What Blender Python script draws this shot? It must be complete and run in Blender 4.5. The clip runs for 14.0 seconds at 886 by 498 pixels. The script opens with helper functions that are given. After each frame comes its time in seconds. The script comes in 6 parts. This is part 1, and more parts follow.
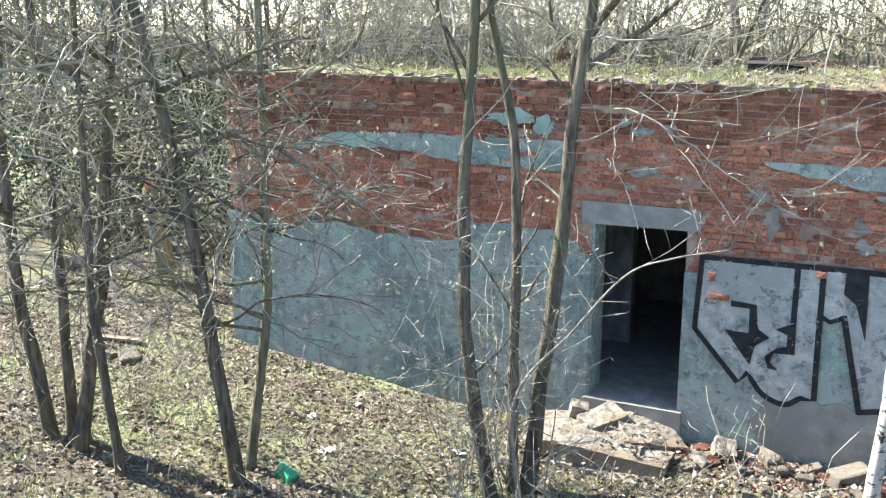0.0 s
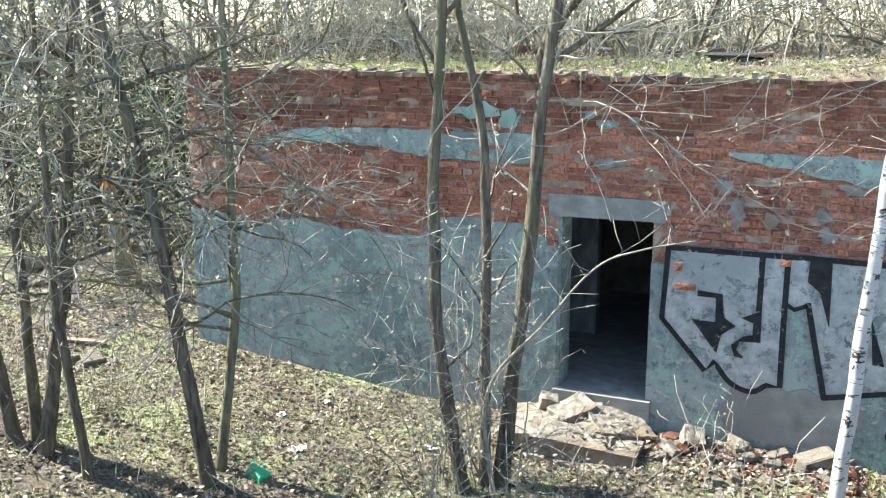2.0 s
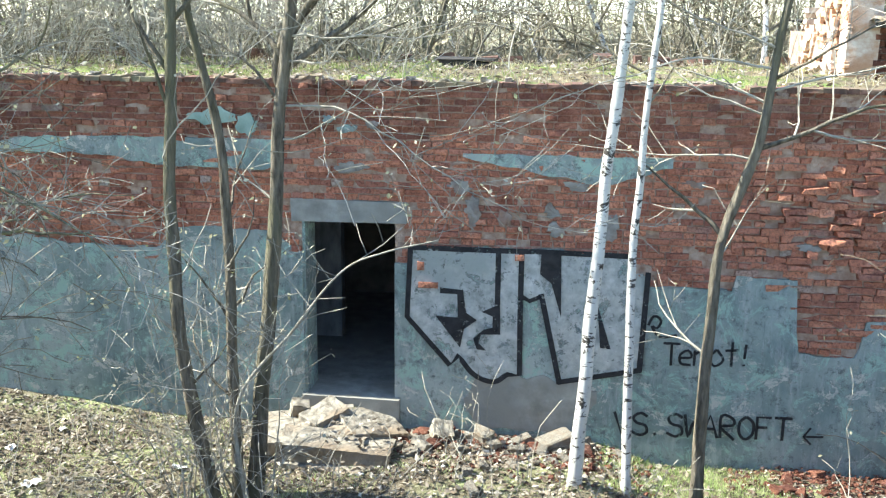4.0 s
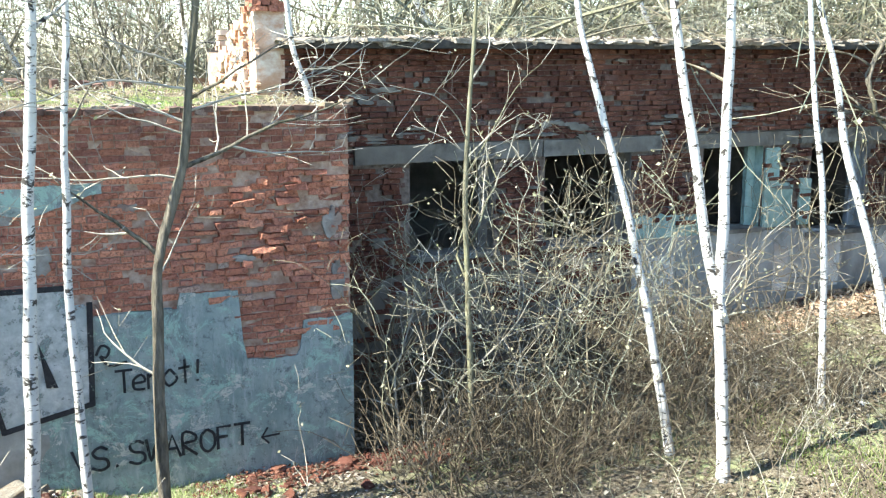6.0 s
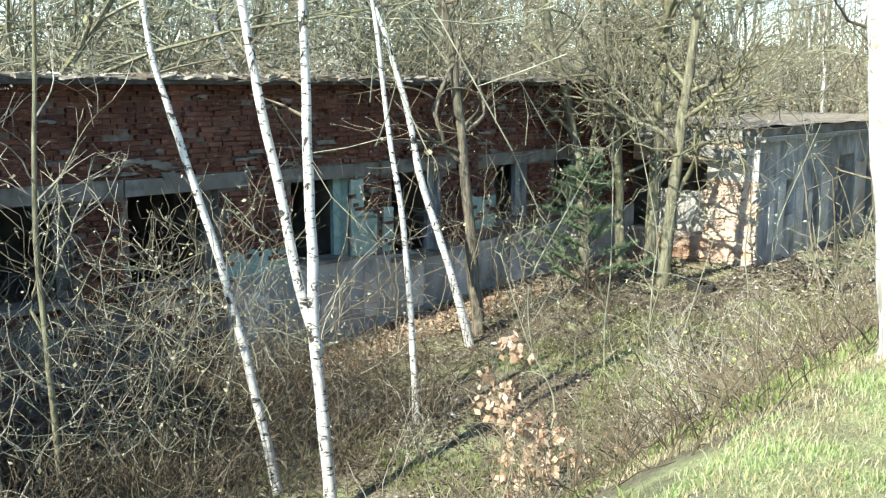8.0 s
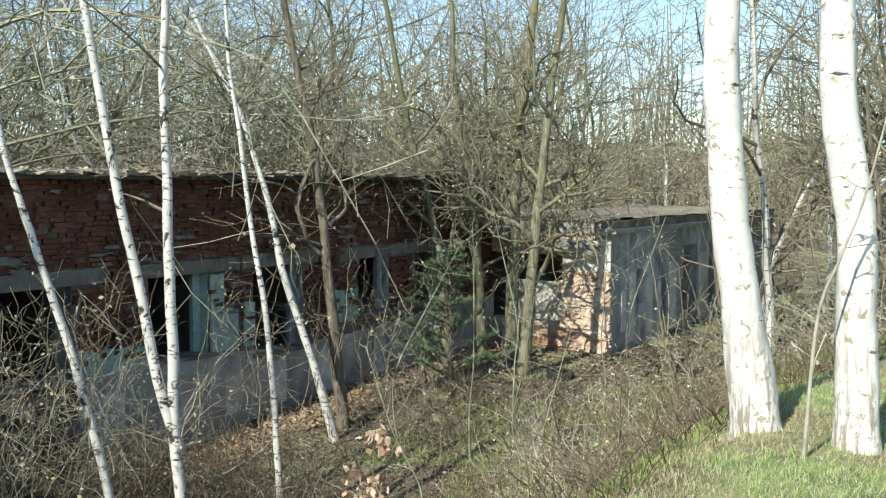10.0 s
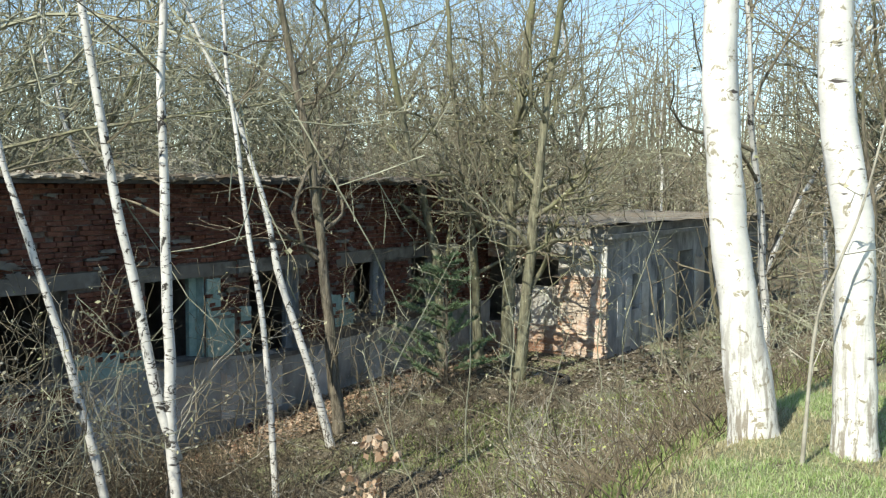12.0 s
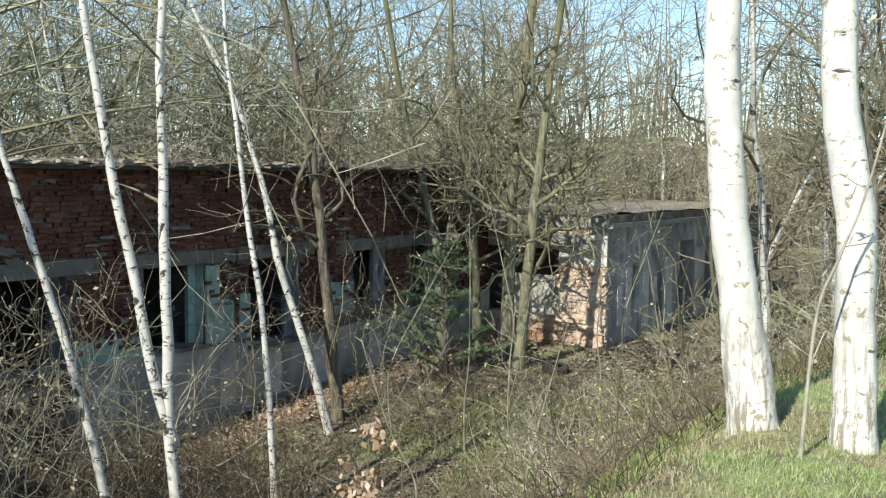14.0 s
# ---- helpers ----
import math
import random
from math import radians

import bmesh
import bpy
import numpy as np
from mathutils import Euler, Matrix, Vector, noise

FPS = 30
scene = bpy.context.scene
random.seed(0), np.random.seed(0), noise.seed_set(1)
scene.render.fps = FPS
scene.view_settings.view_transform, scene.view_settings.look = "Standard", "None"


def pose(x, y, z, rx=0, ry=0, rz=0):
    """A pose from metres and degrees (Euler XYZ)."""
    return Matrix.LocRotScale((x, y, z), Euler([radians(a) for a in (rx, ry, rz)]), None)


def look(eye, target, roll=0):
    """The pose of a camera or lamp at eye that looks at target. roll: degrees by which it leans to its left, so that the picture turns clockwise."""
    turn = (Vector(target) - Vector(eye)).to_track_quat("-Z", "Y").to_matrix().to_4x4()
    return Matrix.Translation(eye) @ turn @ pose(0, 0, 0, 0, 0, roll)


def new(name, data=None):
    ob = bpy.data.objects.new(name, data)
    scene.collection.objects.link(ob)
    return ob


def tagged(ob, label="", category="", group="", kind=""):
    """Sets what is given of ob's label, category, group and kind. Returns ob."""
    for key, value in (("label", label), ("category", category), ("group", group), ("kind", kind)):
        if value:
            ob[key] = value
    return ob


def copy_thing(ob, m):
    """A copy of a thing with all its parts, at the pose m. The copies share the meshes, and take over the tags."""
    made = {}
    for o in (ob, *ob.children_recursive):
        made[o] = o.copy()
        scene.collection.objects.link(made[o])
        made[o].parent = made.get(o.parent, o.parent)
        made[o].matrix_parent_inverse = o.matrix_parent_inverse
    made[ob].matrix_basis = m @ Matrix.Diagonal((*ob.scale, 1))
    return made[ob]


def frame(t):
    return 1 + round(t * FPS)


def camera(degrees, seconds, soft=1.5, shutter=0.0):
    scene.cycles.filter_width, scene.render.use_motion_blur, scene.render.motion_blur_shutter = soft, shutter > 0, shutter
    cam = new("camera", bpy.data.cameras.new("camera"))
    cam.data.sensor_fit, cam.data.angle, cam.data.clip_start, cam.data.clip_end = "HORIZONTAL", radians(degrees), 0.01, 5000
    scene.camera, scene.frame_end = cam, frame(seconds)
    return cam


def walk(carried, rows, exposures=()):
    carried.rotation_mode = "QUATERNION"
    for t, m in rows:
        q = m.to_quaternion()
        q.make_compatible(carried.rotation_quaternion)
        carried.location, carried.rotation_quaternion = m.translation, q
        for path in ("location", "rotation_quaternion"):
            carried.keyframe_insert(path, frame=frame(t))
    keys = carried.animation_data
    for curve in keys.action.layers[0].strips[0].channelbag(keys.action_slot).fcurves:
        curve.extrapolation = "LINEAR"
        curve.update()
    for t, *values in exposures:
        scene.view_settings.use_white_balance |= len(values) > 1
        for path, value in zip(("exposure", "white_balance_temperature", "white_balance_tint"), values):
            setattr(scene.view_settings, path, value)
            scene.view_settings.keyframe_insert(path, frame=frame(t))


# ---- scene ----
cam = camera(48, 14.0, soft=1.25)
PATH = [
    (0, (0.351, 0.109, 4.692), (-0.481, 1.873, 4.249), 0.2),
    (0.5, (0.319, 0.099, 4.693), (-0.513, 1.86, 4.243), 0.2),
    (1, (0.28, 0.091, 4.694), (-0.541, 1.858, 4.241), 0.3),
    (1.5, (0.243, 0.082, 4.695), (-0.557, 1.857, 4.237), 0.4),
    (2, (0.209, 0.078, 4.696), (-0.54, 1.876, 4.241), -0.2),
    (2.2, (0.2, 0.079, 4.697), (-0.519, 1.888, 4.242), -0.4),
    (4.3, (0.165, 0.096, 4.729), (0.071, 2.043, 4.282), 0.8),
    (4.5, (0.172, 0.094, 4.729), (0.201, 2.044, 4.285), 0.9),
    (5, (0.209, 0.069, 4.727), (0.566, 1.99, 4.299), 0.4),
    (5.5, (0.258, 0.025, 4.726), (0.856, 1.888, 4.31), 0.1),
    (6, (0.325, 0.001, 4.723), (1.12, 1.792, 4.321), 0.2),
    (6.5, (0.411, 0.014, 4.722), (1.363, 1.73, 4.333), -0.1),
    (7, (0.483, 0.048, 4.724), (1.649, 1.631, 4.352), 0.0),
    (7.5, (0.526, 0.087, 4.727), (1.843, 1.55, 4.378), 0.2),
    (8, (0.531, 0.112, 4.722), (1.974, 1.456, 4.392), 0.3),
    (8.5, (0.501, 0.108, 4.721), (2.026, 1.368, 4.422), 0.2),
    (9, (0.464, 0.091, 4.721), (2.048, 1.29, 4.489), -0.1),
    (9.2, (0.455, 0.085, 4.722), (2.056, 1.268, 4.528), -0.2),
    (11.3, (0.398, 0.104, 4.739), (2.045, 1.232, 4.613), 0.50),
    (11.5, (0.400, 0.104, 4.739), (2.045, 1.235, 4.611), 0.40),
    (12, (0.408, 0.108, 4.738), (2.050, 1.242, 4.604), 0.50),
    (12.5, (0.420, 0.113, 4.737), (2.058, 1.251, 4.599), 0.70),
    (13, (0.434, 0.118, 4.740), (2.071, 1.258, 4.594), 0.90),
    (13.5, (0.445, 0.118, 4.739), (2.083, 1.256, 4.587), 0.70),
    (14, (0.450, 0.120, 4.740), (2.090, 1.254, 4.582), 0.90),
]
walk(cam, [(t, look(eye, target, roll)) for t, eye, target, roll in PATH],
     exposures=[(0.0, 1.88, 6950, 8), (4.5, 1.9, 6850, 3), (6.5, 1.98, 6800, 3), (7.5, 1.57, 6950, 1), (8.5, 1.1, 7000, 1), (9.2, 0.82, 7100, 2), (11.5, 0.5, 7150, 3), (14.0, 0.5, 7150, 3)])

# ---- world and sun ----
SUN_AZ, SUN_EL = 270.6, 41          # compass bearing of the sun from +y, clockwise
world = bpy.data.worlds.new("world")
scene.world = world
world.use_nodes = True
wt = world.node_tree
sky = wt.nodes.new("ShaderNodeTexSky")
sky.sky_type = "NISHITA"
sky.sun_disc = False
sky.sun_elevation, sky.sun_rotation = radians(SUN_EL), radians(SUN_AZ)
sky.dust_density, sky.air_density, sky.ozone_density = 0.1, 0.8, 2.5
wt.nodes["Background"].inputs[1].default_value = 0.15
wt.links.new(sky.outputs[0], wt.nodes["Background"].inputs[0])
sun = new("sun", bpy.data.lights.new("sun", "SUN"))
sun.data.energy, sun.data.angle, sun.data.color = 5.0, radians(0.55), (1.0, 0.97, 0.92)
a, e = radians(SUN_AZ), radians(SUN_EL)
sun.matrix_world = look((40 * math.sin(a) * math.cos(e), 40 * math.cos(a) * math.cos(e), 40 * math.sin(e)), (0, 0, 0))


# ---- materials ----
def material(name, rough=0.85):
    m = bpy.data.materials.new(name)
    m.use_nodes = True
    b = m.node_tree.nodes["Principled BSDF"]
    b.inputs["Roughness"].default_value = rough
    b.inputs["Specular IOR Level"].default_value = 0.25
    return m, m.node_tree, b


def tex_coord(nt, scale=(1, 1, 1)):
    t = nt.nodes.new("ShaderNodeTexCoord")
    mp = nt.nodes.new("ShaderNodeMapping")
    mp.inputs["Scale"].default_value = scale
    nt.links.new(t.outputs["Object"], mp.inputs[0])
    return mp.outputs[0]


def noise_tex(nt, vec, scale, detail=6, rough=0.6, distort=0.0):
    n = nt.nodes.new("ShaderNodeTexNoise")
    n.inputs["Scale"].default_value, n.inputs["Detail"].default_value = scale, detail
    n.inputs["Roughness"].default_value, n.inputs["Distortion"].default_value = rough, distort
    nt.links.new(vec, n.inputs["Vector"])
    return n.outputs["Fac"]


def ramp(nt, fac, stops):
    r = nt.nodes.new("ShaderNodeValToRGB")
    els = r.color_ramp.elements
    while len(els) < len(stops):
        els.new(0.5)
    for el, (p, c) in zip(els, stops):
        el.position, el.color = p, (*c, 1) if len(c) == 3 else c
    nt.links.new(fac, r.inputs[0])
    return r.outputs[0]


def mask(nt, fac, lo, hi):
    m = nt.nodes.new("ShaderNodeMapRange")
    m.inputs[1].default_value, m.inputs[2].default_value = lo, hi
    nt.links.new(fac, m.inputs[0])
    return m.outputs[0]


def mix(nt, fac, c1, c2, mode="MIX"):
    m = nt.nodes.new("ShaderNodeMix")
    m.data_type, m.blend_type = "RGBA", mode
    for sock, v in ((m.inputs[0], fac), (m.inputs[6], c1), (m.inputs[7], c2)):
        if hasattr(v, "links"):
            nt.links.new(v, sock)
        else:
            sock.default_value = v if isinstance(v, (int, float)) else (*v, 1)
    return m.outputs[2]


def bump(nt, bsdf, height, strength, dist=0.01):
    b = nt.nodes.new("ShaderNodeBump")
    b.inputs["Strength"].default_value, b.inputs["Distance"].default_value = strength, dist
    nt.links.new(height, b.inputs["Height"])
    nt.links.new(b.outputs[0], bsdf.inputs["Normal"])


def simple_mat(name, dark, light, scale, rough=0.9, bump_s=0.6, dist=0.01, stretch=(1, 1, 1), big=None):
    """Two-scale colour variation with relief; big: a third colour in large patches."""
    m, nt, b = material(name, rough)
    v = tex_coord(nt, stretch)
    f = noise_tex(nt, v, scale)
    c = ramp(nt, f, [(0.3, dark), (0.7, light)])
    if big:
        c = mix(nt, mask(nt, noise_tex(nt, v, scale * 0.12, 4), 0.48, 0.62), c, big)
    nt.links.new(c, b.inputs["Base Color"])
    bump(nt, b, noise_tex(nt, v, scale * 2.5, 8), bump_s, dist)
    return m


def brick_material(name, island, tone=1.0, soot_at=(0.50, 0.68)):
    m, nt, b = material(name, 0.92)
    if island:
        g = nt.nodes.new("ShaderNodeNewGeometry").outputs["Random Per Island"]
    else:
        g = nt.nodes.new("ShaderNodeObjectInfo").outputs["Random"]
    c = ramp(nt, g, [(0.0, (0.28, 0.115, 0.085)), (0.22, (0.36, 0.145, 0.096)), (0.5, (0.43, 0.18, 0.115)), (0.74, (0.50, 0.22, 0.142)),
                     (0.90, (0.40, 0.165, 0.115)), (0.975, (0.34, 0.16, 0.12)), (1.0, (0.38, 0.33, 0.28))])
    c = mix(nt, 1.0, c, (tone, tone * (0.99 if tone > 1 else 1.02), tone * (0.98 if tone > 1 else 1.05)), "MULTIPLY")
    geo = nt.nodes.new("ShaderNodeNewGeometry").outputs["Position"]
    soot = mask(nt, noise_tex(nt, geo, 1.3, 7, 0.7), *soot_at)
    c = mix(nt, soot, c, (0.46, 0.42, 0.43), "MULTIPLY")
    salt = mask(nt, noise_tex(nt, geo, 2.1, 8, 0.75, 0.5), 0.66, 0.76)
    c = mix(nt, salt, c, (0.46, 0.39, 0.34))
    dust = mask(nt, noise_tex(nt, geo, 16, 6, 0.65), 0.58, 0.74)
    c = mix(nt, dust, c, (0.44, 0.33, 0.26))
    c = mix(nt, mask(nt, noise_tex(nt, geo, 34, 6, 0.75), 0.33, 0.53), (0.15, 0.06, 0.042), c)
    nt.links.new(c, b.inputs["Base Color"])
    bump(nt, b, noise_tex(nt, geo, 26, 8, 0.75), 1.0, 0.03)
    return m


def plaster_material():
    m, nt, b = material("weathered_plaster", 0.8)
    v = tex_coord(nt)
    base = ramp(nt, noise_tex(nt, v, 0.9, 8, 0.65), [(0.32, (0.145, 0.20, 0.195)), (0.5, (0.245, 0.30, 0.285)), (0.66, (0.37, 0.41, 0.39))])
    run = noise_tex(nt, tex_coord(nt, (4.5, 4.5, 0.9)), 1.6, 8, 0.75)
    base = mix(nt, mask(nt, run, 0.50, 0.66), base, (0.38, 0.405, 0.40))
    drip = noise_tex(nt, tex_coord(nt, (7, 7, 1.0)), 1.3, 8, 0.75)
    base = mix(nt, mask(nt, drip, 0.57, 0.70), base, (0.135, 0.175, 0.185))
    mint = mask(nt, noise_tex(nt, v, 2.2, 10, 0.85, 0.8), 0.52, 0.56)
    base = mix(nt, mint, base, (0.32, 0.455, 0.395))
    bare = mask(nt, noise_tex(nt, tex_coord(nt, (1, 1, 1.5)), 2.6, 10, 0.82, 0.5), 0.565, 0.58)
    base = mix(nt, bare, base, (0.52, 0.51, 0.465))
    dirt = mask(nt, noise_tex(nt, v, 7, 10, 0.88), 0.53, 0.60)
    base = mix(nt, dirt, base, (0.13, 0.15, 0.15))
    nt.links.new(base, b.inputs["Base Color"])
    h = mix(nt, bare, noise_tex(nt, v, 14, 9, 0.65), (0, 0, 0))
    bump(nt, b, h, 0.6, 0.014)
    return m


def birch_material(name, pale, lent_scale, lent, scar_scale, scar, rough_foot=0.0, wound_colour=(0.045, 0.04, 0.036)):
    m, nt, b = material(name, 0.6)
    v = tex_coord(nt, (1, 1, 1))
    c = ramp(nt, noise_tex(nt, v, 6, 5), [(0.3, tuple(0.72 * c for c in pale)), (0.7, pale)])
    marks = mask(nt, noise_tex(nt, tex_coord(nt, lent_scale), 1.6, 6, 0.6), lent, lent + 0.04)
    c = mix(nt, marks, c, (0.07, 0.06, 0.055))
    wounds = mask(nt, noise_tex(nt, tex_coord(nt, scar_scale), 1.7, 6, 0.7, 0.8), scar, scar + 0.03)
    c = mix(nt, wounds, c, wound_colour)
    if rough_foot:
        # cracked corky bark at the foot of an old stem
        sep = nt.nodes.new("ShaderNodeSeparateXYZ")
        nt.links.new(v, sep.inputs[0])
        low = mask(nt, sep.outputs[2], rough_foot, 0.1)
        cracks = mask(nt, noise_tex(nt, tex_coord(nt, (16, 16, 2.5)), 1.5, 7, 0.7, 0.5), 0.47, 0.56)
        cork = nt.nodes.new("ShaderNodeMath")
        cork.operation = "MULTIPLY"
        nt.links.new(low, cork.inputs[0])
        nt.links.new(cracks, cork.inputs[1])
        c = mix(nt, cork.outputs[0], c, (0.22, 0.19, 0.15))
    nt.links.new(c, b.inputs["Base Color"])
    bump(nt, b, noise_tex(nt, tex_coord(nt, (8, 8, 30)), 2, 6), 0.5, 0.008)
    return m


def ground_material():
    m, nt, b = material("leaf_litter_ground", 0.95)
    v = tex_coord(nt)
    litter = ramp(nt, noise_tex(nt, v, 22, 10, 0.75), [(0.3, (0.05, 0.042, 0.03)), (0.47, (0.145, 0.12, 0.085)), (0.6, (0.28, 0.25, 0.185)), (0.74, (0.45, 0.42, 0.34))])
    grass = ramp(nt, noise_tex(nt, v, 40, 6, 0.7), [(0.3, (0.22, 0.28, 0.10)), (0.6, (0.46, 0.50, 0.27)), (0.75, (0.58, 0.53, 0.38))])
    # where grass comes through: patches on the flat, the whole crest of the bank
    sep = nt.nodes.new("ShaderNodeSeparateXYZ")
    nt.links.new(v, sep.inputs[0])
    crest = mask(nt, sep.outputs[2], 2.94, 3.16)
    patch = mask(nt, noise_tex(nt, v, 0.75, 7, 0.6), 0.47, 0.60)
    patch2 = mask(nt, noise_tex(nt, v, 2.2, 6, 0.7), 0.35, 0.6)
    add = nt.nodes.new("ShaderNodeMath")
    add.operation, add.use_clamp = "MULTIPLY_ADD", True
    nt.links.new(patch, add.inputs[0])
    add.inputs[1].default_value = 0.85
    nt.links.new(crest, add.inputs[2])
    mul = nt.nodes.new("ShaderNodeMath")
    mul.operation = "MULTIPLY"
    nt.links.new(add.outputs[0], mul.inputs[0])
    nt.links.new(patch2, mul.inputs[1])
    c = mix(nt, mul.outputs[0], litter, grass)
    nt.links.new(c, b.inputs["Base Color"])
    bump(nt, b, noise_tex(nt, v, 26, 10, 0.75), 1.0, 0.05)
    return m


def leaf_material(name, stops, translucent=0.25):
    m, nt, b = material(name, 0.75)
    g = nt.nodes.new("ShaderNodeNewGeometry").outputs["Random Per Island"]
    c = ramp(nt, g, stops)
    nt.links.new(c, b.inputs["Base Color"])
    tr = nt.nodes.new("ShaderNodeBsdfTranslucent")
    nt.links.new(c, tr.inputs[0])
    ms = nt.nodes.new("ShaderNodeMixShader")
    ms.inputs[0].default_value = translucent
    nt.links.new(b.outputs[0], ms.inputs[1])
    nt.links.new(tr.outputs[0], ms.inputs[2])
    nt.links.new(ms.outputs[0], nt.nodes["Material Output"].inputs[0])
    return m


BRICK = brick_material("old_brick", False, 1.42)
BRICKS = brick_material("old_brick_mass", True, 1.42)
DARK_BRICKS = brick_material("dark_parapet_brick", True, 0.98, (0.44, 0.64))
# Long wing and fallen bricks: tone cut to about half, dark patches wider.
DARK_RED_BRICK = brick_material("dark_red_brick", False, 0.52, (0.38, 0.56))
DARK_RED_BRICKS = brick_material("dark_red_brick_mass", True, 0.52, (0.38, 0.56))
MORTAR = simple_mat("lime_mortar", (0.27, 0.155, 0.11), (0.52, 0.40, 0.32), 11, 0.95, 0.9, 0.02)
PLASTER = plaster_material()
CONCRETE = simple_mat("grey_concrete", (0.20, 0.20, 0.185), (0.38, 0.375, 0.35), 5, 0.9, 0.7, 0.01, (1, 1, 1), (0.26, 0.255, 0.235))
WHITEWASH = simple_mat("whitewashed_plaster", (0.45, 0.44, 0.40), (0.72, 0.71, 0.67), 4, 0.85, 0.5, 0.01, (1, 1, 1), (0.40, 0.33, 0.27))
GREYWALL = simple_mat("grey_render", (0.11, 0.12, 0.125), (0.37, 0.39, 0.40), 3.0, 0.85, 0.6, 0.01, (2, 2, 0.8), (0.28, 0.29, 0.29))
PALE_RENDER = simple_mat("pale_blue_render", (0.13, 0.14, 0.145), (0.54, 0.55, 0.55), 2.2, 0.85, 0.9, 0.012, (1.7, 1.7, 0.8), (0.24, 0.24, 0.235))
# Grey-brown plaster for rear and inner walls, floors and the far parapet.
INTERIOR = simple_mat("grey_brown_interior_plaster", (0.10, 0.092, 0.08), (0.32, 0.30, 0.26), 2.5, 0.95, 0.5)
TAR = simple_mat("tarred_roofing", (0.03, 0.028, 0.026), (0.10, 0.09, 0.08), 8, 0.85, 0.8)
ROOFSOIL = simple_mat("mossy_roof_soil", (0.09, 0.075, 0.05), (0.26, 0.22, 0.145), 9, 0.95, 1.0, 0.04, (1, 1, 1), (0.15, 0.21, 0.055))
BARK = simple_mat("grey_brown_bark", (0.04, 0.034, 0.027), (0.28, 0.245, 0.19), 20, 0.9, 1.0, 0.04, (1, 1, 0.18), (0.13, 0.125, 0.08))
BARK_OLIVE = simple_mat("olive_bark", (0.07, 0.066, 0.046), (0.30, 0.29, 0.20), 18, 0.9, 1.0, 0.02, (1, 1, 0.2), (0.18, 0.18, 0.10))
TWIG = simple_mat("pale_twig", (0.19, 0.175, 0.14), (0.46, 0.435, 0.37), 7, 0.85, 0.3)
TWIG_DARK = simple_mat("brown_twig", (0.095, 0.08, 0.057), (0.26, 0.23, 0.165), 7, 0.85, 0.3)
TWIG_GREY = simple_mat("grey_green_twig", (0.15, 0.15, 0.105), (0.35, 0.355, 0.265), 5, 0.85, 0.3)


def flaking(mat, scale, lo, hi):
    """Lets worn-off spots of a thin coat show what lies under it."""
    nt = mat.node_tree
    out = nt.nodes["Material Output"]
    tr = nt.nodes.new("ShaderNodeBsdfTransparent")
    ms = nt.nodes.new("ShaderNodeMixShader")
    v = tex_coord(nt)
    m1 = mask(nt, noise_tex(nt, v, scale, 9, 0.75, 0.3), lo, hi)
    nt.links.new(m1, ms.inputs[0])
    nt.links.new(nt.nodes["Principled BSDF"].outputs[0], ms.inputs[1])
    nt.links.new(tr.outputs[0], ms.inputs[2])
    nt.links.new(ms.outputs[0], out.inputs[0])


SMEARED = simple_mat("smeared_grey_plaster", (0.16, 0.155, 0.14), (0.52, 0.505, 0.465), 1.7, 0.88, 0.8, 0.015, (1.6, 1.6, 0.9), (0.30, 0.31, 0.29))
STAINED = simple_mat("stained_concrete", (0.07, 0.062, 0.053), (0.25, 0.235, 0.205), 4.5, 0.92, 0.8, 0.015, (1, 1, 1), (0.16, 0.145, 0.125))
MORTAR_DARK = simple_mat("brown_mortar", (0.11, 0.085, 0.07), (0.25, 0.20, 0.17), 14, 0.95, 0.9, 0.02)
RUBBLE = simple_mat("dirty_rubble", (0.11, 0.095, 0.075), (0.40, 0.375, 0.325), 11, 0.95, 1.0, 0.02, (1, 1, 1), (0.24, 0.19, 0.14))
BIRCH = birch_material("birch_bark", (0.64, 0.63, 0.60), (5, 5, 17), 0.58, (3.6, 3.6, 3), 0.565)
BIRCH_OLD = birch_material("old_birch_bark", (0.74, 0.73, 0.70), (3, 3, 14), 0.66, (6.5, 6.5, 7.5), 0.585, 1.3, (0.30, 0.27, 0.20))
GROUND = ground_material()
BLACK_PAINT = simple_mat("black_spray_paint", (0.012, 0.012, 0.014), (0.04, 0.04, 0.044), 12, 0.7, 0.2)
SILVER_PAINT = simple_mat("silver_white_spray_paint", (0.27, 0.285, 0.275), (0.56, 0.57, 0.555), 9, 0.7, 0.9, 0.015, (1, 1, 1), (0.33, 0.36, 0.345))
flaking(BLACK_PAINT, 9, 0.58, 0.66)
flaking(SILVER_PAINT, 4.2, 0.54, 0.60)
MINT = simple_mat("flaking_mint_paint", (0.17, 0.27, 0.235), (0.38, 0.49, 0.44), 5, 0.8, 0.5)
GREEN_PLASTIC = simple_mat("green_plastic", (0.03, 0.35, 0.16), (0.10, 0.55, 0.30), 12, 0.35, 0.2)
# Paler tan brick with off-white patches, for the pier and end wall.
PALE_BRICKS = simple_mat("pale_tan_brick", (0.30, 0.14, 0.085), (0.56, 0.38, 0.265), 5, 0.92, 1.0, 0.02, (1, 1, 1.3), (0.58, 0.49, 0.40))
WOOD = simple_mat("rotten_board", (0.14, 0.11, 0.08), (0.36, 0.30, 0.23), 9, 0.9, 0.7, 0.01, (0.2, 1, 1))
COPING = simple_mat("mossy_brick_coping", (0.06, 0.045, 0.038), (0.26, 0.14, 0.11), 7, 0.95, 1.0, 0.02, (1, 1, 1), (0.20, 0.185, 0.125))
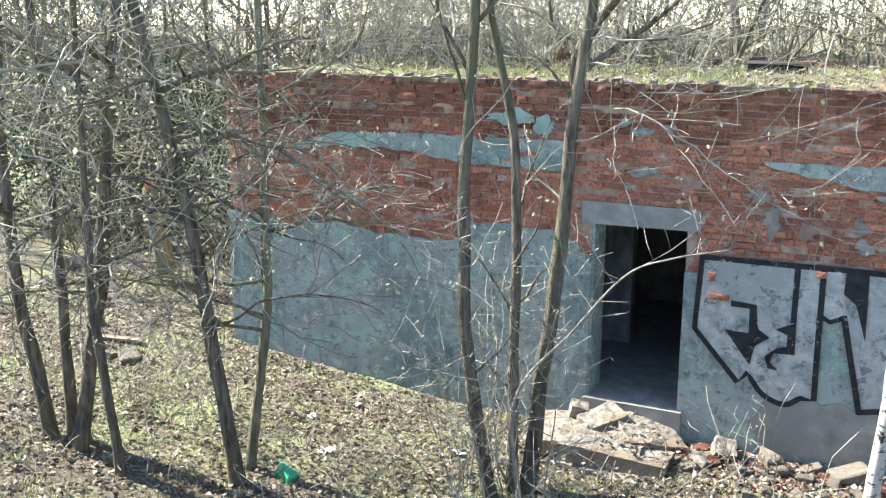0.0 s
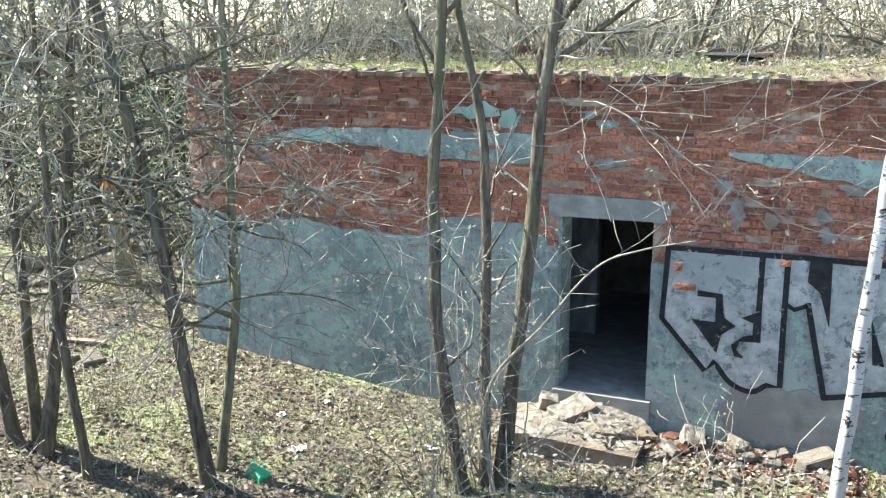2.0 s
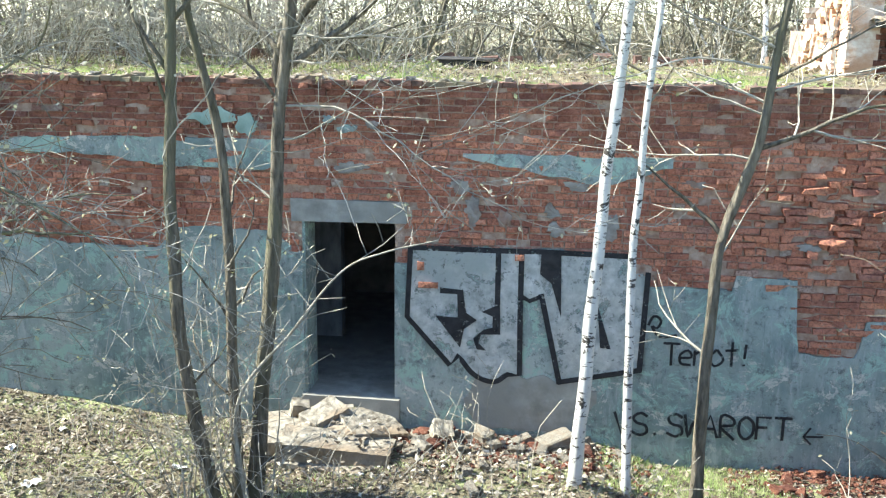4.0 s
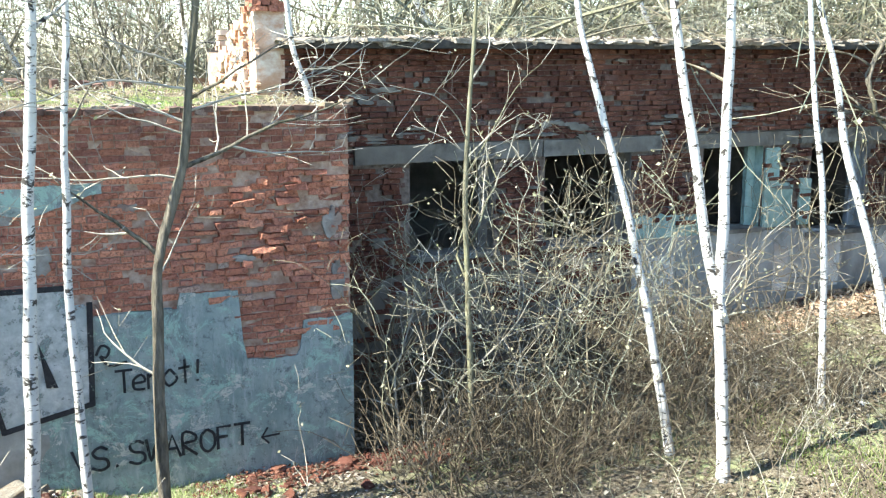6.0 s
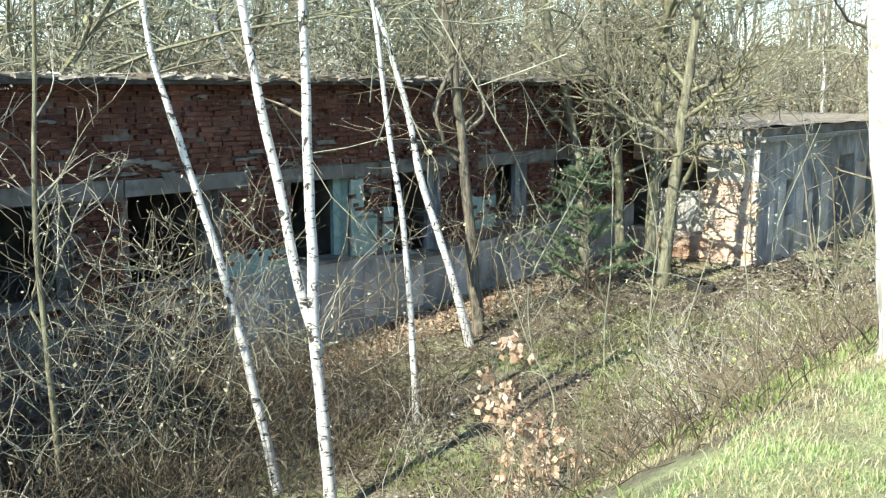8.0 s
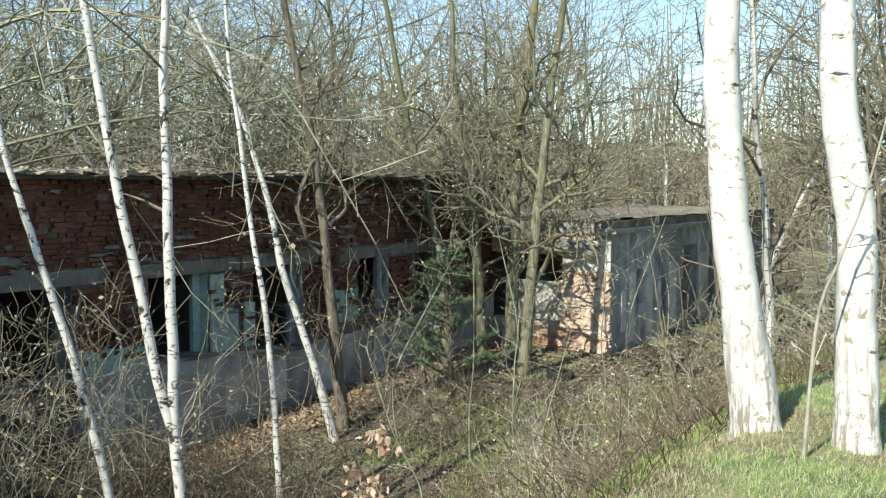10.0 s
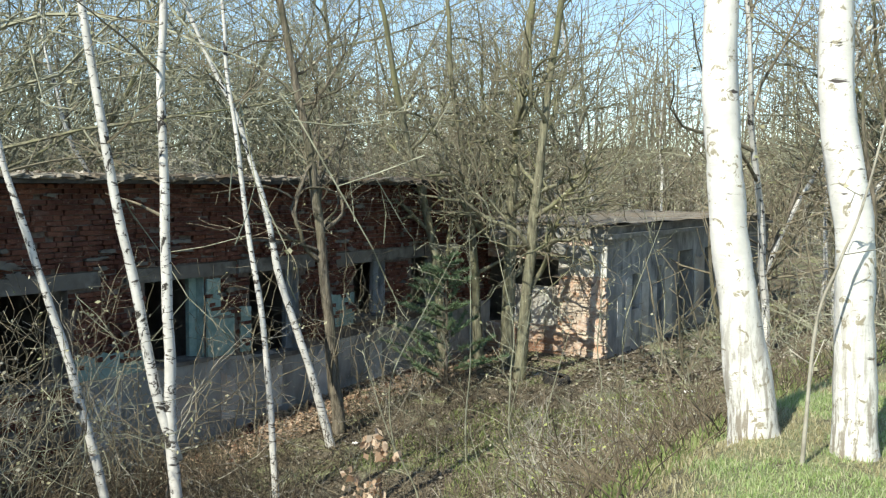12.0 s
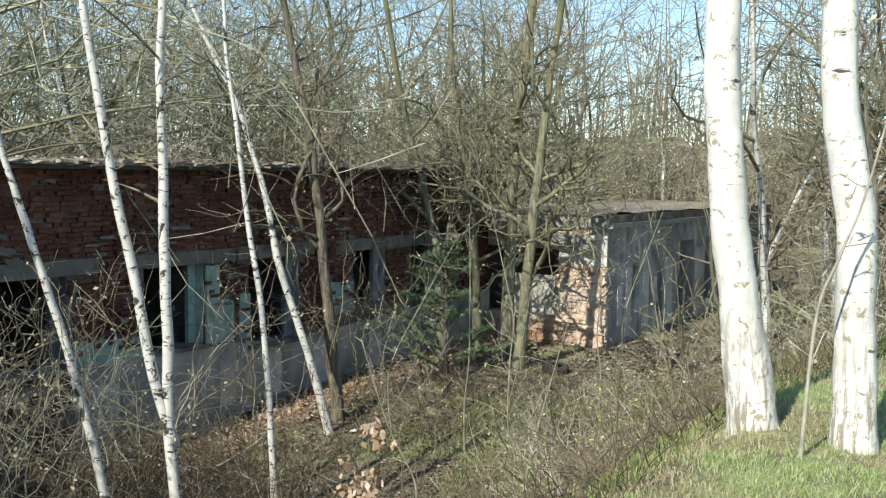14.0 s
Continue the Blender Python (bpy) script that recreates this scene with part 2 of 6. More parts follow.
FLAKED = simple_mat("flaked_white_plaster", (0.45, 0.24, 0.14), (0.74, 0.70, 0.63), 7, 0.9, 1.0, 0.02, (1, 1, 1.4), (0.50, 0.30, 0.19))
DARK_LITTER = leaf_material("dark_damp_leaf", [(0.0, (0.05, 0.04, 0.03)), (0.5, (0.15, 0.12, 0.085)), (0.85, (0.30, 0.25, 0.19)), (1.0, (0.46, 0.42, 0.35))])
BRAMBLE = simple_mat("bramble_stem", (0.055, 0.043, 0.032), (0.19, 0.155, 0.105), 6, 0.85, 0.3)
DIRTY_PLASTER = simple_mat("dirty_plaster_scrap", (0.17, 0.15, 0.135), (0.36, 0.34, 0.31), 9, 0.9, 1.0, 0.02, (1, 1, 1), (0.27, 0.17, 0.13))
RUBBER = simple_mat("old_tyre_rubber", (0.02, 0.02, 0.02), (0.055, 0.053, 0.05), 9, 0.8, 0.5)
DRY_LEAF = leaf_material("dry_leaf", [(0.0, (0.06, 0.045, 0.035)), (0.4, (0.17, 0.135, 0.10)), (0.75, (0.34, 0.295, 0.24)), (1.0, (0.58, 0.54, 0.47))])
OAK_LEAF = leaf_material("dead_oak_leaf", [(0.0, (0.34, 0.22, 0.14)), (0.5, (0.52, 0.38, 0.27)), (1.0, (0.66, 0.54, 0.42))], 0.35)
BUD = leaf_material("spring_bud", [(0.0, (0.32, 0.33, 0.17)), (0.5, (0.50, 0.48, 0.32)), (1.0, (0.64, 0.60, 0.48))], 0.4)
GRASS = leaf_material("grass_blade", [(0.0, (0.24, 0.34, 0.11)), (0.5, (0.46, 0.57, 0.26)), (0.8, (0.60, 0.66, 0.38)), (1.0, (0.70, 0.66, 0.48))], 0.55)
MEADOW = leaf_material("rough_meadow_blade", [(0.0, (0.12, 0.17, 0.05)), (0.5, (0.25, 0.32, 0.12)), (0.8, (0.36, 0.39, 0.18)), (1.0, (0.46, 0.42, 0.26))], 0.4)
DRY_GRASS = leaf_material("straw_grass", [(0.0, (0.30, 0.26, 0.14)), (0.6, (0.50, 0.45, 0.28)), (1.0, (0.60, 0.56, 0.40))], 0.4)
NEEDLE = leaf_material("pine_needle", [(0.0, (0.10, 0.15, 0.08)), (1.0, (0.24, 0.33, 0.19))], 0.3)


# ---- building blocks ----
class Geo:
    """Vertices and faces of one mesh to be."""
    def __init__(self):
        self.v, self.f = [], []

    def face(self, pts):
        n = len(self.v)
        self.v.extend(tuple(p) for p in pts)
        self.f.append(tuple(range(n, n + len(pts))))

    def grid(self, rows):
        """Rows of points of one length, joined by quads."""
        n, w = len(self.v), len(rows[0])
        for r in rows:
            self.v.extend(tuple(p) for p in r)
        for i in range(len(rows) - 1):
            for j in range(w - 1):
                k = n + i * w + j
                self.f.append((k, k + 1, k + w + 1, k + w))

    def tube(self, pts, radii, sides=4, cap=True):
        n = len(self.v)
        up = Vector((0.31, 0.17, 0.93))
        cs = [(math.cos(2 * math.pi * k / sides), math.sin(2 * math.pi * k / sides)) for k in range(sides)]
        last = len(pts) - 1
        for i, p in enumerate(pts):
            d = pts[min(i + 1, last)] - pts[max(i - 1, 0)]
            u = d.cross(up if abs(d.z) < 0.98 * d.length else Vector((1, 0.1, 0)))
            if u.length < 1e-9:
                u = Vector((1, 0, 0))
            u.normalize()
            w = d.cross(u)
            w.normalize()
            r = radii[i]
            for c, s in cs:
                self.v.append((p.x + r * (c * u.x + s * w.x), p.y + r * (c * u.y + s * w.y), p.z + r * (c * u.z + s * w.z)))
        for i in range(last):
            for k in range(sides):
                a0, a1 = n + i * sides + k, n + i * sides + (k + 1) % sides
                self.f.append((a0, a1, a1 + sides, a0 + sides))
        if cap:
            self.f.append(tuple(n + last * sides + k for k in range(sides)))
            self.f.append(tuple(n + sides - 1 - k for k in range(sides)))

    def box(self, x0, x1, y0, y1, z0, z1, jit=0.0, rng=None, m=None):
        n = len(self.v)
        for z in (z0, z1):
            for x, y in ((x0, y0), (x1, y0), (x1, y1), (x0, y1)):
                p = Vector((x, y, z))
                if jit:
                    p += Vector((rng.uniform(-jit, jit), rng.uniform(-jit, jit), rng.uniform(-jit, jit)))
                if m:
                    p = m @ p
                self.v.append(tuple(p))
        for f in ((0, 3, 2, 1), (4, 5, 6, 7), (0, 1, 5, 4), (1, 2, 6, 5), (2, 3, 7, 6), (3, 0, 4, 7)):
            self.f.append(tuple(n + k for k in f))

    def mesh(self, name, mat, smooth=False):
        me = bpy.data.meshes.new(name)
        me.from_pydata(self.v, [], self.f)
        me.materials.append(mat)
        if smooth:
            me.polygons.foreach_set("use_smooth", [True] * len(me.polygons))
        me.update()
        return me


def part(name, g, mat, parent=None, label="", smooth=False):
    ob = new(name, g.mesh(name, mat, smooth) if isinstance(g, Geo) else g)
    if parent is not None:
        ob.parent = parent
    if label:
        ob["label"] = label
    return ob


def thing(name, label, category, group="", kind="", at=(0, 0, 0)):
    ob = new(name)
    ob.empty_display_size = 0.1
    ob.location = at
    return tagged(ob, label, category, group, kind)


def lerp(x, xs, ys):
    return float(np.interp(x, xs, ys))


def smooth01(v):
    v = min(max(v, 0.0), 1.0)
    return v * v * (3 - 2 * v)


# ---- ground: flat hollow before the ruin, grassy bank where the camera stands ----
GX = [-30, -12, -8, -6.3, -4.65, -3, -1.5, 0.5, 1.2, 4, 7, 10, 13, 15.4, 20, 30, 60]
GZ = [0.9, 0.7, 0.36, 0.17, 0, -0.05, 0.02, -0.05, -0.28, -0.25, -0.2, 0.05, 0.38, 0.58, 0.72, 0.9, 1.2]


def ground_z(x, y):
    b = lerp(x, GX, GZ)
    toe = lerp(x, [-10, 0, 6, 12, 20, 40], [6.4, 6.6, 6.6, 6.6, 7.3, 9])
    crest = lerp(x, [-6, -1, 2, 5, 9, 20], [0.2, 0.7, 1.5, 1.95, 2.1, 1.6])
    top = 3.16 - 0.05 * max(0.0, x - 8)
    k = min(max((toe - y) / (toe - crest), 0.0), 1.0)
    z = b + (top - b) * (0.72 * k + 0.28 * smooth01(k))
    return z + 0.05 * noise.noise((x * 0.7, y * 0.7, 3.1)) + 0.02 * noise.noise((x * 2.6, y * 2.6, 7.7))


def build_ground():
    def axis(lo, hi, step, far):
        inner = list(np.arange(lo, hi + 1e-6, step))
        out, s, v = [], step, hi
        while v < far:
            s *= 1.35
            v += s
            out.append(v)
        neg, s, v = [], step, lo
        while v > -far:
            s *= 1.35
            v -= s
            neg.append(v)
        return neg[::-1] + inner + out
    xs, ys = axis(-14, 28, 0.2, 900), axis(-2, 16, 0.2, 900)
    g = Geo()
    g.grid([[(x, y, ground_z(x, y)) for x in xs] for y in ys])
    ob = part("ground", g, GROUND, smooth=True)
    tagged(ob, "uneven ground of dead leaves, thin grass and a bank", "ground", "", "structure")


build_ground()


# ---- the ruin: fitted lines of its walls ----
AX0, AX1, AY, AZ = -8.0, 4.0, 11.0, 4.03          # low wing: front wall
BX0, BX1, BY, BZ = 3.75, 21.1, 13.0, 4.72         # long wing, set back
CX0, CX1, CY, CZ = 20.9, 33.0, 9.76, 3.80         # far wing, set forward
DOOR = (-2.88, -1.80, 0.36, 2.45)
WINDOWS = [(5.60, 6.92, 1.72), (7.80, 9.32, 1.72), (10.75, 11.95, 1.72), (13.05, 14.30, 1.55), (15.95, 16.95, 1.95), (17.95, 18.95, 1.95)]
W_TOP = 3.09
rngw = random.Random(5)


def plaster_top(x):
    """Height to which the grey plaster still clings to the low wing."""
    z = lerp(x, [-8, -7, -6.3, -5.05, -4.6, -4.4, -3.2, -2.9, -1.81, -1.8, -1.64, -1.62, 0.86, 0.88, 1.97, 1.99, 2.66, 2.70, 3.36, 3.40, 4.0],
             [2.2, 2.1, 2.15, 2.04, 2.1, 2.35, 2.32, 2.1, 2.1, 2.0, 2.0, 2.23, 2.2, 1.88, 1.84, 2.03, 2.0, 1.17, 1.12, 1.54, 1.55])
    return z + 0.05 * noise.noise((x * 2.3, 1.7, 0)) + 0.03 * noise.noise((x * 9, 4.2, 0))


def core_with_openings(x0, x1, y0, y1, z0, z1, holes):
    """One solid wall with rectangular holes right through it (holes: x0, x1, z0, z1)."""
    g = Geo()
    x = x0
    for hx0, hx1, hz0, hz1 in holes:
        g.box(x, hx0, y0, y1, z0, z1)
        g.box(hx0, hx1, y0, y1, z0, hz0)
        g.box(hx0, hx1, y0, y1, hz1, z1)
        x = hx1
    g.box(x, x1, y0, y1, z0, z1)
    return g


def sheet(x0, x1, lo, hi, y, thick, step=0.04, uneven=0.012):
    """A skin of plaster with a ragged edge: front, and rims back to the wall."""
    g = Geo()
    n = max(2, int((x1 - x0) / step))
    xs = [x0 + (x1 - x0) * i / n for i in range(n + 1)]
    rows = []
    for k in range(9):
        row = []
        for x in xs:
            z = lo(x) + (max(hi(x), lo(x) + 0.004) - lo(x)) * k / 8
            row.append((x, y + uneven * noise.noise((x * 1.1, z * 1.3, 9.0)) + 0.3 * uneven * noise.noise((x * 7, z * 7, 2.0)), z))
        rows.append(row)
    g.grid(rows)
    g.grid([rows[-1], [(p[0], y + thick, p[2]) for p in rows[-1]]])
    g.grid([[(p[0], y + thick, p[2]) for p in rows[0]], rows[0]])
    for s in (0, -1):
        edge = [r[s] for r in rows]
        back = [(p[0], y + thick, p[2]) for p in edge]
        g.grid([edge, back] if s == 0 else [back, edge])
    return g


def brick_rows(x0, x1, z0, z1, keep, rng, course=0.078):
    """Yields (x0, x1, z0, z1, depth offset) of bricks in mixed bond where keep(x, z) holds."""
    row = 0
    z = z0
    while z < z1 - 0.03:
        x = x0 - rng.random() * 0.2
        head = row % 2 == 1
        while x < x1:
            w = 0.118 if head else 0.248
            if rng.random() < 0.12:
                w = 0.118 if w > 0.2 else 0.248
            a, b = max(x, x0), min(x + w, x1)
            if b - a > 0.05 and keep((a + b) / 2, z + course / 2):
                yield a, b, z, z + course - 0.012 - rng.random() * 0.006, rng
            x += w + 0.011
        z += course
        row += 1


def brick_depth(rng, rough):
    r = rng.random()
    if r < 0.07 * rough:
        return rng.uniform(0.02, 0.075)
    return rng.uniform(-0.022, 0.014) * rough


# low wing ---------------------------------------------------------------
wall_front = part("wall_front", core_with_openings(AX0, AX1, AY + 0.105, AY + 0.45, -0.7, AZ - 0.02, [(DOOR[0], DOOR[1], DOOR[2], 2.70)]), MORTAR)
tagged(wall_front, "red brick wall of a ruin with peeling grey-blue plaster", "brick wall", "", "structure")
part("plaster", sheet(AX0 - 0.015, DOOR[0] + 0.0, lambda x: -0.6, plaster_top, AY - 0.028, 0.06), PLASTER, wall_front, "grey-blue plaster with flaking mint paint")
part("plaster", sheet(DOOR[1], AX1 + 0.012, lambda x: -0.6, plaster_top, AY - 0.028, 0.06), PLASTER, wall_front, "grey-blue plaster with flaking mint paint")
part("plaster_strip", sheet(-6.95, -3.1, lambda x: lerp(x, [-6.95, -6.3, -5.3, -4.4, -3.3, -3.1], [3.09, 3.17, 3.16, 3.05, 3.03, 3.12]) + 0.05 * noise.noise((x * 4, 8.0, 0)),
     lambda x: lerp(x, [-6.95, -6.3, -5.1, -3.1], [3.13, 3.34, 3.38, 3.38]) + 0.02 * noise.noise((x * 5, 3.0, 0)), AY - 0.030, 0.06), PLASTER, wall_front)
part("plaster_strip", sheet(-1.03, 1.25, lambda x: lerp(x, [-1.03, -0.2, 0.5, 1.25], [3.24, 3.08, 2.96, 3.17]) + 0.04 * noise.noise((x * 4, 5.0, 0)),
     lambda x: 3.28 + 0.03 * noise.noise((x * 5, 1.0, 0)), AY - 0.030, 0.06), PLASTER, wall_front)


def flake(g, x, z, w, h, y, thick, seed, flip=False):
    """A ragged scrap of plaster on a wall along x (flip: on a wall along y that faces -x)."""
    rim = []
    for k in range(22):
        a = 2 * math.pi * k / 22
        q = 0.72 + 0.55 * noise.noise((math.cos(a) * 1.4 + seed, math.sin(a) * 1.4, 5.5)) + 0.35 * noise.noise((math.cos(a) * 4, math.sin(a) * 4 + seed, 1.5))
        rim.append((x + w / 2 * q * math.cos(a), z + h / 2 * q * math.sin(a)))
    at = (lambda p, d: (d, p[0], p[1])) if flip else (lambda p, d: (p[0], d, p[1]))
    n = len(g.v)
    g.v.extend([at((x, z), y)] + [at(p, y + 0.004) for p in rim] + [at(p, y + thick) for p in rim])
    m = len(rim)
    for k in range(m):
        k2 = (k + 1) % m
        g.f.append((n, n + 1 + k, n + 1 + k2))
        g.f.append((n + 1 + k, n + 1 + m + k, n + 1 + m + k2, n + 1 + k2))


for x, z, w, h, mat in ((-3.95, 3.62, 0.6, 0.22, MINT), (-3.48, 3.52, 0.3, 0.26, MINT), (-2.32, 3.53, 0.22, 0.09, PLASTER), (-2.55, 3.63, 0.16, 0.08, PLASTER), (-2.05, 3.58, 0.17, 0.1, DIRTY_PLASTER),
                        (-0.9, 2.62, 0.26, 0.3, DIRTY_PLASTER), (-0.55, 2.55, 0.14, 0.24, DIRTY_PLASTER), (-0.05, 2.66, 0.22, 0.16, DIRTY_PLASTER), (0.25, 2.95, 0.3, 0.12, DIRTY_PLASTER), (-1.05, 2.9, 0.36, 0.14, DIRTY_PLASTER),
                        (0.0, 2.45, 0.26, 0.16, DIRTY_PLASTER), (0.62, 2.5, 0.24, 0.32, DIRTY_PLASTER), (2.75, 2.35, 0.36, 0.11, DIRTY_PLASTER), (1.5, 3.0, 0.26, 0.09, DIRTY_PLASTER), (3.8, 2.7, 0.24, 0.4, DIRTY_PLASTER),
                        (3.84, 2.0, 0.22, 0.6, DIRTY_PLASTER), (-2.3, 3.1, 0.4, 0.11, DIRTY_PLASTER)):
    g = Geo()
    flake(g, x, z, w * 1.2, h * 1.2, AY - 0.030, 0.06, x * 3.1 + z)
    part("plaster_patch", g, mat, wall_front)

# bed of uneven mortar behind the bricks, worn deep near the corner
rough_spot = lambda x, z: 1.0 + 2.6 * smooth01(1.4 - math.hypot((x - 3.1) / 1.0, (z - 2.7) / 0.8)) + 0.4 * smooth01(2.0 * noise.noise((x * 0.8, z * 1.1, 51)))
g = Geo()
for x0, x1, z0 in ((AX0, DOOR[0], 0.9), (DOOR[0], DOOR[1], 2.71), (DOOR[1], AX1, 0.9)):
    xs = np.linspace(x0, x1, int((x1 - x0) / 0.07) + 2)
    g.grid([[(x, AY + 0.017 + 0.011 * noise.noise((x * 3.1, z * 3.7, 3)) + 0.014 * (rough_spot(x, z) - 1), z) for x in xs] for z in np.linspace(z0, AZ - 0.03, int((AZ - z0) / 0.07))])
part("mortar_bed", g, MORTAR, wall_front)


def keep_a(x, z):
    if DOOR[0] - 0.14 < x < DOOR[1] + 0.14 and z < 2.72:
        return not (DOOR[0] < x < DOOR[1]) and z > plaster_top(x) - 0.1 and z < 2.46
    return z > plaster_top(x) - 0.12 and noise.noise((x * 3.3, z * 4.1, 6)) < 0.70 - 0.10 * (rough_spot(x, z) - 1)


def brick_piece(w, r, mat):
    """The mesh of one worn brick, its front edges bevelled."""
    bm = bmesh.new()
    bmesh.ops.create_cube(bm, size=1.0)
    for v in bm.verts:
        v.co = Vector((v.co.x * (w - 0.002), v.co.y * 0.07 + (0.03 if v.co.y > 0 else 0.0), v.co.z * 0.064)) + Vector([r.uniform(-0.008, 0.008) for _ in range(3)])
    bmesh.ops.bevel(bm, geom=[ed for ed in bm.edges if max(v.co.y for v in ed.verts) < 0], offset=0.006, segments=1, affect="EDGES")
    me = bpy.data.meshes.new("brick")
    bm.to_mesh(me)
    bm.free()
    me.materials.append(mat)
    return me


mass, upper = Geo(), Geo()
shapes = {}
singles = 0
for a, b, z0, z1, r in brick_rows(AX0, AX1, 0.92, AZ, keep_a, rngw):
    if a < DOOR[1] + 0.01 and b > DOOR[0] - 0.01 and z0 < 2.46:
        continue
    rs = rough_spot((a + b) / 2, z0)
    d = AY + brick_depth(r, rs) - 0.004 * r.random() + 0.016 * rs * noise.noise((a * 1.5, z0 * 11, 7))
    if -1.65 < a < 1.15 and z0 > 1.8 and z1 < 3.38 and singles < 300:
        w = round((b - a) * 50) / 50
        key = (w, r.randrange(3), "front")
        if key not in shapes:
            shapes[key] = brick_piece(w, r, BRICK)
        ob = part("brick", shapes[key], BRICK, wall_front)
        ob.location = ((a + b) / 2, d + 0.035, (z0 + z1) / 2)
        ob.rotation_euler = (r.uniform(-0.03, 0.03), r.uniform(-0.012, 0.012), r.uniform(-0.03, 0.03))
        singles += 1
    else:
        dark = z0 > 3.42 + 0.16 * noise.noise((a * 0.9, 2.0, 8.0)) or (z0 > 3.0 and noise.noise((a * 0.8, z0 * 1.5, 19)) > 0.35)
        (upper if dark else mass).box(a, b, d, AY + 0.14, z0, z1, 0.005 + 0.004 * rs, r)
tagged(part("bricks", mass, BRICKS, wall_front), "", "", "", "stuff")
tagged(part("bricks", upper, DARK_BRICKS, wall_front, "darker weathered upper courses"), "", "", "", "stuff")

# coping: a worn row of flat bricks along the top
g = Geo()
x = AX0 - 0.05
while x < AX1:
    w = rngw.choice((0.12, 0.25, 0.25))
    if rngw.random() < 0.95:
        d, h = rngw.uniform(-0.045, -0.015), rngw.uniform(0.045, 0.065)
        g.box(x, min(x + w - 0.008, AX1 + 0.02), AY + d, AY + d + 0.3, AZ - 0.028, AZ - 0.028 + h, 0.008, rngw)
    x += w
tagged(part("coping", g, COPING, wall_front, "crumbling brick coping"), "", "", "", "stuff")
g = Geo()
for _ in range(70):
    x, w, d = rngw.uniform(AX0, AX1), rngw.uniform(0.03, 0.12), rngw.uniform(-0.01, 0.15)
    h = rngw.uniform(0.01, 0.05)
    g.box(x, x + w, AY + d, AY + d + rngw.uniform(0.08, 0.2), AZ + 0.01, AZ + 0.02 + h, 0.018, rngw)
tagged(part("mortar_crumbs", g, RUBBLE, wall_front, "loose grey mortar on the coping"), "", "", "", "stuff")

door_1 = thing("door_1", "open doorway with no door in the brick wall", "doorway", "", "structure")
lintel = Geo()
lintel.box(-3.01, -1.66, AY - 0.02, AY + 0.44, 2.455, 2.705, 0.008, rngw)
part("lintel", lintel, CONCRETE, door_1, "pale concrete door lintel")
g = Geo()
g.box(DOOR[0] - 0.02, DOOR[1] + 0.06, AY - 0.12, AY + 0.46, -0.3, DOOR[2] + 0.003, 0.01, rngw)
part("threshold", g, CONCRETE, door_1, "worn concrete threshold")
g = Geo()
g.box(DOOR[0] - 0.002, DOOR[0] + 0.03, AY - 0.006, AY + 0.455, DOOR[2], 2.45, 0.004, rngw)
part("door_reveal", g, PLASTER, door_1, "plastered side of the doorway")

# the other walls, roof and floor of the low wing
def wall_box(name, label, dims, mat, cat="wall"):
    g = Geo()
    g.box(*dims)
    return tagged(part(name, g, mat), label, cat, "", "structure")


wall_box("wall_return", "brick return wall of the low wing", (AX1 - 0.45, AX1 - 0.01, AY + 0.455, BY - 0.002, -0.7, AZ - 0.02), MORTAR)
wall_box("wall_west", "brick gable of the low wing", (AX0, AX0 + 0.4, AY + 0.455, 16.0, -0.7, AZ - 0.02), MORTAR)
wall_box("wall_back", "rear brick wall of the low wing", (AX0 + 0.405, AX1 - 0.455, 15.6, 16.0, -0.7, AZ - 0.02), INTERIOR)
wall_box("wall_inner", "plastered partition wall inside the ruin", (-2.1, -1.5, 13.4, 15.595, 0.35, AZ - 0.05), INTERIOR)
wall_box("wall_inner", "plastered partition wall inside the ruin", (-4.2, -2.95, 13.2, 13.4, 0.35, AZ - 0.05), GREYWALL)
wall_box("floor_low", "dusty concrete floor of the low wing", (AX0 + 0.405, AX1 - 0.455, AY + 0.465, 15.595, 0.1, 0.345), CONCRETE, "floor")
g = Geo()
xs = np.linspace(AX0 + 0.02, AX1 - 0.02, 80)
ys = np.linspace(AY + 0.05, 15.98, 34)
def roof_a_z(x, y):
    return AZ - 0.01 + 0.05 * smooth01((y - AY) / 2.2) + 0.05 * noise.noise((x * 1.2, y * 1.2, 1)) + 0.03 * noise.noise((x * 5, y * 5, 2))
g.grid([[(x, y, roof_a_z(x, y)) for x in xs] for y in ys])
g.box(AX0 + 0.02, AX1 - 0.02, AY + 0.05, 15.98, AZ - 0.09, AZ - 0.07)
tagged(part("roof_low", g, ROOFSOIL), "flat roof grown over with moss, soil and grass", "roof", "", "structure")
g = Geo()
for i in range(30):
    x = rngw.uniform(AX0, AX1)
    g.box(x, x + rngw.uniform(0.1, 0.3), 15.6, 15.95, AZ - 0.02, AZ + rngw.uniform(0.10, 0.2), 0.02, rngw)
tagged(part("roof_kerb", g, COPING), "broken brick kerb along the rear of the roof", "kerb", "", "structure")
hatch = thing("roof_hatch", "black tarred hatch lying on the overgrown roof", "hatch")
g = Geo()
g.box(-1.70, -0.98, 13.9, 14.4, AZ + 0.0, AZ + 0.13, 0.03, rngw)
cover = part("cover", g, TAR, hatch)
g = Geo()
g.box(-1.76, -0.92, 13.85, 14.45, AZ + 0.13, AZ + 0.17, 0.03, rngw)
part("sheet", g, TAR, cover)

# long wing --------------------------------------------------------------
holes = [(a, b, c, W_TOP) for a, b, c in WINDOWS]
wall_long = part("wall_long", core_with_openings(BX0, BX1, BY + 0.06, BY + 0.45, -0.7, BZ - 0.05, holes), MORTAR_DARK)
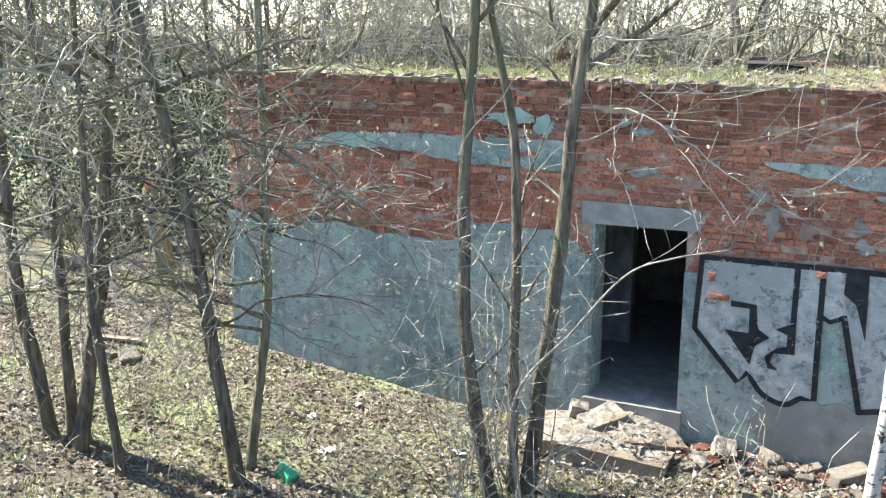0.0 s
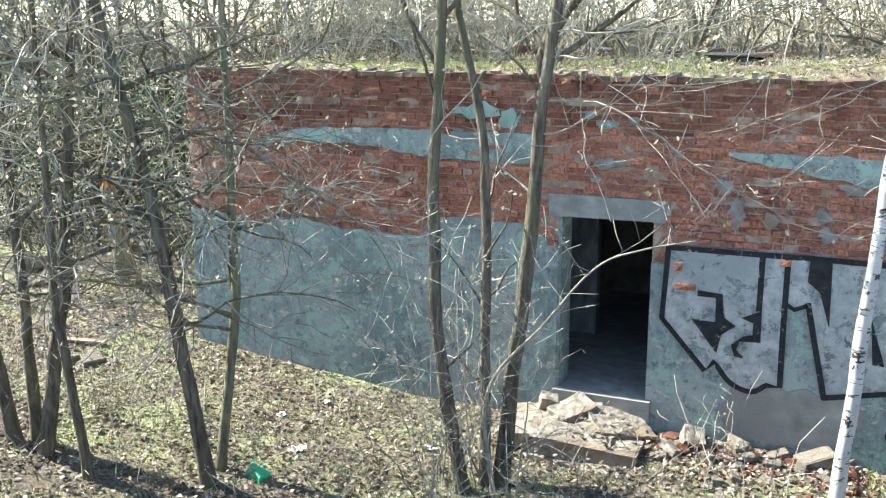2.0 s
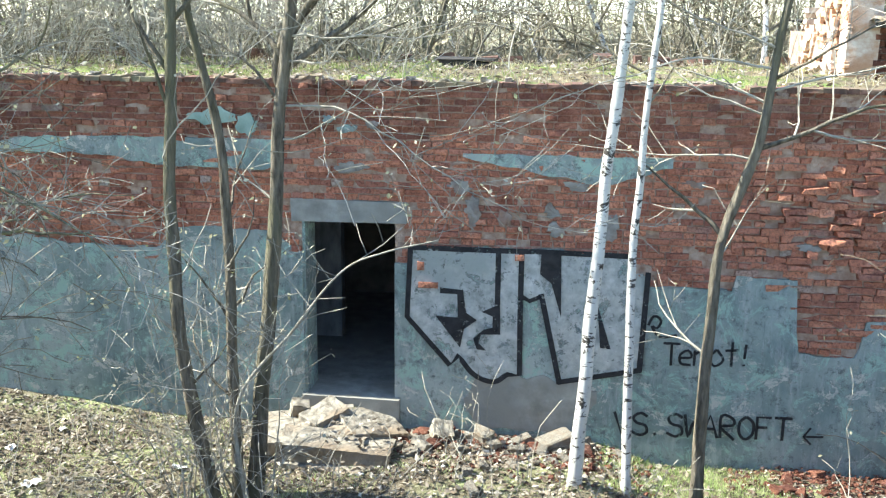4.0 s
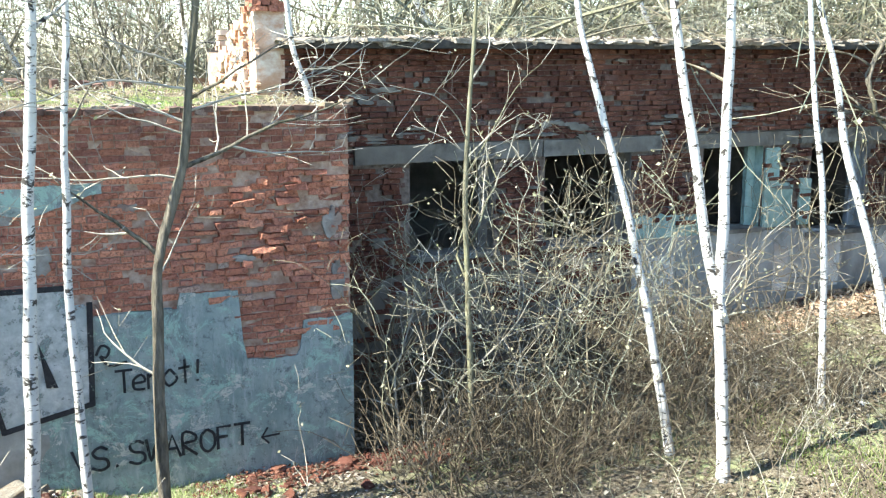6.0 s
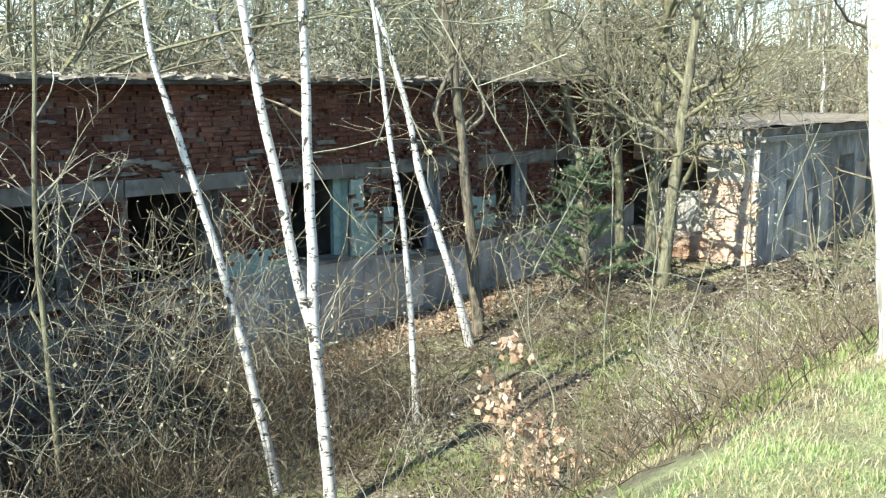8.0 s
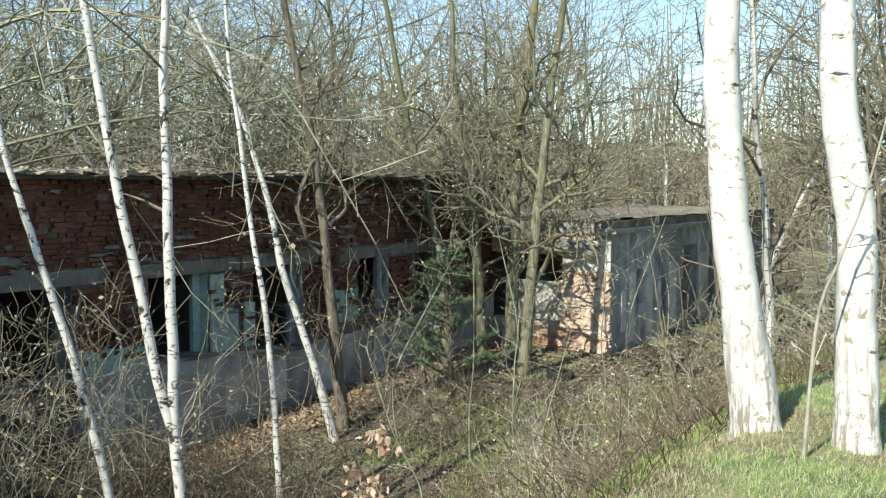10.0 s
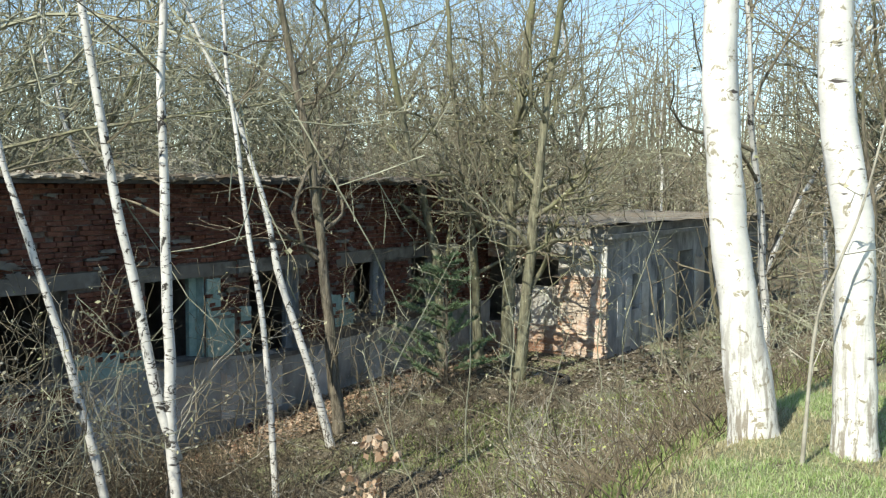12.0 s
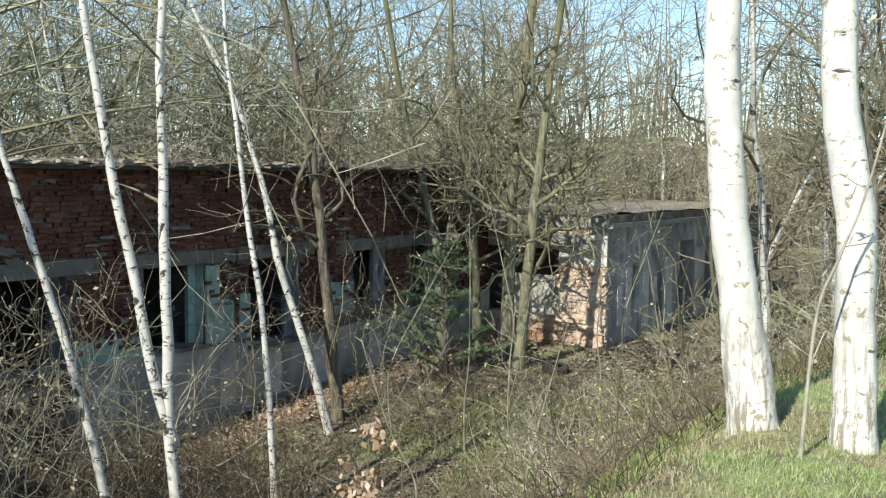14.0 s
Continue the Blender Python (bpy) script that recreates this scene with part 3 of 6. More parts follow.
tagged(wall_long, "long dark red brick wall with empty window openings", "brick wall", "", "structure")


def in_window(x, z, pad=0.0):
    return any(a - pad < x < b + pad and c - pad < z < W_TOP + pad for a, b, c in WINDOWS)


BEAMS = [(4.75, 7.70), (7.72, 9.85), (10.35, 12.65), (12.72, 14.70), (15.35, 18.30), (18.34, 19.6)]


def keep_b(x, z):
    if in_window(x, z, 0.02):
        return False
    if any(a < x < b for a, b in BEAMS) and W_TOP - 0.02 < z < 3.36:
        return False
    low = lerp(x, [3.7, 9.2, 9.6, 11.9, 12.0, 12.7, 13.0, 15, 15.5, 21], [-0.4, 0.4, 1.95, 1.95, 2.4, 2.35, 1.7, 1.7, 2.0, 1.9]) + 0.25 * noise.noise((x * 1.5, 0, 3))
    return z > low and noise.noise((x * 1.9, z * 2.4, 16)) < 0.62


mass = Geo()
b_singles = 0
for a, b, z0, z1, r in brick_rows(BX0, BX1, 0.0, BZ - 0.03, keep_b, rngw):
    if in_window(a, z0) or in_window(b, z0):
        continue
    corbel = -0.06 if z0 > BZ - 0.22 else 0.0
    d = BY + brick_depth(r, 2.2) + corbel + 0.06 * noise.noise((a * 1.5, z0 * 9, 4))
    if 9.6 < a < 14.5 and 2.0 < z0 < 3.9 and b_singles < 300:
        b_singles += 1
        w = round((b - a) * 50) / 50
        key = (w, r.randrange(3), "long")
        if key not in shapes:
            shapes[key] = brick_piece(w, r, DARK_RED_BRICK)
        ob = part("brick", shapes[key], DARK_RED_BRICK, wall_long)
        ob.location, ob.rotation_euler = ((a + b) / 2, d + 0.035, (z0 + z1) / 2), (r.uniform(-0.03, 0.03), 0, r.uniform(-0.03, 0.03))
        continue
    mass.box(a, b, d, d + 0.10, z0, z1, 0.006, r)
tagged(part("bricks", mass, DARK_RED_BRICKS, wall_long), "", "", "", "stuff")
part("plaster", sheet(9.40, BX1, lambda x: -0.2, lambda x: lerp(x, [9.4, 9.6, 11.9, 14.5, 21], [1.55, 1.70, 1.70, 1.52, 1.9]) + 0.07 * noise.noise((x * 3, 2, 1)), BY - 0.016, 0.05),
     SMEARED, wall_long, "dirty grey plaster below the windows")
part("plaster", sheet(4.6, 9.38, lambda x: -0.4, lambda x: lerp(x, [4.6, 5.2, 7.4, 9.38], [0.9, 1.5, 1.60, 1.5]) + 0.16 * noise.noise((x * 2.2, 5, 1)), BY - 0.016, 0.05),
     STAINED, wall_long, "stained dark plaster below the windows")
patches = Geo()
for _ in range(240):
    x, z = rngw.uniform(4.2, 20.5), rngw.choice((rngw.uniform(1.9, 3.0), rngw.uniform(3.35, 3.75), rngw.uniform(3.4, 4.5)))
    w, h = rngw.uniform(0.08, 0.42), rngw.uniform(0.03, 0.10)
    if not in_window(x, z, 0.5 * w) and noise.noise((x * 0.7, z * 0.9, 61)) > -0.1:
        flake(patches, x, z, w * 1.4, h * 1.2, BY - 0.05 + rngw.uniform(0, 0.02), 0.09, 5.3 * x + z)
tagged(part("plaster_remnant", patches, STAINED, wall_long, "thin scraps of dirty plaster on the bricks"), "", "", "", "stuff")
for x0, x1, z0, z1 in ((9.4, 10.7, 1.68, 2.05), (12.0, 12.3, 1.7, 3.05), (12.3, 12.62, 1.7, 2.45), (12.78, 13.02, 1.7, 2.5), (15.2, 15.9, 1.85, 2.5)):
    part("paint_patch", sheet(x0, x1, lambda x: z0, lambda x: z1 + 0.06 * noise.noise((x * 6, z1, 2)), BY - 0.02, 0.045), MINT, wall_long, "flaking mint green paint")
for x0, x1 in ((9.7, 10.2), (11.3, 11.75), (12.3, 12.6), (13.4, 13.8), (14.7, 15.3), (16.4, 16.8)):
    part("paint_patch", sheet(x0, x1, lambda x: 0.55, lambda x: 1.35 + 0.2 * noise.noise((x * 5, 0, 2)), BY - 0.03, 0.04), WHITEWASH, wall_long, "patch of whitewash")
for k, ((a, b, c), (l0, l1)) in enumerate(zip(WINDOWS, BEAMS)):
    opening = thing("window_%d" % (k + 1), "empty window opening with a broken sill", "window", "", "structure")
    g = Geo()
    g.box(l0, l1, BY - 0.03, BY + 0.42, W_TOP + 0.004, 3.335, 0.012, rngw)
    part("lintel", g, STAINED, opening, "stained concrete window lintel")
    g = Geo()
    g.box(a - 0.08, b + 0.08, BY - 0.07, BY + 0.40, c - 0.07, c + 0.004, 0.012, rngw)
    part("window_sill", g, STAINED, opening, "broken concrete sill")
    g = Geo()
    g.box(b - 0.004, b + 0.002, BY + 0.02, BY + 0.44, c, W_TOP, 0.0)
    reveal = part("window_reveal", g, MINT if 10 < a < 12 else STAINED if a < 10 else GREYWALL, opening, "painted side of the window opening")
    g = Geo()
    g.box(b - 0.16, b - 0.004, BY + 0.20, BY + 0.30, c + 0.01, W_TOP - 0.01, 0.008, rngw)
    part("frame_post", g, MINT if 10 < a < 12 else STAINED if a < 10 else GREYWALL, reveal, "remaining post of the window frame")

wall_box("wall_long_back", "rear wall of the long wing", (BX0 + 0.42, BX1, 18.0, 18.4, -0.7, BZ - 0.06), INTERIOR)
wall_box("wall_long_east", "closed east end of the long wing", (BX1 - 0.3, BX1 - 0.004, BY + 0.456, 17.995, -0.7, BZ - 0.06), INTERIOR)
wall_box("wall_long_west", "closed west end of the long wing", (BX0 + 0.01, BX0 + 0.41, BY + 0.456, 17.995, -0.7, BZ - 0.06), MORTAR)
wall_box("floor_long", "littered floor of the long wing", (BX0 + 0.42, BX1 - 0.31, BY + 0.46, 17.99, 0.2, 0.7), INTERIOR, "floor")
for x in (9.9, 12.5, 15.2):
    wall_box("wall_room", "plastered cross wall inside the ruin", (x, x + 0.25, BY + 0.46, 17.98, 0.7, BZ - 0.06), INTERIOR)
g = Geo()
xs = np.linspace(BX0 - 0.1, BX1 + 0.15, 110)
EAVE = 0.34
def roof_b_z(x, y):
    return BZ + 0.04 + 0.05 * noise.noise((x * 1.3, y * 1.3, 5)) + 0.03 * noise.noise((x * 6, y * 6, 2))
g.grid([[(x, y, roof_b_z(x, y)) for x in xs] for y in np.linspace(BY - EAVE, 18.4, 30)])
g.grid([[(x, BY - EAVE, BZ - 0.045 + 0.01 * noise.noise((x * 8, 0, 0))) for x in xs], [(x, BY - EAVE, roof_b_z(x, BY - EAVE)) for x in xs]])
g.grid([[(x, 18.4, BZ - 0.045) for x in xs], [(x, BY - EAVE, BZ - 0.045 + 0.01 * noise.noise((x * 8, 0, 0))) for x in xs]])
tagged(part("roof_long", g, TAR), "flat roof of tarred slabs with a crumbling edge", "roof", "", "structure")
g = Geo()
for _ in range(420):
    x, y = rngw.uniform(BX0, BX1), BY - EAVE - 0.02 + abs(rngw.gauss(0, 0.35))
    w, h = rngw.uniform(0.06, 0.35), rngw.uniform(0.015, 0.06)
    m = Matrix.Translation((x, y, BZ + 0.03)) @ Euler((rngw.uniform(-0.2, 0.2), rngw.uniform(-0.15, 0.15), rngw.uniform(-0.6, 0.6))).to_matrix().to_4x4()
    g.box(-w, w, -0.08, 0.08, 0, h, 0.015, rngw, m)
tagged(part("roof_rubble", g, RUBBLE), "crumbling roofing and dirt scattered along the edge", "rubble", "", "stuff")

# ruined end wall and pier that rise above the low roof
pier = thing("brick_pier", "ruined brick pier with white plaster above the roof", "pier")
g = Geo()
g.box(3.42, 3.80, 12.96, 13.30, AZ, 5.138, 0.015, rngw)
shaft = part("shaft", g, FLAKED, pier, "white plastered face")
g = Geo()
for a, b, z0, z1, r in brick_rows(13.3, 15.9, AZ + 0.05, 5.6, lambda y, z: z < 5.35 - 0.28 * (y - 13.3) + 0.55 * noise.noise((y * 1.7, z * 0.8, 3)), rngw):
    d = 3.46 + r.uniform(-0.03, 0.03)
    g.box(d, d + 0.3, a, b, z0, z1, 0.008, r)
for a, b, z0, z1, r in brick_rows(12.97, 13.3, AZ + 0.05, 5.7, lambda y, z: z < 5.1 and noise.noise((y * 3, z * 2.0, 7)) > 0.12, rngw):
    d = 3.415 - r.uniform(0, 0.02)
    g.box(d, d + 0.1, a, b, z0, z1, 0.008, r)
cap = Geo()
for k in range(4):
    for y in (12.88, 13.01, 13.14, 13.27):
        x = 3.34 + 0.03 * (k % 2)
        while x < 3.84:
            if rngw.random() < 0.9 - 0.12 * k:
                cap.box(x, x + 0.115, y, y + 0.122, 5.14 + 0.078 * k, 5.14 + 0.078 * k + 0.064, 0.009, rngw)
            x += 0.125
tagged(part("cap_bricks", cap, BRICKS, pier, "crumbling brick cap"), "", "", "", "stuff")
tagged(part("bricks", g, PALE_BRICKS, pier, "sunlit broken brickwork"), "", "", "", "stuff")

g = Geo()
for _ in range(60):
    y, z, w, h = rngw.uniform(13.0, 15.5), rngw.uniform(AZ + 0.05, 5.2), rngw.uniform(0.05, 0.22), rngw.uniform(0.04, 0.2)
    if z < 5.2 - 0.28 * (y - 13.3):
        flake(g, y, z, w * 1.8, h * 1.8, 3.40 - rngw.uniform(0, 0.02), 0.06, 9.1 * y + z, True)
tagged(part("plaster_remnant", g, FLAKED, pier, "pale plaster clinging to the bricks"), "", "", "", "stuff")

# far wing ---------------------------------------------------------------
wall_far = part("wall_far", core_with_openings(CX0 + 0.02, CX1, CY + 0.02, CY + 0.4, 0.1, CZ - 0.32, [(22.35, 22.8, 1.75, 2.6), (23.85, 24.2, 1.3, 2.7), (25.2, 26.3, 1.2, 3.0), (27.2, 28.2, 1.2, 3.0)]), PALE_RENDER)
tagged(wall_far, "grey rendered wall of the far wing in shade", "wall", "", "structure")
for x0, x1, z0, z1 in ((21.5, 21.75, 1.2, 2.1), (21.95, 22.25, 0.9, 2.5), (22.9, 23.3, 1.0, 2.4), (23.6, 23.8, 0.9, 2.2), (24.3, 24.8, 0.9, 2.6), (26.4, 27.1, 0.9, 2.8)):
    part("paint_patch", sheet(x0, x1, lambda x: z0, lambda x: z1 + 0.1 * noise.noise((x * 6, z1, 2)), CY - 0.004, 0.02), WHITEWASH, wall_far, "pale remains of paint")
g = Geo()
g.box(CX0 - 0.12, CX1, CY - 0.16, CY + 0.42, CZ - 0.31, CZ - 0.20, 0.01, rngw)
part("cornice", g, CONCRETE, wall_far, "pale concrete ledge under the roof")
g = Geo()
g.box(CX0 - 0.03, CX1, CY - 0.02, CY + 0.4, CZ - 0.198, CZ - 0.03, 0.01, rngw)
part("parapet", g, INTERIOR, wall_far, "dark parapet")
g = Geo()
g.box(CX0 - 0.03, CX0 + 0.38, CY + 0.405, 12.95, CZ - 0.318, CZ - 0.032, 0.01, rngw)
part("parapet", g, CONCRETE, wall_far, "grey parapet over the end wall")
end_wall = thing("wall_end", "sunlit brick end wall with white plaster and an opening", "brick wall", "", "structure")
g = Geo()
g.box(CX0 + 0.03, CX0 + 0.4, CY + 0.42, 11.0, 0.1, CZ - 0.32)
g.box(CX0 + 0.03, CX0 + 0.4, 11.0, 12.95, 0.1, 1.35)
g.box(CX0 + 0.03, CX0 + 0.4, 11.0, 12.95, 2.95, CZ - 0.32)
part("core", g, FLAKED, end_wall)
g = Geo()
for a, b, z0, z1, r in brick_rows(CY, 12.95, 0.2, 2.62, lambda y, z: not (11.0 < y and z > 1.3) and noise.noise((y * 1.5, z * 1.5, 33)) < 0.3, rngw):
    d = CX0 + r.uniform(-0.04, 0.03)
    g.box(d, d + 0.1, a, b, z0, z1, 0.01, r)
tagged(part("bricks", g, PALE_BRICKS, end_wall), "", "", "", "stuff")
g = Geo()
for _ in range(34):
    y, z, w, h = rngw.uniform(CY + 0.1, 12.7), rngw.uniform(0.7, 2.5), rngw.uniform(0.06, 0.3), rngw.uniform(0.05, 0.3)
    if y + w < 11.0 or z + h < 1.3:
        flake(g, y, z, w * 1.6, h * 1.8, CX0 - 0.05 - rngw.uniform(0, 0.01), 0.07, 7.7 * y + z, True)
tagged(part("plaster_remnant", g, FLAKED, end_wall, "pale plaster clinging to the bricks"), "", "", "", "stuff")
g = Geo()
g.box(CX0 - 0.02, CX0 + 0.025, CY + 0.0, 10.98, 2.60, 3.30, 0.02, rngw)
part("plaster", g, WHITEWASH, end_wall, "white plaster lit by the sun")
g = Geo()
for k in range(9):
    flake(g, CY + 0.2, 0.7 + 0.23 * k, 0.5, 0.34, CX0 - 0.055, 0.08, 3.3 * k, True)
part("plaster", g, FLAKED, end_wall, "white plaster lit by the sun")
g = Geo()
g.box(CX0 + 0.6, CX0 + 0.7, 11.0, 12.9, 0.5, 2.25, 0.02, rngw)
part("inner_panel", g, WHITEWASH, end_wall, "whitewashed inner wall seen through the opening")
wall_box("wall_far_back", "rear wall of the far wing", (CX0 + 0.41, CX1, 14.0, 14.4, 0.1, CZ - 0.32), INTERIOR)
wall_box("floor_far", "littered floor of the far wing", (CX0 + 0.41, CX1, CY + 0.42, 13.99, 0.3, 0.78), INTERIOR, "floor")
g = Geo()
xs = np.linspace(CX0 - 0.1, CX1 + 0.1, 50)
g.grid([[(x, y, CZ + 0.02 + 0.06 * noise.noise((x, y, 8))) for x in xs] for y in np.linspace(CY - 0.1, 14.4, 20)])
g.box(CX0 - 0.1, CX1 + 0.1, CY - 0.1, 14.4, CZ - 0.028, CZ - 0.04 + 0.03)
tagged(part("roof_far", g, RUBBLE), "flat overgrown roof of the far wing", "roof", "", "structure")
slab = thing("fallen_beam", "broken concrete beam hanging over the opening", "beam")
g = Geo()
m = Matrix.Translation((20.75, 11.4, 3.32)) @ Euler((0.16, 0, 0.05)).to_matrix().to_4x4()
g.box(-0.2, 0.2, -1.5, 1.3, -0.09, 0.09, 0.02, rngw, m)
part("beam", g, CONCRETE, slab)


# ---- trees and brush ----
def grow(wood, twig, buds, p, d, length, r, level, rng, spec):
    """One limb with its side limbs. wood takes the thick limbs, twig the thin ones."""
    n = max(2 if level else 3, int(length / (spec["seg"] * (1.0 if level == 0 else spec["bend"]))))
    step = length / n
    pts, rad = [p.copy()], [r]
    d = d.normalized()
    for i in range(n):
        k = (i + 1) / n
        d = d + Vector((rng.gauss(0, 1), rng.gauss(0, 1), rng.gauss(0, 0.7))) * spec["wander"] * (1.0 if level == 0 else 1.7) + Vector((0, 0, spec["lift"]))
        d.normalize()
        p = p + d * step
        pts.append(p)
        rad.append(max(r * (1 - 0.82 * k), spec["fine"]))
        if level < spec["levels"] and k > spec["bare"][level] and rng.random() < spec["rate"][level] * step:
            axis = d.cross(Vector((rng.gauss(0, 1), rng.gauss(0, 1), rng.gauss(0, 1))))
            if axis.length > 0.05:
                side = Matrix.Rotation(radians(rng.uniform(*spec["angle"])), 3, axis.normalized()) @ d
                grow(wood, twig, buds, p, side, length * rng.uniform(*spec["ratio"]) * (1.15 - 0.6 * k), rad[-1] * rng.uniform(0.5, 0.75), level + 1, rng, spec)
        if buds is not None and level >= spec["levels"] - 1 and k > 0.25 and rng.random() < spec["buds"]:
            for _ in range(rng.randrange(1, 3)):
                s = rng.uniform(0.014, 0.034) * spec.get("bud_size", 1.0)
                q = p + Vector((rng.gauss(0, 1), rng.gauss(0, 1), rng.gauss(0, 1))) * 0.02
                u = Vector((rng.gauss(0, 1), rng.gauss(0, 1), rng.gauss(0, 1))).normalized() * s
                w = u.cross(Vector((rng.gauss(0, 1), rng.gauss(0, 1), rng.gauss(0, 1)))).normalized() * s * 0.6
                buds.face([q, q + u + w, q + u * 2, q + u - w])
    target = wood if r > spec["thick"] else twig
    target.tube(pts, rad, 6 if r > 0.03 else (4 if r > 0.01 else 3), cap=r > 0.01)


BROAD = dict(bend=0.6, fine=0.0036, seg=0.3, wander=0.11, lift=0.05, levels=3, bare=(0.25, 0.15, 0.1, 0), rate=(1.6, 3.2, 3.2, 0), angle=(28, 68), ratio=(0.42, 0.68), buds=0.16, thick=0.016)
LEFT_TREE = dict(BROAD, buds=0.22, bud_size=1.0)
SPREAD = dict(BROAD, rate=(1.6, 4.2, 4.0, 0), wander=0.14, lift=0.02, buds=0.2, angle=(30, 75))
DROOP = dict(LEFT_TREE, lift=-0.012, wander=0.16, rate=(2.2, 4.2, 4.0, 0), buds=0.2, fine=0.004)
BIRCHY = dict(bend=0.7, fine=0.0036, seg=0.3, wander=0.05, lift=0.0, levels=3, bare=(0.45, 0.1, 0.1, 0), rate=(2.2, 3.6, 2.5, 0), angle=(35, 75), ratio=(0.18, 0.32), buds=0.12, thick=0.02)
BRUSH = dict(bend=0.9, fine=0.0034, seg=0.2, wander=0.17, lift=0.03, levels=2, bare=(0.15, 0.1, 0), rate=(3.4, 3.8, 0), angle=(28, 80), ratio=(0.35, 0.6), buds=0.12, thick=0.012)
WOODS = dict(bend=1.1, fine=0.0075, seg=0.55, wander=0.12, lift=0.025, levels=3, bare=(0.2, 0.1, 0.1, 0), rate=(1.7, 2.4, 2.0, 0), angle=(28, 72), ratio=(0.40, 0.62), buds=0.10, bud_size=1.7, thick=0.03)


def spline(pts, n):
    """A smooth line through a few points."""
    out = []
    ps = [pts[0] * 2 - pts[1]] + pts + [pts[-1] * 2 - pts[-2]]
    for i in range(1, len(ps) - 2):
        for k in range(n):
            t = k / n
            p0, p1, p2, p3 = ps[i - 1:i + 3]
            out.append(0.5 * (2 * p1 + (p2 - p0) * t + (2 * p0 - 5 * p1 + 4 * p2 - p3) * t * t + (3 * p1 - p0 - 3 * p2 + p3) * t ** 3))
    return out + [pts[-1]]


def stem_tree(name, label, foot, marks, diam, top, seed, bark, spec, limbs=(), twig_mat=None, branch_from=1.5, rate=1.3, blen=(0.8, 1.8), group="", second=None, buds=True, bmax=0.022, rises=(5, 55), base=None):
    """A tree with a given leaning stem: foot (x, y), marks (x, y, z) up the stem, top height; limbs: (height, azimuth, rise, length and, for a thin one, radius)."""
    rng = random.Random(seed)
    root = Vector((foot[0], foot[1], ground_z(*foot) - 0.12 if base is None else base))
    tree = thing(name, label, "tree", group, "", root)
    pts = [Vector((0, 0, 0))] + [Vector(m) - root for m in marks]
    d = (pts[-1] - pts[-2]).normalized()
    while pts[-1].z + root.z < top:
        d = (d + Vector((rng.gauss(0, 0.05), rng.gauss(0, 0.05), 0.12))).normalized()
        pts.append(pts[-1] + d * 1.1)
    line = spline(pts, 9)
    wob = 0.10 * diam + 0.006
    line = [p + Vector((noise.noise((seed * 3.7, p.z * 1.3, 0)), noise.noise((seed * 3.7, p.z * 1.3, 9)), 0)) * wob * min(1.0, p.z) for p in line]
    height = line[-1].z
    wood, twig, bud = Geo(), Geo(), Geo() if buds else None
    def radius(z):
        k = max(0.0, z) / height
        return diam / 2 * max(0.12, 1 - 0.75 * k) * (1 + 0.35 * math.exp(-max(z, 0) / (0.15 if diam < 0.2 else 0.3)))
    rad = [radius(p.z) * (1 + 0.06 * noise.noise((seed, p.z * 3, 0))) for p in line]
    sides = 12 if diam > 0.2 else 9
    wood.tube(line, rad, sides)
    for i, p in enumerate(line):         # knots and flutes of the stem
        for k in range(i * sides, (i + 1) * sides):
            v = Vector(wood.v[k])
            f = 1 + 0.16 * noise.noise(((v.x + seed) * 9, v.y * 9, v.z * 1.6)) + 0.09 * noise.noise((v.x * 14, (v.y + seed) * 14, v.z * 6))
            wood.v[k] = tuple(p + (v - p) * f)
    if second:
        l2 = spline([Vector(m) - root for m in second], 5)
        wood.tube(l2, [diam * 0.4 * (1 - 0.4 * i / len(l2)) for i in range(len(l2))], 8)
        lines = [line, l2]
    else:
        lines = [line]
    for h, az, rise, ln, *thin in limbs:
        i = min(range(len(line)), key=lambda j: abs(line[j].z + root.z - h))
        dv = Vector((math.sin(radians(az)) * math.cos(radians(rise)), math.cos(radians(az)) * math.cos(radians(rise)), math.sin(radians(rise))))
        grow(wood, twig, bud, line[i], dv, ln, thin[0] if thin else rad[i] * 0.55, 1, rng, spec)
    for ln in lines:
        for i in range(2, len(ln)):
            z = ln[i].z
            if z < branch_from:
                continue
            seg = (ln[i] - ln[i - 1]).length
            for _ in range(int(rate * seg + rng.random())):
                az, rise = rng.uniform(0, 2 * math.pi), radians(rng.uniform(*rises))
                dv = Vector((math.sin(az) * math.cos(rise), math.cos(az) * math.cos(rise), math.sin(rise)))
                grow(wood, twig, bud, ln[i], dv, rng.uniform(*blen), min(radius(z) * 0.45, bmax * rng.uniform(0.5, 1.0)), 1, rng, spec)
    part("trunk", wood, bark, tree, smooth=True)
    if twig.v:
        part("crown", twig, twig_mat or TWIG_DARK, tree, "thin bare twigs")
    if bud and bud.v:
        tagged(part("bud_spray", bud, BUD, tree, "opening yellow-green buds"), "", "", "", "stuff")
    return tree


L_BARE = "slender bare tree with grey-brown bark and few buds"
L_BIRCH = "young leaning birch with white bark and dark scars"
# left hollow
stem_tree("tree", L_BARE, (-7.73, 7.39), [(-7.81, 7.3, 1.19), (-7.86, 7.24, 1.82), (-7.89, 7.21, 2.78), (-7.9, 7.2, 3.53)], 0.16, 8, 1, BARK, DROOP, limbs=[(3.3, 60, 12, 2.6), (2.7, 120, 18, 2.2), (3.9, 150, 10, 2.4)], rate=3.6, twig_mat=TWIG, blen=(0.7, 2.5))
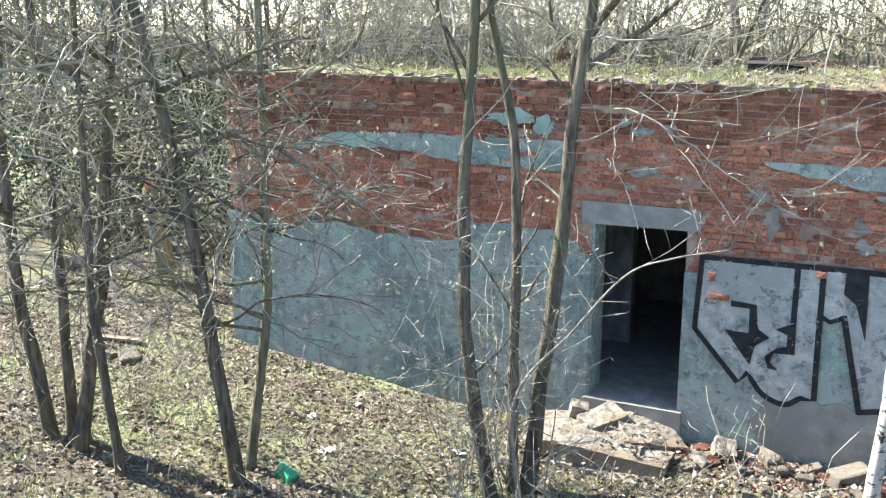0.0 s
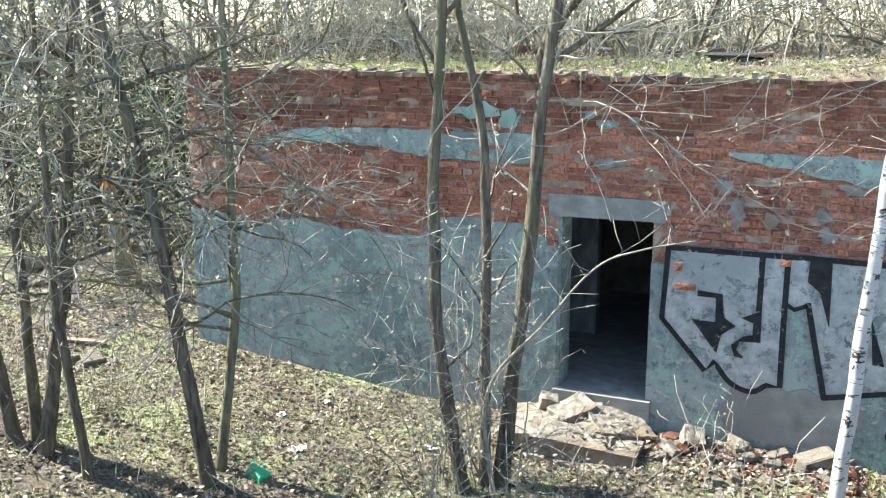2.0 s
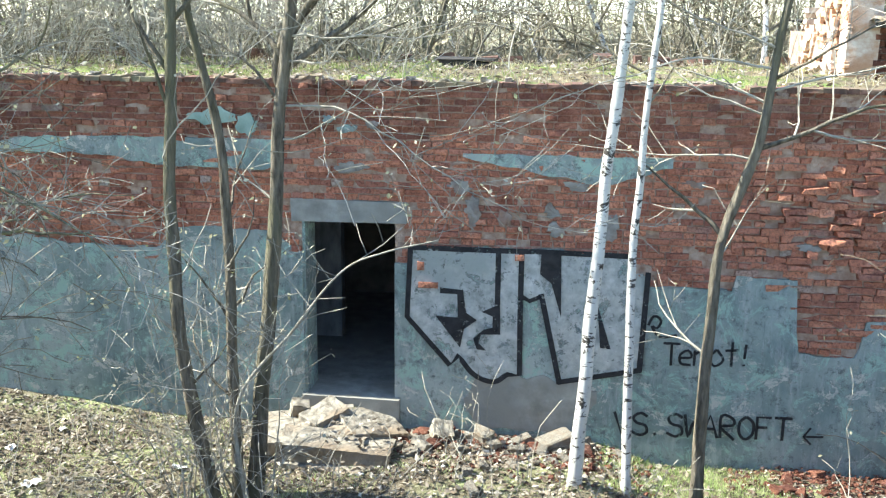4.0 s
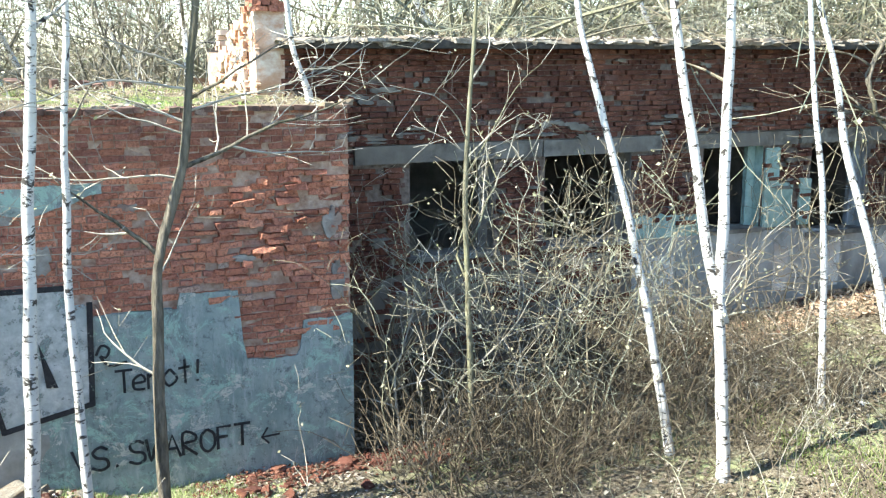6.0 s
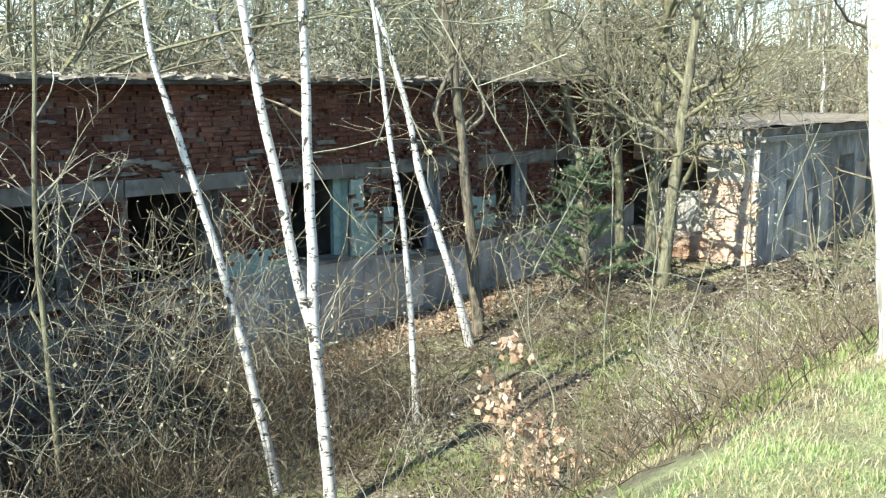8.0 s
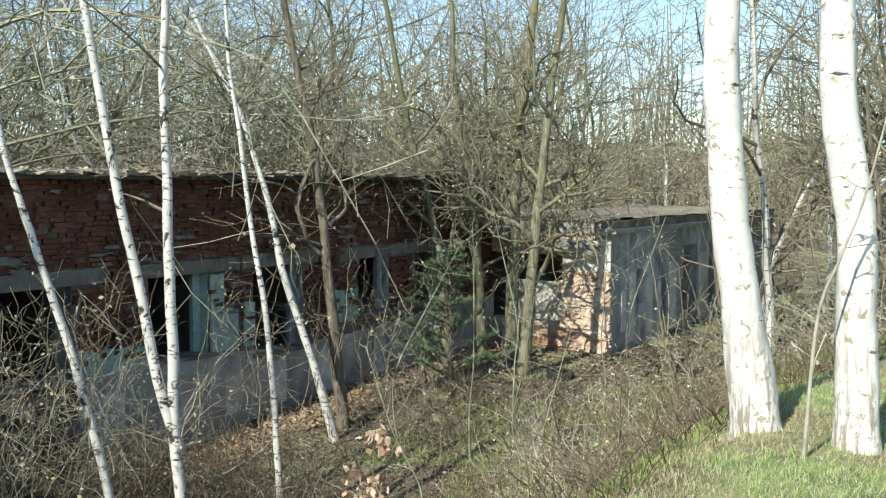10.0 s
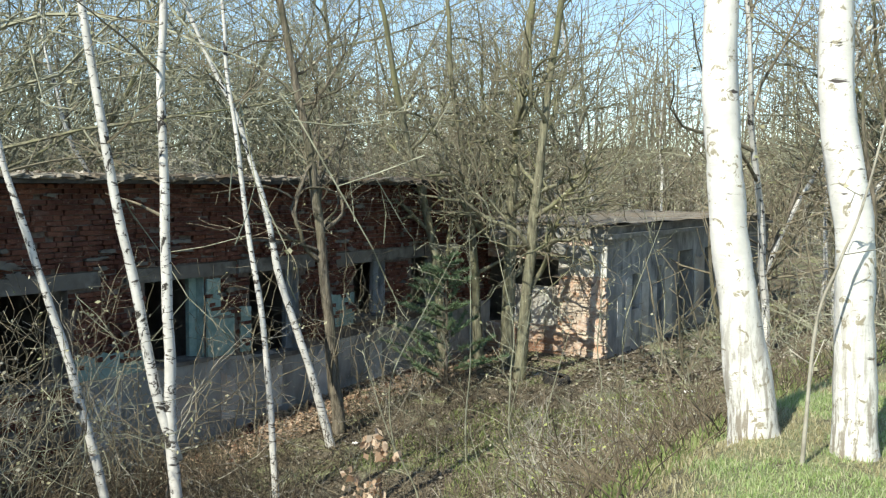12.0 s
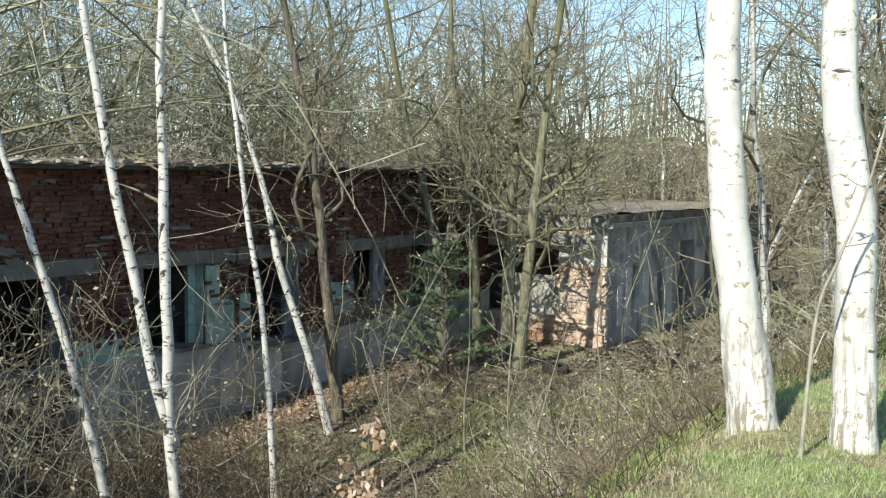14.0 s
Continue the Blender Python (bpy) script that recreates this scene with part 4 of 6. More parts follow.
stem_tree("tree", L_BARE, (-7.59, 7.53), [(-7.59, 7.53, 1.4), (-7.59, 7.53, 2.45), (-7.6, 7.52, 3.04), (-7.61, 7.51, 4.19), (-7.64, 7.48, 4.9)], 0.135, 8, 2, BARK, DROOP, limbs=[(3.0, 90, 8, 2.6), (3.6, 30, 20, 2.4)], rate=3.6, twig_mat=TWIG_DARK, blen=(0.7, 2.5))
stem_tree("tree", L_BARE, (-7.31, 7.33), [(-7.16, 7.5, 1.47), (-7.07, 7.6, 2.19), (-6.97, 7.7, 3.52), (-6.85, 7.83, 4.9)], 0.165, 8.5, 3, BARK, DROOP, limbs=[(3.2, 100, 10, 2.8), (2.6, 70, 22, 2.2), (4.2, 160, 12, 2.4), (3.8, 290, 15, 2.2)], rate=3.6, twig_mat=TWIG, blen=(0.7, 2.5))
stem_tree("tree", L_BARE, (-6.6, 7.2), [(-6.66, 7.15, 1.0), (-6.72, 7.1, 2.0), (-6.72, 7.1, 2.7)], 0.11, 6.5, 4, BARK, DROOP, limbs=[(2.4, 80, 25, 1.8), (3.2, 110, 8, 2.4)], rate=3.6, twig_mat=TWIG, blen=(0.7, 2.5))
stem_tree("tree", L_BARE, (-5.55, 7.75), [(-5.68, 7.65, 1.3), (-5.82, 7.55, 2.7), (-6.0, 7.42, 3.8), (-6.15, 7.3, 4.9)], 0.165, 8.5, 5, BARK, DROOP, limbs=[(3.4, 80, 14, 2.4), (2.9, 285, 10, 2.4), (4.0, 110, 16, 2.2), (3.9, 250, 8, 2.4)], rate=3.6, twig_mat=TWIG_DARK, blen=(0.7, 2.5))
stem_tree("tree", L_BARE, (-5.64, 8.03), [(-5.45, 8.17, 1.76), (-5.43, 8.18, 2.53), (-5.42, 8.2, 3.83), (-5.43, 8.19, 4.9)], 0.12, 8, 6, BARK_OLIVE, DROOP, limbs=[(2.7, 85, 18, 2.0), (3.5, 60, 12, 2.4), (3.9, 120, 10, 2.2), (3.1, 275, 10, 2.2)], rate=3.4, twig_mat=TWIG, blen=(0.7, 2.3))
stem_tree("tree", L_BARE, (-3.19, 8.81), [(-3.42, 8.72, 1.41), (-3.48, 8.69, 2.68), (-3.44, 8.71, 3.87), (-3.39, 8.73, 4.9)], 0.155, 9, 7, BARK, BROAD, limbs=[(4.2, 285, 35, 2.4), (4.7, 80, 45, 2.2)], rate=2.0, branch_from=1.4, twig_mat=TWIG)
stem_tree("tree", L_BARE, (-3.06, 9.03), [(-3.06, 9.02, 1.61), (-3.06, 9.02, 3.04), (-3.13, 9.0, 3.86), (-3.29, 8.94, 4.59), (-3.33, 8.92, 4.9)], 0.125, 8.5, 8, BARK, BROAD, rate=2.0, branch_from=1.0, twig_mat=TWIG)
stem_tree("tree", L_BARE, (-2.93, 9.1), [(-2.78, 9.15, 1.49), (-2.65, 9.2, 2.66), (-2.6, 9.22, 3.6), (-2.5, 9.25, 4.49), (-2.45, 9.27, 4.9)], 0.185, 9, 9, BARK, BROAD,
          limbs=[(4.2, 75, 22, 3.0), (4.3, 290, 40, 1.8), (4.0, 300, 55, 2.6), (4.6, 105, 38, 2.8), (4.5, 50, 55, 2.6), (3.9, 92, 4, 3.0, 0.012), (3.6, 100, 12, 2.2, 0.011), (4.3, 110, 2, 2.8, 0.012)], rate=1.6, branch_from=2.6, twig_mat=TWIG)
# birches before the low wing
stem_tree("birch_tree", L_BIRCH, (0.31, 9.8), [(0.41, 9.8, 1.68), (0.52, 9.8, 3.4), (0.66, 9.8, 5.0)], 0.15, 9.5, 10, BIRCH, BIRCHY, branch_from=4.2, rate=1.6)
stem_tree("birch_tree", L_BIRCH, (0.87, 9.96), [(0.82, 9.96, 1.37), (0.82, 9.96, 2.8), (0.89, 9.96, 4.21), (0.96, 9.96, 5.01)], 0.105, 8.5, 11, BIRCH, BIRCHY, branch_from=4.0, rate=1.6)
stem_tree("tree", L_BARE, (1.61, 10.06), [(1.62, 10.05, 1.79), (1.68, 10.05, 2.64), (1.94, 10.01, 3.52), (2.05, 9.99, 4.48), (2.13, 9.98, 5.03)], 0.14, 8, 12, BARK, BROAD,
          limbs=[(2.6, 285, 50, 1.3), (3.5, 80, 14, 2.2), (4.3, 275, 8, 2.6, 0.013), (3.9, 262, 2, 2.4, 0.012), (3.4, 280, 6, 2.0, 0.012), (4.5, 250, 5, 2.6, 0.012), (4.1, 95, 4, 2.2, 0.013)], rate=1.1, branch_from=1.0, twig_mat=TWIG)
# birches before the long wing
stem_tree("birch_tree", L_BIRCH, (7.54, 9.32), [(7.29, 9.51, 1.32), (7.01, 9.73, 2.83), (6.77, 9.91, 3.88), (6.54, 10.09, 4.9), (6.46, 10.15, 5.52)], 0.12, 9, 14, BIRCH, BIRCHY, branch_from=4.4)
stem_tree("birch_tree", "twin-stemmed birch with white bark and dark scars", (7.59, 8.41), [(7.47, 8.51, 1.76), (7.45, 8.53, 3.05), (7.42, 8.55, 4.5), (7.40, 8.56, 5.85), (7.42, 8.54, 6.55)], 0.155, 10, 15, BIRCH, BIRCHY, branch_from=4.6,
          second=[(7.50, 8.47, 1.70), (7.33, 8.63, 2.54), (7.2, 8.75, 3.56), (7.06, 8.86, 4.42), (6.92, 8.97, 5.55), (6.80, 9.05, 6.51), (6.68, 9.12, 7.6)])
stem_tree("birch_tree", L_BIRCH, (9.9, 9.31), [(9.84, 9.36, 1.48), (9.76, 9.44, 2.87), (9.64, 9.57, 4.06), (9.54, 9.66, 5.2), (9.45, 9.74, 6.0), (9.41, 9.78, 6.94)], 0.105, 8.5, 16, BIRCH, BIRCHY, branch_from=4.4)
stem_tree("birch_tree", L_BIRCH, (12.73, 10.8), [(12.5, 11.07, 1.59), (12.17, 11.43, 3.08), (12.04, 11.58, 4.09), (11.7, 11.9, 5.7), (11.45, 12.12, 6.39), (11.14, 12.4, 7.34)], 0.15, 9, 17, BIRCH, BIRCHY, branch_from=4.8)
stem_tree("tree", L_BARE, (13.38, 11.18), [(13.26, 11.32, 1.95), (13.17, 11.42, 3.5), (13.05, 11.56, 5.0), (12.95, 11.67, 5.8), (12.80, 11.82, 6.86), (12.71, 11.91, 7.6)], 0.22, 10, 18, BARK, SPREAD, limbs=[(3.4, 300, 48, 3.2), (4.4, 60, 45, 2.6), (3.9, 120, 50, 2.2)], branch_from=3.0, rate=1.5, bmax=0.04, blen=(1.0, 2.6))
L_OLIVE = "spreading bare tree with sunlit olive bark"
stem_tree("tree", L_OLIVE, (18.23, 12.39), [(18.16, 12.45, 2.13), (18.03, 12.6, 3.67), (17.59, 12.9, 5.54), (17.44, 13.0, 6.23)], 0.24, 10, 19, BARK_OLIVE, SPREAD, limbs=[(2.8, 130, 46, 3.2), (3.4, 295, 46, 3.6), (4.2, 50, 42, 3.0), (4.9, 330, 40, 2.8), (5.4, 150, 42, 2.6)], branch_from=2.6, rate=1.0, blen=(1.2, 3.0), bmax=0.04, rises=(25, 65))
stem_tree("tree", L_OLIVE, (19.09, 12.0), [(18.96, 12.1, 3.29), (18.74, 12.3, 5.68), (18.66, 12.4, 6.26)], 0.22, 10, 20, BARK_OLIVE, SPREAD, limbs=[(2.8, 130, 46, 3.2), (3.4, 295, 46, 3.6), (4.2, 50, 42, 3.0), (4.9, 330, 40, 2.8), (5.4, 150, 42, 2.6)], branch_from=2.6, rate=1.0, blen=(1.2, 3.0), bmax=0.04, rises=(25, 65))
stem_tree("tree", L_OLIVE, (19.1, 11.26), [(19.11, 11.24, 3.56), (19.18, 11.12, 6.0), (19.32, 10.9, 8.4)], 0.31, 11, 21, BARK_OLIVE, SPREAD, limbs=[(2.6, 110, 44, 3.6), (3.3, 300, 46, 3.8), (4.1, 190, 36, 3.2), (4.6, 20, 40, 3.0), (5.4, 80, 45, 3.0), (5.8, 270, 42, 3.0)], branch_from=2.6, rate=1.1, blen=(1.4, 3.6), bmax=0.045, rises=(25, 65))
stem_tree("tree", L_OLIVE, (18.02, 10.35), [(18.12, 10.18, 3.05), (18.24, 9.97, 5.91), (18.39, 9.72, 8.15)], 0.26, 11, 22, BARK_OLIVE, SPREAD, limbs=[(2.6, 110, 44, 3.6), (3.3, 300, 46, 3.8), (4.1, 190, 36, 3.2), (4.6, 20, 40, 3.0), (5.4, 80, 45, 3.0), (5.8, 270, 42, 3.0)], branch_from=2.6, rate=1.1, blen=(1.4, 3.6), bmax=0.045, rises=(25, 65))
# big birches on the bank
stem_tree("birch_tree", "stout birch with bright white bark on the bank", (6.63, 1.99), [(6.61, 2.05, 3.56), (6.59, 2.11, 3.91), (6.56, 2.2, 4.61), (6.55, 2.26, 5.3)], 0.265, 13, 23, BIRCH_OLD, BIRCHY, branch_from=3.2, rate=0.9)
stem_tree("birch_tree", "stout birch with bright white bark on the bank", (6.44, 1.35), [(6.43, 1.37, 3.53), (6.43, 1.38, 3.86), (6.43, 1.39, 4.34), (6.41, 1.46, 4.82), (6.4, 1.53, 5.46)], 0.235, 13, 24, BIRCH_OLD, BIRCHY, branch_from=3.2, rate=0.9)
stem_tree("sapling", "thin bare sapling on the grassy bank", (6.04, 1.56), [(6.06, 1.51, 3.95), (6.09, 1.4, 4.32), (6.12, 1.27, 4.75)], 0.024, 5.2, 25, TWIG, BRUSH, rate=2.0, branch_from=0.5, blen=(0.2, 0.5), twig_mat=TWIG)

stem_tree("tree", "slim pale tree standing in the brush", (5.44, 10.58), [(5.38, 10.62, 1.71), (5.33, 10.63, 3.02), (5.41, 10.59, 4.89)], 0.095, 7, 26, BARK_OLIVE, BROAD,
          limbs=[(1.9, 300, 55, 2.0), (2.3, 70, 55, 2.2), (3.2, 100, 45, 1.6)], rate=1.2, branch_from=1.6, twig_mat=TWIG)
# broken olive stump in the far hollow
rng = random.Random(31)
stump = thing("broken_tree", "snapped olive-green trunk with an orange splintered top", "tree", "", "", (-10.37, 12.39, ground_z(-10.37, 12.39) - 0.1))
g = Geo()
line = spline([Vector((0, 0, 0)), Vector((-0.07, -0.06, 0.75)), Vector((-0.17, -0.14, 1.65))], 6)
g.tube(line, [0.19 - 0.006 * i + 0.05 * math.exp(-i) for i in range(len(line))], 10)
snag = part("trunk", g, BARK_OLIVE, stump, smooth=True)
g = Geo()
for k in range(9):
    az = k * 0.7
    b = line[-1] + Vector((0.07 * math.sin(az), 0.07 * math.cos(az), -0.05))
    g.tube([b, b + Vector((rng.gauss(0, 0.03), rng.gauss(0, 0.03), rng.uniform(0.12, 0.34)))], [0.035, 0.004], 4)
part("splinters", g, simple_mat("fresh_split_wood", (0.45, 0.17, 0.05), (0.62, 0.30, 0.10), 20), snag, "orange splintered wood")


# ---- background woods: a few kinds of many-stemmed tree, set out around the place ----
def wood_tree(name, label, seed, stems, height, spread, bark, spec, twig_mat, diam, flower=BUD):
    rng = random.Random(seed)
    tree = thing(name, label, "tree", "woodland trees")
    wood, twig, bud = Geo(), Geo(), Geo()
    for s in range(stems):
        az = rng.uniform(0, 6.28)
        d = Vector((math.sin(az) * spread, math.cos(az) * spread, 1))
        grow(wood, twig, bud, Vector((0.25 * math.sin(az) * (stems > 1), 0.25 * math.cos(az) * (stems > 1), -0.2)), d, height * rng.uniform(0.75, 1.0), diam * rng.uniform(0.7, 1.0) / 2, 0, rng, spec)
    part("trunk", wood, bark, tree)
    part("crown", twig, twig_mat, tree, "haze of thin bare twigs")
    tagged(part("bud_spray", bud, flower, tree, "opening pale buds"), "", "", "", "stuff")
    return tree


L_WOOD = "bare many-stemmed tree of the spring wood"
kinds = [wood_tree("woodland_tree", L_WOOD, 41, 3, 10, 0.24, BARK_OLIVE, dict(WOODS, buds=0.18), TWIG_GREY, 0.17),
         wood_tree("woodland_tree", L_WOOD, 42, 4, 7.0, 0.35, BARK, WOODS, TWIG_DARK, 0.13),
         wood_tree("woodland_tree", L_WOOD, 43, 2, 13, 0.16, BARK_OLIVE, dict(WOODS, bare=(0.3, 0.1, 0.1, 0), rate=(1.7, 2.6, 2.1, 0), buds=0.18), TWIG_GREY, 0.22),
         wood_tree("woodland_tree", "pale birch among the bare trees of the wood", 44, 1, 10, 0.08, BIRCH, dict(WOODS, thick=0.06, bare=(0.35, 0.1, 0.1, 0)), TWIG_DARK, 0.17),
         wood_tree("woodland_tree", L_WOOD, 45, 5, 6.0, 0.45, BARK_OLIVE, WOODS, TWIG, 0.10)]
BLOSSOM = leaf_material("pale_blossom", [(0.0, (0.42, 0.44, 0.24)), (0.5, (0.60, 0.60, 0.42)), (1.0, (0.78, 0.76, 0.66))], 0.4)
bloom = wood_tree("blossoming_tree", "wild fruit tree in pale green and white bloom", 46, 4, 6.5, 0.4, BARK, dict(WOODS, buds=0.75, bud_size=2.2), TWIG_DARK, 0.12, BLOSSOM)
rng = random.Random(79)
for i, (x, y) in enumerate(((36, 10.5), (39, 15.5), (34, 17), (42, 12), (30, 19.5), (45, 18), (37, 7.0), (27, 21), (48, 9.5), (33, 23))):
    m = Matrix.Translation((x, y, ground_z(x, y))) @ Matrix.Rotation(rng.uniform(0, 6.28), 4, "Z")
    if i == 0:
        bloom.matrix_basis = m
    else:
        bloom.scale = [rng.uniform(0.85, 1.25)] * 3
        copy_thing(bloom, m)
        bloom.scale = (1, 1, 1)
rng = random.Random(77)
spots = []
for i in range(238):
    az = radians(rng.uniform(-62, 86) if i < 130 else rng.uniform(22, 86))
    dist = 17.5 + 36 * rng.random() ** 1.25
    spots.append((dist * math.sin(az), dist * math.cos(az)))
first = set()
for x, y in spots:
    if -8.8 < x < 22 and 10 < y < 19.2:
        continue
    if (x > 20 and 8.6 < y < 15) or (x < 0 and y < 12.5):
        continue
    if 3 < x < 23 and y < 13.5:
        continue
    if math.degrees(math.atan2(x, y)) < 25 and (math.hypot(x, y) < 22 or rng.random() < 0.15):
        continue
    k = rng.randrange(len(kinds)) if rng.random() < 0.9 else 3
    m = Matrix.Translation((x, y, ground_z(x, y))) @ Matrix.Rotation(rng.uniform(0, 6.28), 4, "Z")
    if k not in first:
        first.add(k)
        kinds[k].matrix_basis = m
    else:
        kinds[k].scale = [rng.uniform(0.85, 1.4)] * 3
        copy_thing(kinds[k], m)
        kinds[k].scale = (1, 1, 1)


# dark forked trees close behind the low wing; last two unseen, added to shade the hollow
rng = random.Random(83)
for i, (x, y) in enumerate(((-12.5, 17.5), (-10.8, 16.2), (-9.6, 17.3), (-8.2, 16.9), (-6.9, 17.4), (-5.9, 16.8), (-4.8, 17.9), (-3.7, 16.9), (-2.4, 18.4), (-13.8, 15.2), (-12.4, 14.2), (-11, 22), (-7, 23.5), (-3.5, 22.5), (-1, 25), (1.5, 22), (3.2, 24), (5, 26), (7.5, 24), (-15.8, 6.4), (-17.5, 11.2))):
    m = Matrix.Translation((x, y, ground_z(x, y))) @ Matrix.Rotation(rng.uniform(0, 6.28), 4, "Z")
    kinds[1].scale = [rng.uniform(0.9, 1.25)] * 3
    copy_thing(kinds[1], m)
    kinds[1].scale = (1, 1, 1)


# ---- brush: thickets of thin stems before the long wing and on the slope ----
def bush(label, seed, stems, height, lean, mat, spec=BRUSH, r=0.011):
    rng = random.Random(seed)
    b = thing("shrub", label, "shrub", "brush before the ruin")
    wood, twig, bud = Geo(), Geo(), Geo()
    for s in range(stems):
        az = rng.uniform(0, 6.28)
        d = Vector((math.sin(az) * lean * rng.random(), math.cos(az) * lean * rng.random(), 1))
        q = Vector((rng.gauss(0, 0.18), rng.gauss(0, 0.18), -0.05))
        grow(twig, twig, bud, q, d, height * rng.uniform(0.5, 1.0), r * rng.uniform(0.5, 1.0), 0, rng, spec)
    tagged(part("branchwork", twig, mat, b), "", "", "", "stuff")
    tagged(part("bud_spray", bud, BUD, b, "small pale buds"), "", "", "", "stuff")
    return b


L_BUSH = "tangled bare shrub of thin pale stems"
bushes = [bush(L_BUSH, 51, 9, 2.2, 0.7, TWIG), bush(L_BUSH, 52, 12, 1.5, 1.0, TWIG), bush("tangled bare shrub of thin brown stems", 53, 10, 1.7, 0.9, BRAMBLE),
          bush("tall loose shrub of thin pale shoots with buds", 54, 6, 3.6, 0.35, TWIG, BRUSH, 0.016), bush("low tangle of dead brown stems", 55, 14, 0.8, 1.6, TWIG_DARK)]
used = set()


def plant(k, x, y, s, turn):
    m = Matrix.Translation((x, y, ground_z(x, y))) @ Matrix.Rotation(turn, 4, "Z")
    if k not in used:
        used.add(k)
        bushes[k].matrix_basis = m
    else:
        bushes[k].scale = (s, s, s)
        copy_thing(bushes[k], m)
        bushes[k].scale = (1, 1, 1)


rng = random.Random(91)
for i in range(40):      # dense thicket in the corner of the two wings
    x, y = rng.uniform(4.3, 10.5), rng.uniform(9.2, 12.6)
    if x < 6.4 or rng.random() < 0.7:
        plant(rng.choice((2, 2, 4, 4)), x, y, rng.uniform(0.55, 0.95), rng.uniform(0, 6.28))
for i in range(46):      # thinner along the wall and in the hollow
    x, y = rng.uniform(8, 18), rng.uniform(7.0, 12.0)
    plant(rng.choice((1, 2, 4, 4, 4)), x, y, rng.uniform(0.5, 0.9), rng.uniform(0, 6.28))
for i in range(34):      # slope of the bank
    x, y = rng.uniform(4.5, 14), rng.uniform(3.6, 7.0)
    plant(rng.choice((1, 2, 4, 4)), x, y, rng.uniform(0.35, 0.75), rng.uniform(0, 6.28))
for i in range(30):      # behind the far wing and to the right of it
    x, y = rng.uniform(19, 34), rng.uniform(2.0, 9.0)
    if y < 0.24 * x:
        plant(rng.choice((0, 1, 3)), x, y, rng.uniform(0.8, 1.6), rng.uniform(0, 6.28))
for i in range(30):      # left hollow
    x, y = rng.uniform(-15, -8.9), rng.uniform(11.8, 18)
    plant(rng.choice((2, 2, 4)), x, y, rng.uniform(0.7, 1.2), rng.uniform(0, 6.28))
for i in range(9):      # among the left trees
    x, y = rng.uniform(-8.5, -2.0), rng.uniform(6.6, 9.0)
    plant(rng.choice((3, 4, 1)), x, y, rng.uniform(0.4, 0.8), rng.uniform(0, 6.28))

under = Geo()            # undergrowth of the wood, seen over the roofs and past the far wing
for i in range(110):
    az, dist = radians(rng.uniform(-60, 84)), 20 + 26 * rng.random()
    x, y = dist * math.sin(az), dist * math.cos(az)
    if (-9 < x < 22 and 9 < y < 19.5) or (x > 19 and 8.5 < y < 15.5) or (x < 0 and y < 13):
        continue
    west = x < 0.45 * y
    if west and rng.random() < 0.55:
        continue
    for k in range(5):
        az2, ln = rng.uniform(0, 6.28), rng.uniform(1.5, 4.5)
        lean = 0.25 if west else 0.5
        grow(under, under, None, Vector((x + rng.gauss(0, 0.4), y + rng.gauss(0, 0.4), ground_z(x, y) - 0.1)), Vector((math.sin(az2) * lean, math.cos(az2) * lean, 1)), ln, 0.015 if west else 0.025, 0, rng,
             dict(BRUSH, fine=0.008 if west else 0.012, seg=0.5, wander=0.05, lift=0.07, levels=1, bare=(0.2, 0), rate=(2.0, 0)))
tagged(part("undergrowth", under, TWIG_DARK), "bare undergrowth of the spring wood", "undergrowth", "", "stuff")


# ---- brambles and dead stems: far too many to count ----
def brambles(name, label, n, area, length, mat, seed, keep=None, fine=0.0042):
    r = random.Random(seed)
    g = Geo()
    for _ in range(n):
        x, y = r.uniform(area[0], area[1]), r.uniform(area[2], area[3])
        if keep and not keep(x, y):
            continue
        az, d = r.uniform(0, 6.28), r.uniform(0.2, 1.3)
        p, v = Vector((x, y, ground_z(x, y) - 0.03)), Vector((math.sin(az) * d, math.cos(az) * d, 1)).normalized()
        ln = length * r.uniform(0.35, 1.2)
        pts, k = [p], max(4, int(ln / 0.22))
        for i in range(k):
            v = (v + Vector((r.gauss(0, 0.14), r.gauss(0, 0.14), r.gauss(-0.09, 0.1)))).normalized()
            p = p + v * ln / k
            pts.append(p)
            if i > 0 and r.random() < 0.45:
                w = (v + Vector((r.gauss(0, 0.7), r.gauss(0, 0.7), r.gauss(0.2, 0.5)))).normalized() * r.uniform(0.1, 0.4)
                g.tube([p, p + w * 0.5 + Vector((0, 0, 0.01)), p + w + Vector((r.gauss(0, 0.04), r.gauss(0, 0.04), 0.0))], [fine, fine, fine * 0.8], 3, False)
        r0 = fine * r.uniform(1.0, 2.0)
        g.tube(pts, [max(fine * 0.9, r0 * (1 - 0.6 * i / k)) for i in range(k + 1)], 3, False)
    return tagged(part(name, g, mat), label, "brambles", "", "stuff")


corner = lambda x, y: y > 9.0 + 0.35 * abs(noise.noise((x, y, 1))) and not (x < 4.2 and y > 10.8)
brambles("brambles", "dark tangle of brambles in the corner of the ruin", 1700, (4.1, 10.5, 8.8, 12.9), 1.25, BRAMBLE, 201, corner)
brambles("brambles", "grey tangle of dead stems in the corner of the ruin", 150, (4.1, 11, 8.0, 12.8), 1.4, TWIG_DARK, 202, corner)
brambles("brambles", "brown tangle of dead stems in the hollow", 1900, (6.0, 17, 4.6, 11.8), 0.75, BRAMBLE, 203, lambda x, y: noise.noise((x * 0.6, y * 0.6, 71)) > -0.12)
brambles("brambles", "pale dead stalks standing in the hollow", 170, (5.5, 18, 4.2, 10.5), 0.9, TWIG_GREY, 204)
